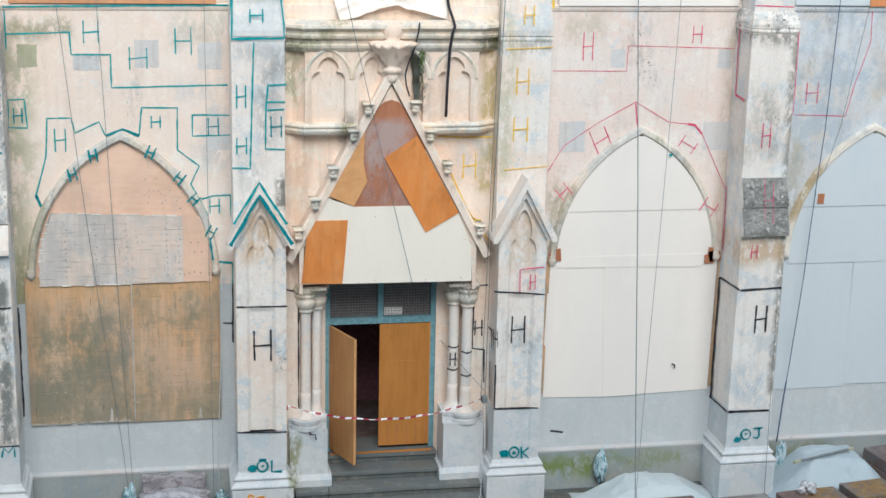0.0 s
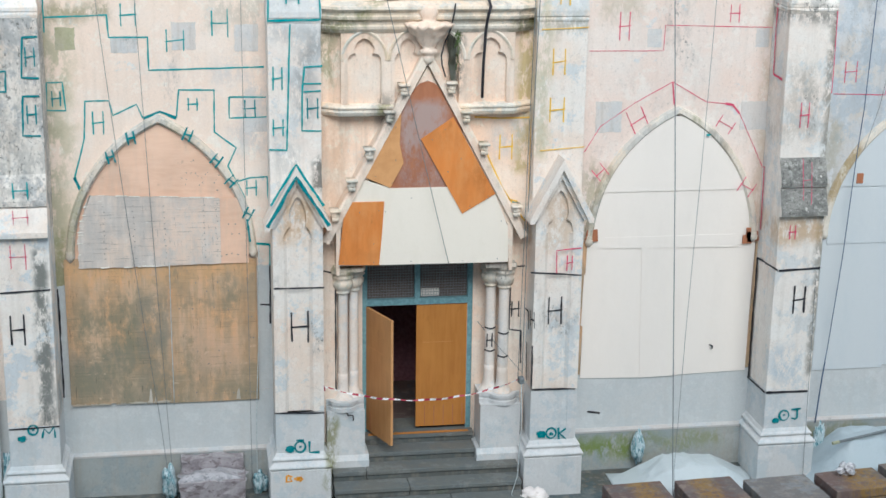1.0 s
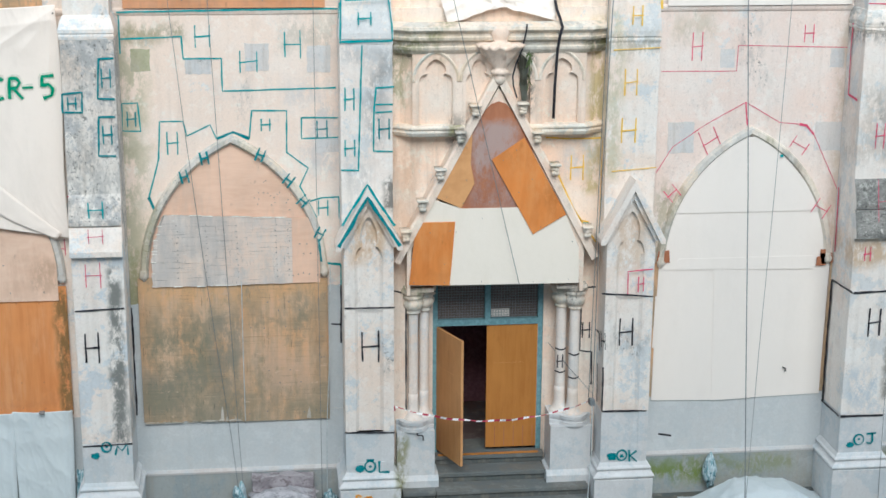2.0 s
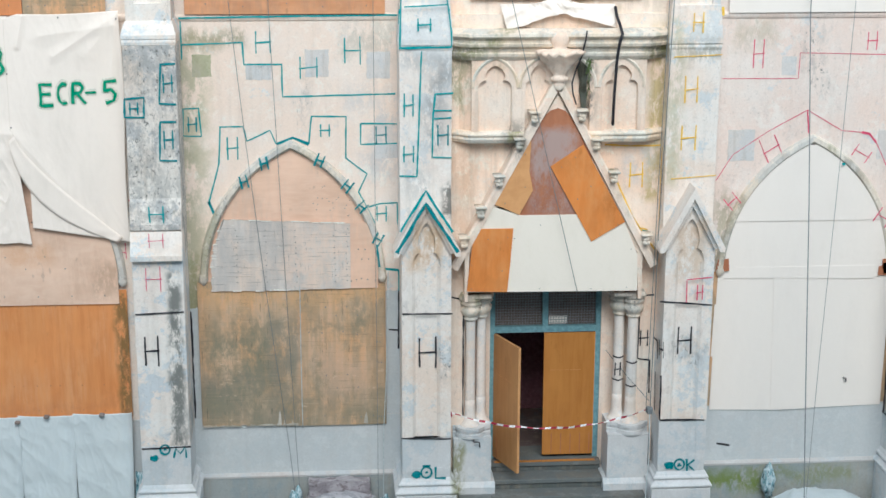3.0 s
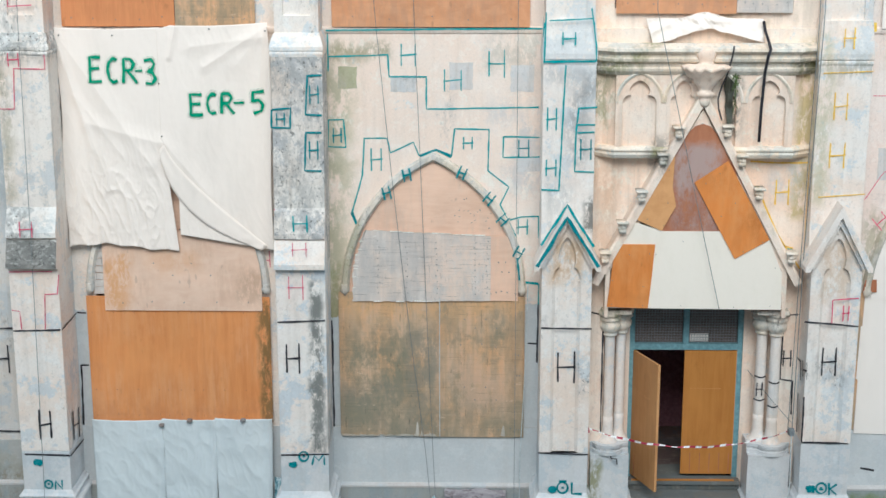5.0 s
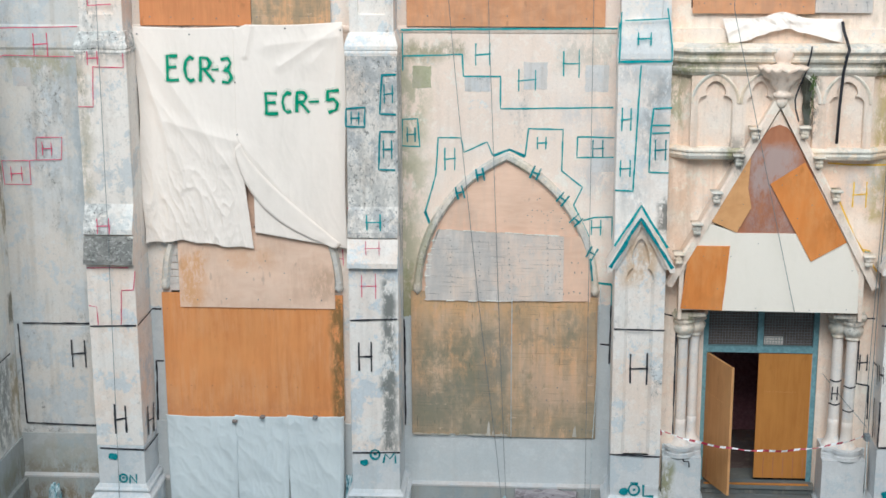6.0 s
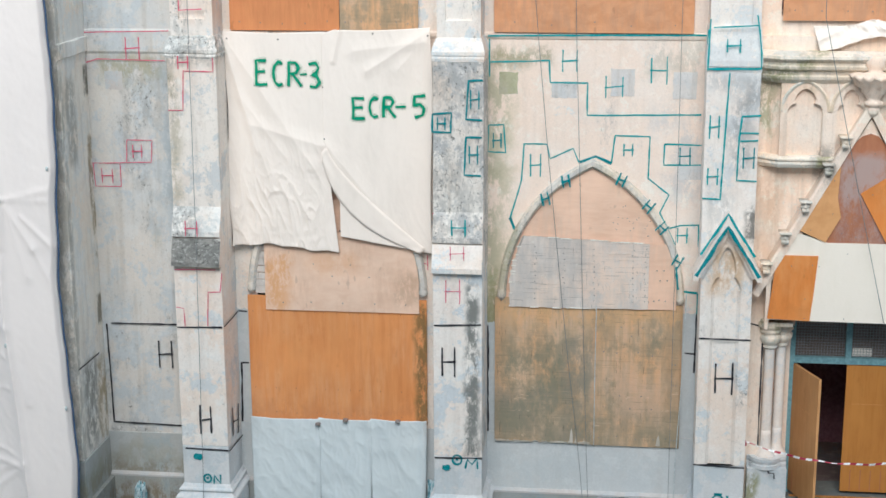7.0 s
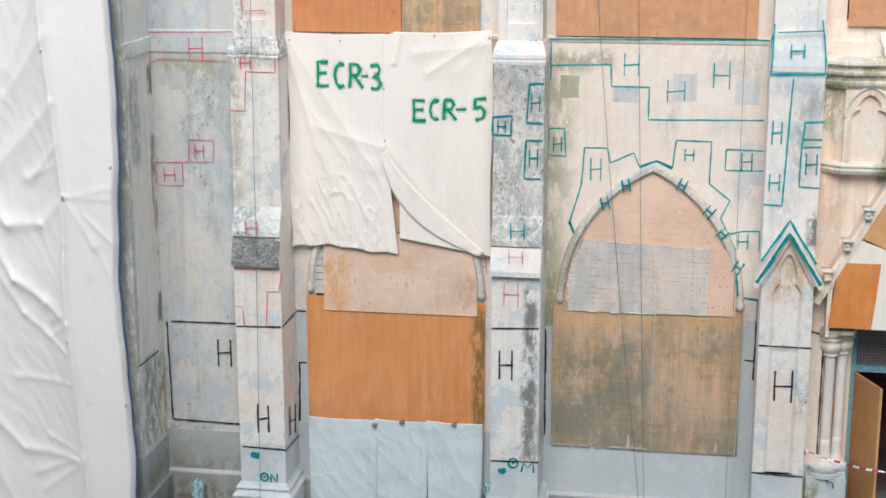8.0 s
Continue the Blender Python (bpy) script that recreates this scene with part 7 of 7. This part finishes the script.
def patch(parent, material, x0, x1, z0, z1, y):
    """A thin square of newer plaster with ragged edges."""
    pts = []
    for (xa, za), (xb, zb) in zip(((x0, z0), (x1, z0), (x1, z1), (x0, z1)), ((x1, z0), (x1, z1), (x0, z1), (x0, z0))):
        for i in range(6):
            pts.append((xa + (xb - xa) * i / 6 + random.uniform(-0.008, 0.008), za + (zb - za) * i / 6 + random.uniform(-0.008, 0.008)))
    return part("plaster_patch", slab(pts, y, 0.002), material, parent)


random.seed(31)

# grey paint carried up the wall beside the boards
for w, x0, x1, z1 in ((wall_2, 0.845, 1.09, 3.74), (wall_2, -2.2, -2.03, 3.5), (wall_1, -6.22, -6.0, 3.6)):
    pts = [(x0, 1.684)] + [(x0 + (x1 - x0) * i / 8, z1 + random.uniform(-0.02, 0.02)) for i in range(9)] + [(x1, 1.684)]
    part("painted_strip", slab(pts, -0.004, 0.0005), DADO, w, "grey paint beside the window boards")

# teal marks on the brown-boarded bay
mark(wall_2, TEAL, 0.025, -0.042, [(-2.17, 7.99), (-0.48, 8.01), (1.07, 8.02)])
mark(wall_2, TEAL, 0.023, -0.006, [(-2.14, 7.59), (-1.25, 7.62), (-1.23, 7.29), (-0.67, 7.29), (-0.67, 6.80), (1.03, 6.83)], [(-2.15, 7.97), (-2.15, 7.37)])
letter_h(wall_2, TEAL, -0.94, 7.62, 0.21, 0.33, -0.006, 0.02, 0)
letter_h(wall_2, TEAL, -0.27, 7.23, 0.25, 0.32, -0.006, 0.02, 0)
letter_h(wall_2, TEAL, 0.39, 7.5, 0.23, 0.40, -0.006, 0.02, 0)
mark(wall_2, TEAL, 0.021, -0.006, [(-2.16, 6.63), (-1.93, 6.64), (-1.90, 6.21), (-2.17, 6.22), (-2.16, 6.63)])
letter_h(wall_2, TEAL_DEEP, -2.03, 6.39, 0.12, 0.23, -0.006, 0.02, 0)
mark(wall_2, TEAL, 0.021, -0.006, [(-1.83, 5.16), (-1.65, 5.79), (-1.62, 6.35), (-1.27, 6.35), (-1.22, 6.13), (-0.87, 6.29), (-0.78, 6.08)], [(-0.29, 6.07), (-0.24, 6.50), (0.28, 6.49), (0.27, 5.85), (0.59, 5.60), (0.46, 5.32), (0.71, 4.82)], [(0.61, 5.08), (0.79, 5.13), (1.05, 5.14), (1.06, 4.79)])
mark(wall_2, TEAL_DEEP, 0.045, -0.006, [(-0.78, 6.08), (-0.53, 6.17), (-0.29, 6.07)], [(-1.83, 5.19), (-1.76, 5.02), (-1.60, 5.03)])
mark(wall_2, TEAL, 0.021, -0.006, [(0.50, 6.38), (1.07, 6.37), (1.07, 6.07), (0.50, 6.06), (0.50, 6.38)])
letter_h(wall_2, TEAL_DEEP, 0.81, 6.2, 0.15, 0.27, -0.006, 0.02, 0)
letter_h(wall_2, TEAL, -1.44, 6.02, 0.15, 0.35, -0.006, 0.02, 0)
letter_h(wall_2, TEAL, -0.04, 6.28, 0.13, 0.19, -0.006, 0.02, 0)
letter_h(wall_2, TEAL, 0.81, 4.97, 0.14, 0.24, -0.006, 0.02, 0)
letter_h(wall_2, TEAL_DEEP, -1.28, 5.52, 0.1, 0.2, -0.107, 0.026, 14)
letter_h(wall_2, TEAL_DEEP, -0.97, 5.8, 0.1, 0.2, -0.107, 0.026, 10)
letter_h(wall_2, TEAL_DEEP, -0.13, 5.83, 0.1, 0.2, -0.107, 0.026, -22)
letter_h(wall_2, TEAL_DEEP, 0.29, 5.44, 0.1, 0.2, -0.107, 0.026, -38)
letter_h(wall_2, TEAL_DEEP, 0.5, 5.1, 0.1, 0.2, -0.107, 0.026, -46)
letter_h(wall_2, TEAL_DEEP, 0.75, 4.59, 0.1, 0.2, -0.107, 0.026, -28)
mark(wall_2, TEAL_DEEP, 0.035, -0.1, [(0.73, 4.50), (0.77, 4.14)])
mark(wall_2, TEAL, 0.035, -0.006, [(0.77, 4.10), (1.07, 4.06)])
mark(wall_2, BLACK, 0.025, -0.006, [(0.91, 3.09), (1.07, 3.08)], [(0.91, 1.59), (1.06, 1.56)])
mark(wall_2, BLACK, 0.025, -0.006, [(1.07, 3.73), (1.06, 2.77)])
mark(wall_2, TEAL, 0.023, -0.006, [(1.07, 4.06), (1.07, 3.73)])
patch(wall_2, PALE_GREY, -1.21, -0.82, 7.06, 7.31, -0.004)
patch(wall_2, PALE_GREY, -0.32, 0.03, 7.1, 7.51, -0.004)
patch(wall_2, PALE_GREY, 0.6, 0.95, 7.07, 7.47, -0.004)
patch(wall_2, PALE_GREY, 0.71, 1.06, 5.84, 6.07, -0.004)
patch(wall_2, PALE_GREEN, -2.0, -1.72, 7.11, 7.44, -0.004)

# marks on the gabled buttresses
mark(pier_l, TEAL, 0.032, -0.622, [(1.06, 7.60), (1.83, 7.61)])
letter_h(pier_l, TEAL, 1.43, 7.94, 0.18, 0.19, -0.64, 0.02, 0)
mark(pier_l, TEAL, 0.021, -0.645, [(1.14, 8.20), (1.77, 8.23)], [(1.09, 8.32), (1.07, 7.58)], [(1.75, 8.38), (1.83, 7.83), (1.83, 7.61)])
mark(pier_l, TEAL, 0.023, -0.615, [(1.39, 7.55), (1.32, 5.68), (1.06, 5.69)], [(1.86, 6.93), (1.59, 6.92), (1.56, 6.55), (1.55, 5.97), (1.84, 5.96)], [(1.58, 6.67), (1.84, 6.67)], [(1.58, 6.55), (1.83, 6.56)])
mark(pier_l, TEAL, 0.032, -0.56, [(1.08, 8.16), (1.07, 7.94)], [(1.79, 8.16), (1.81, 7.94)])
letter_h(pier_l, TEAL, 1.2, 6.75, 0.13, 0.34, -0.615, 0.02, 0)
letter_h(pier_l, TEAL, 1.2, 6.02, 0.14, 0.25, -0.615, 0.02, 0)
letter_h(pier_l, TEAL_DEEP, 1.71, 6.3, 0.15, 0.31, -0.615, 0.02, 0)
mark(pier_l, TEAL, 0.035, -1.006, [(1.05, 4.93), (1.43, 5.54), (1.83, 4.91)])
mark(pier_l, TEAL_DEEP, 0.05, -1.008, [(1.00, 4.60), (1.43, 5.35), (1.91, 4.60)])
mark(pier_l, BLACK, 0.026, -0.872, [(1.08, 3.61), (1.84, 3.60)], [(1.06, 1.60), (1.83, 1.57)])
letter_h(pier_l, BLACK, 1.47, 2.98, 0.25, 0.49, -0.815, 0.024, 0)
smudge(pier_l, TEAL_DEEP, 1.29, 0.99, 0.14, 0.12, -0.872)
ring(pier_l, TEAL_DEEP, 1.45, 1.02, 0.080, -0.872, 0.03)
mark(pier_l, TEAL_DEEP, 0.035, -0.872, [(1.39, 1.14), (1.51, 1.13)], [(1.59, 1.11), (1.59, 0.92), (1.75, 0.92)])
mark(pier_l, ORANGE, 0.03, -0.96, [(1.23, 0.59), (1.22, 0.48), (1.31, 0.49), (1.27, 0.54), (1.31, 0.56), (1.24, 0.59)], [(1.34, 0.53), (1.37, 0.53)], [(1.40, 0.56), (1.39, 0.49)], [(1.44, 0.56), (1.42, 0.52), (1.44, 0.48), (1.47, 0.51), (1.44, 0.56)])
mark(pier_k, YELLOW, 0.014, -0.615, [(5.15, 7.44), (5.88, 7.47)], [(5.18, 5.59), (5.87, 5.64)])
letter_h(pier_k, YELLOW, 5.49, 7.96, 0.14, 0.29, -0.64, 0.02, 0)
letter_h(pier_k, YELLOW, 5.43, 6.95, 0.18, 0.40, -0.615, 0.02, 0)
letter_h(pier_k, YELLOW, 5.42, 6.22, 0.21, 0.38, -0.615, 0.02, 0)
mark(pier_k, YELLOW, 0.05, -0.56, [(5.86, 8.17), (5.87, 8.04)])
mark(pier_k, RED, 0.016, -0.872, [(5.44, 3.71), (5.43, 4.07), (5.82, 4.10)])
letter_h(pier_k, RED, 5.64, 3.86, 0.08, 0.24, -0.872, 0.019, 0)
mark(pier_k, BLACK, 0.026, -0.872, [(5.03, 3.73), (5.84, 3.66)], [(5.10, 1.80), (5.81, 1.78)], [(5.09, 2.53), (5.10, 1.80)])
letter_h(pier_k, BLACK, 5.45, 3.08, 0.20, 0.45, -0.815, 0.024, 0)
smudge(pier_k, TEAL_DEEP, 5.28, 1.03, 0.15, 0.13, -0.872)
ring(pier_k, TEAL_DEEP, 5.44, 1.04, 0.080, -0.872, 0.03)
mark(pier_k, TEAL_DEEP, 0.032, -0.872, [(5.41, 1.02), (5.48, 1.02)], [(5.56, 1.13), (5.57, 0.93)], [(5.68, 1.11), (5.58, 1.03), (5.69, 0.93)])
mark_side(pier_k, YELLOW, 0.03, 5.085, [(-0.38, 6.04), (-0.36, 5.3), (-0.37, 4.4)])
mark_side(pier_k, BLACK, 0.03, 5.085, [(-0.32, 2.98), (-0.60, 3.01)])
mark_side(pier_k, BLACK, 0.06, 5.085, [(-0.60, 3.01), (-0.65, 2.73)], [(-0.54, 2.48), (-0.60, 1.86)])
mark_side(pier_k, BLACK, 0.05, 5.085, [(-0.73, 3.07), (-0.78, 2.83)], [(-1.01, 3.13), (-1.06, 2.88)])
mark_side(pier_k, BLACK, 0.03, 5.085, [(-0.76, 2.93), (-1.03, 3.00)])

# yellow and black marks on the porch bay
mark(wall_3, YELLOW, 0.022, -0.328, [(4.2, 6.075), (4.6, 6.05), (5.06, 6.055)], [(4.41, 5.50), (4.66, 4.95), (4.76, 4.77), (4.91, 4.73)], [(4.66, 4.95), (5.03, 4.41)])
letter_h(wall_3, YELLOW, 4.7, 5.6, 0.19, 0.39, -0.328, 0.02, 0)
smudge(wall_3, TEAL, 4.85, 4.66, 0.16, 0.14, -0.328)
mark(wall_3, BLACK, 0.025, -0.328, [(4.82, 3.57), (4.88, 3.67), (5.05, 3.68)], [(4.83, 3.57), (4.83, 2.63), (5.02, 2.60)], [(5.02, 2.60), (5.03, 2.05)])
letter_h(wall_3, BLACK, 4.92, 2.97, 0.11, 0.26, -0.328, 0.02, 0)
letter_h(wall_3, BLACK, 4.53, 2.44, 0.08, 0.22, -0.26, 0.02, 0)
band(4.55, -0.16, 2.63, 0.09)
band(4.55, -0.16, 2.25, 0.09)
band(4.74, -0.3, 2.58, 0.09)
band(4.74, -0.3, 2.19, 0.09)
mark(wall_3, BLACK, 0.025, -0.328, [(1.87, 3.70), (2.02, 3.66), (2.07, 3.52)], [(2.06, 3.52), (2.06, 1.73)])

# red marks on the white-boarded bays
letter_h(wall_4, RED, 6.6, 7.4, 0.15, 0.44, -0.006, 0.014, 0)
letter_h(wall_4, RED, 8.37, 7.59, 0.14, 0.28, -0.006, 0.014, 0)
mark(wall_4, RED, 0.010, -0.006, [(6.05, 7.02), (7.24, 7.01), (7.25, 7.41), (9.07, 7.36)])
mark(wall_4, RED, 0.011, -0.006, [(6.03, 5.42), (6.28, 5.83), (6.83, 6.20), (7.42, 6.52), (7.99, 6.19), (8.41, 6.15), (8.56, 5.98), (8.94, 5.23), (9.03, 5.03), (9.05, 4.07)], [(7.42, 6.52), (7.47, 6.15)])
mark(wall_4, RED, 0.022, -0.007, [(7.42, 6.52), (7.46, 6.16)])
mark(wall_4, RED, 0.033, -0.007, [(8.31, 6.16), (8.43, 6.14), (8.55, 6.00)])
letter_h(wall_4, RED, 6.89, 5.9, 0.25, 0.41, -0.006, 0.014, 25)
letter_h(wall_4, RED, 6.28, 5.11, 0.17, 0.24, -0.107, 0.014, 40)
letter_h(wall_4, RED, 8.33, 5.82, 0.25, 0.21, -0.006, 0.014, -32)
letter_h(wall_4, RED, 8.72, 4.81, 0.22, 0.26, -0.107, 0.014, -32)
patch(wall_4, PALE_GREY, 6.97, 7.2, 7.07, 7.35, -0.004)
patch(wall_4, PALE_GREY, 8.74, 8.96, 7.05, 7.35, -0.004)
patch(wall_4, PALE_GREY, 6.19, 6.61, 5.73, 6.22, -0.004)
patch(wall_4, PALE_GREY, 8.57, 9.01, 5.73, 6.19, -0.004)
smudge(wall_4, PALE_GREY, 7.52, 7.7, 0.06, 0.05, -0.006)
smudge(wall_4, PALE_GREY, 7.56, 7.65, 0.07, 0.04, -0.006)
smudge(wall_4, TEAL, 8.02, 5.68, 0.07, 0.04, -0.107)
mark(wall_4, BLACK, 0.035, -0.025, [(6.25, 1.03), (6.47, 0.99)])
letter_h(pier_j, RED, 9.35, 6.09, 0.13, 0.40, -0.72, 0.014, 0)
mark(pier_j, RED, 0.016, -0.586, [(9.06, 8.1), (9.7, 8.08)])
mark(pier_j, RED, 0.010, -0.978, [(9.27, 5.46), (9.33, 4.79)], [(9.42, 5.40), (9.47, 4.72)], [(9.30, 5.11), (9.44, 5.12)])
letter_h(pier_j, RED, 9.24, 4.25, 0.09, 0.23, -0.865, 0.014, 0)
mark(pier_j, RED, 0.012, -0.72, [(9.75, 7.74), (9.76, 6.82), (9.76, 6.43)])
mark(pier_j, BLACK, 0.034, -0.865, [(9.06, 3.62), (9.75, 3.64)], [(9.00, 1.56), (9.71, 1.55)])
letter_h(pier_j, BLACK, 9.44, 3.12, 0.18, 0.46, -0.865, 0.028, 0)
smudge(pier_j, TEAL_DEEP, 9.2, 1.06, 0.13, 0.09, -0.865)
ring(pier_j, TEAL_DEEP, 9.34, 1.15, 0.080, -0.865, 0.028)
mark(pier_j, TEAL_DEEP, 0.03, -0.865, [(9.46, 1.24), (9.62, 1.25)], [(9.56, 1.25), (9.57, 1.11), (9.54, 1.07), (9.47, 1.09)])
mark_side(pier_j, BLACK, 0.035, 9.0, [(-0.10, 3.62), (-1.00, 3.66)], [(-0.02, 1.52), (-0.84, 1.55)])
mark_side(pier_j, BLACK, 0.07, 9.0, [(-0.1, 3.62), (-0.08, 2.5), (-0.08, 1.52)])
mark_side(pier_j, RED, 0.039, 9.0, [(-0.20, 7.85), (-0.18, 7.38), (-0.21, 6.66), (-0.59, 6.63)])
mark_side(pier_j, RED, 0.039, 9.0, [(-0.1, 5.15), (-0.12, 4.8), (-0.14, 4.1)])
letter_h(wall_5, RED, 10.37, 6.64, 0.19, 0.34, -0.006, 0.014, 0)
mark(wall_5, RED, 0.012, -0.006, [(10.10, 6.29), (10.98, 6.26), (11.10, 6.82), (11.18, 7.04), (11.30, 7.47), (11.28, 7.96)])

# marks on the stepped buttresses
mark(pier_m, TEAL_DEEP, 0.028, -0.715, [(-2.93, 6.90), (-2.65, 6.92), (-2.66, 6.63), (-2.94, 6.63), (-2.93, 6.90)], [(-2.18, 7.41), (-2.39, 7.40), (-2.43, 6.83), (-2.19, 6.82)], [(-2.20, 6.56), (-2.43, 6.56), (-2.46, 5.99), (-2.21, 5.98)])
letter_h(pier_m, TEAL_DEEP, -2.8, 6.76, 0.11, 0.19, -0.715, 0.02, 0)
letter_h(pier_m, TEAL_DEEP, -2.3, 7.12, 0.12, 0.28, -0.715, 0.02, 0)
letter_h(pier_m, TEAL_DEEP, -2.32, 6.3, 0.12, 0.28, -0.715, 0.02, 0)
mark(pier_m, RED, 0.014, -0.705, [(-2.94, 5.39), (-2.19, 5.39)])
letter_h(pier_m, TEAL, -2.53, 5.22, 0.20, 0.25, -0.88, 0.02, 0)
letter_h(pier_m, RED, -2.54, 4.84, 0.20, 0.22, -0.975, 0.010, 0)
letter_h(pier_m, RED, -2.62, 4.23, 0.21, 0.37, -0.865, 0.010, 0)
mark(pier_m, BLACK, 0.025, -0.865, [(-2.91, 3.68), (-2.19, 3.71)], [(-2.91, 1.53), (-2.17, 1.55)])
letter_h(pier_m, BLACK, -2.69, 3.11, 0.19, 0.47, -0.865, 0.024, 0)
smudge(pier_m, TEAL_DEEP, -2.73, 1.37, 0.14, 0.10, -0.865)
ring(pier_m, TEAL_DEEP, -2.56, 1.51, 0.070, -0.865, 0.028)
mark(pier_m, TEAL_DEEP, 0.03, -0.865, [(-2.43, 1.37), (-2.40, 1.52), (-2.33, 1.44), (-2.25, 1.55), (-2.24, 1.37)])
mark(wall_2, BLACK, 0.04, -0.008, [(-2.17, 3.45), (-2.17, 1.52)])
mark(pier_n, RED, 0.012, -0.715, [(-6.24, 7.70), (-6.24, 7.49), (-6.70, 7.50), (-6.73, 6.90), (-6.96, 6.90)])
letter_h(pier_n, RED, -6.7, 7.63, 0.15, 0.20, -0.715, 0.014, 0)
mark(pier_n, RED, 0.015, -0.705, [(-6.95, 5.31), (-6.23, 5.34)])
letter_h(pier_n, RED, -6.64, 5.11, 0.18, 0.24, -0.88, 0.015, 0)
mark(pier_n, RED, 0.012, -0.59, [(-6.76, 8.56), (-6.76, 8.39), (-6.41, 8.41)])
mark(pier_n, RED, 0.012, -0.865, [(-6.94, 4.45), (-6.29, 4.46)], [(-6.45, 3.55), (-6.42, 4.10), (-6.23, 4.11), (-6.19, 4.41)], [(-6.94, 3.85), (-6.82, 3.83), (-6.81, 3.54)])
mark(pier_n, BLACK, 0.025, -0.865, [(-6.94, 3.52), (-6.22, 3.54)], [(-6.90, 1.52), (-6.20, 1.50)])
letter_h(pier_n, BLACK, -6.55, 2.0, 0.17, 0.47, -0.865, 0.028, 0)
smudge(pier_n, TEAL_DEEP, -6.7, 1.38, 0.16, 0.11, -0.865)
ring(pier_n, TEAL_DEEP, -6.56, 1.02, 0.060, -0.865, 0.024)
mark(pier_n, TEAL_DEEP, 0.026, -0.865, [(-6.46, 0.93), (-6.45, 1.07), (-6.35, 0.94), (-6.35, 1.09)])
mark_side(pier_n, BLACK, 0.026, -6.2, [(-0.87, 3.55), (0.02, 3.55)], [(-0.86, 1.49), (0.11, 1.44)])
mark_side(pier_n, BLACK, 0.026, -6.2, [(-0.56, 1.87), (-0.25, 1.81)])
mark_side(pier_n, BLACK, 0.06, -6.2, [(-0.57, 2.12), (-0.58, 1.65)], [(-0.22, 2.06), (-0.27, 1.58)])
mark(wall_1, BLACK, 0.03, -0.008, [(-6.16, 2.69), (-6.19, 1.51)], [(-6.16, 2.69), (-6.04, 2.69)])
mark(wall_1, BLACK, 0.026, -0.006, [(-6.18, 3.56), (-6.04, 3.55)], [(-6.17, 2.69), (-6.06, 2.69)], [(-6.17, 1.49), (-6.04, 1.49)])
mark(wall_1, RED, 0.012, -0.006, [(-3.22, 4.58), (-3.15, 4.25)], [(-3.12, 4.57), (-3.11, 4.31)], [(-3.20, 4.43), (-3.11, 4.41)])
mark(wall_0, RED, 0.012, -0.028, [(-8.50, 7.97), (-8.46, 7.53)], [(-8.50, 7.99), (-7.11, 8.02)], [(-8.46, 7.52), (-8.27, 7.58), (-7.19, 7.56)], [(-8.44, 5.93), (-8.00, 5.94), (-8.00, 5.56), (-8.42, 5.56), (-8.44, 5.93)], [(-8.00, 5.94), (-7.89, 5.95), (-7.87, 6.31), (-7.46, 6.31), (-7.49, 5.96), (-7.89, 5.95)])
letter_h(wall_0, RED, -7.7, 7.75, 0.21, 0.34, -0.028, 0.015, 0)
letter_h(wall_0, RED, -8.22, 5.73, 0.17, 0.23, -0.028, 0.014, 0)
letter_h(wall_0, RED, -7.71, 6.13, 0.14, 0.21, -0.028, 0.014, 0)
mark(wall_0, BLACK, 0.025, -0.028, [(-8.38, 3.28), (-8.35, 1.59)], [(-8.30, 3.29), (-7.21, 3.30)], [(-8.35, 1.59), (-7.17, 1.57)])
letter_h(wall_0, BLACK, -7.42, 2.79, 0.21, 0.46, -0.028, 0.024, 0)
patch(wall_0, LEDGE, -8.18, -7.89, 7.1, 7.39, -0.003)
mark_side(transept, BLACK, 0.025, -8.445, [(-1.23, 2.89), (-0.32, 2.87)])
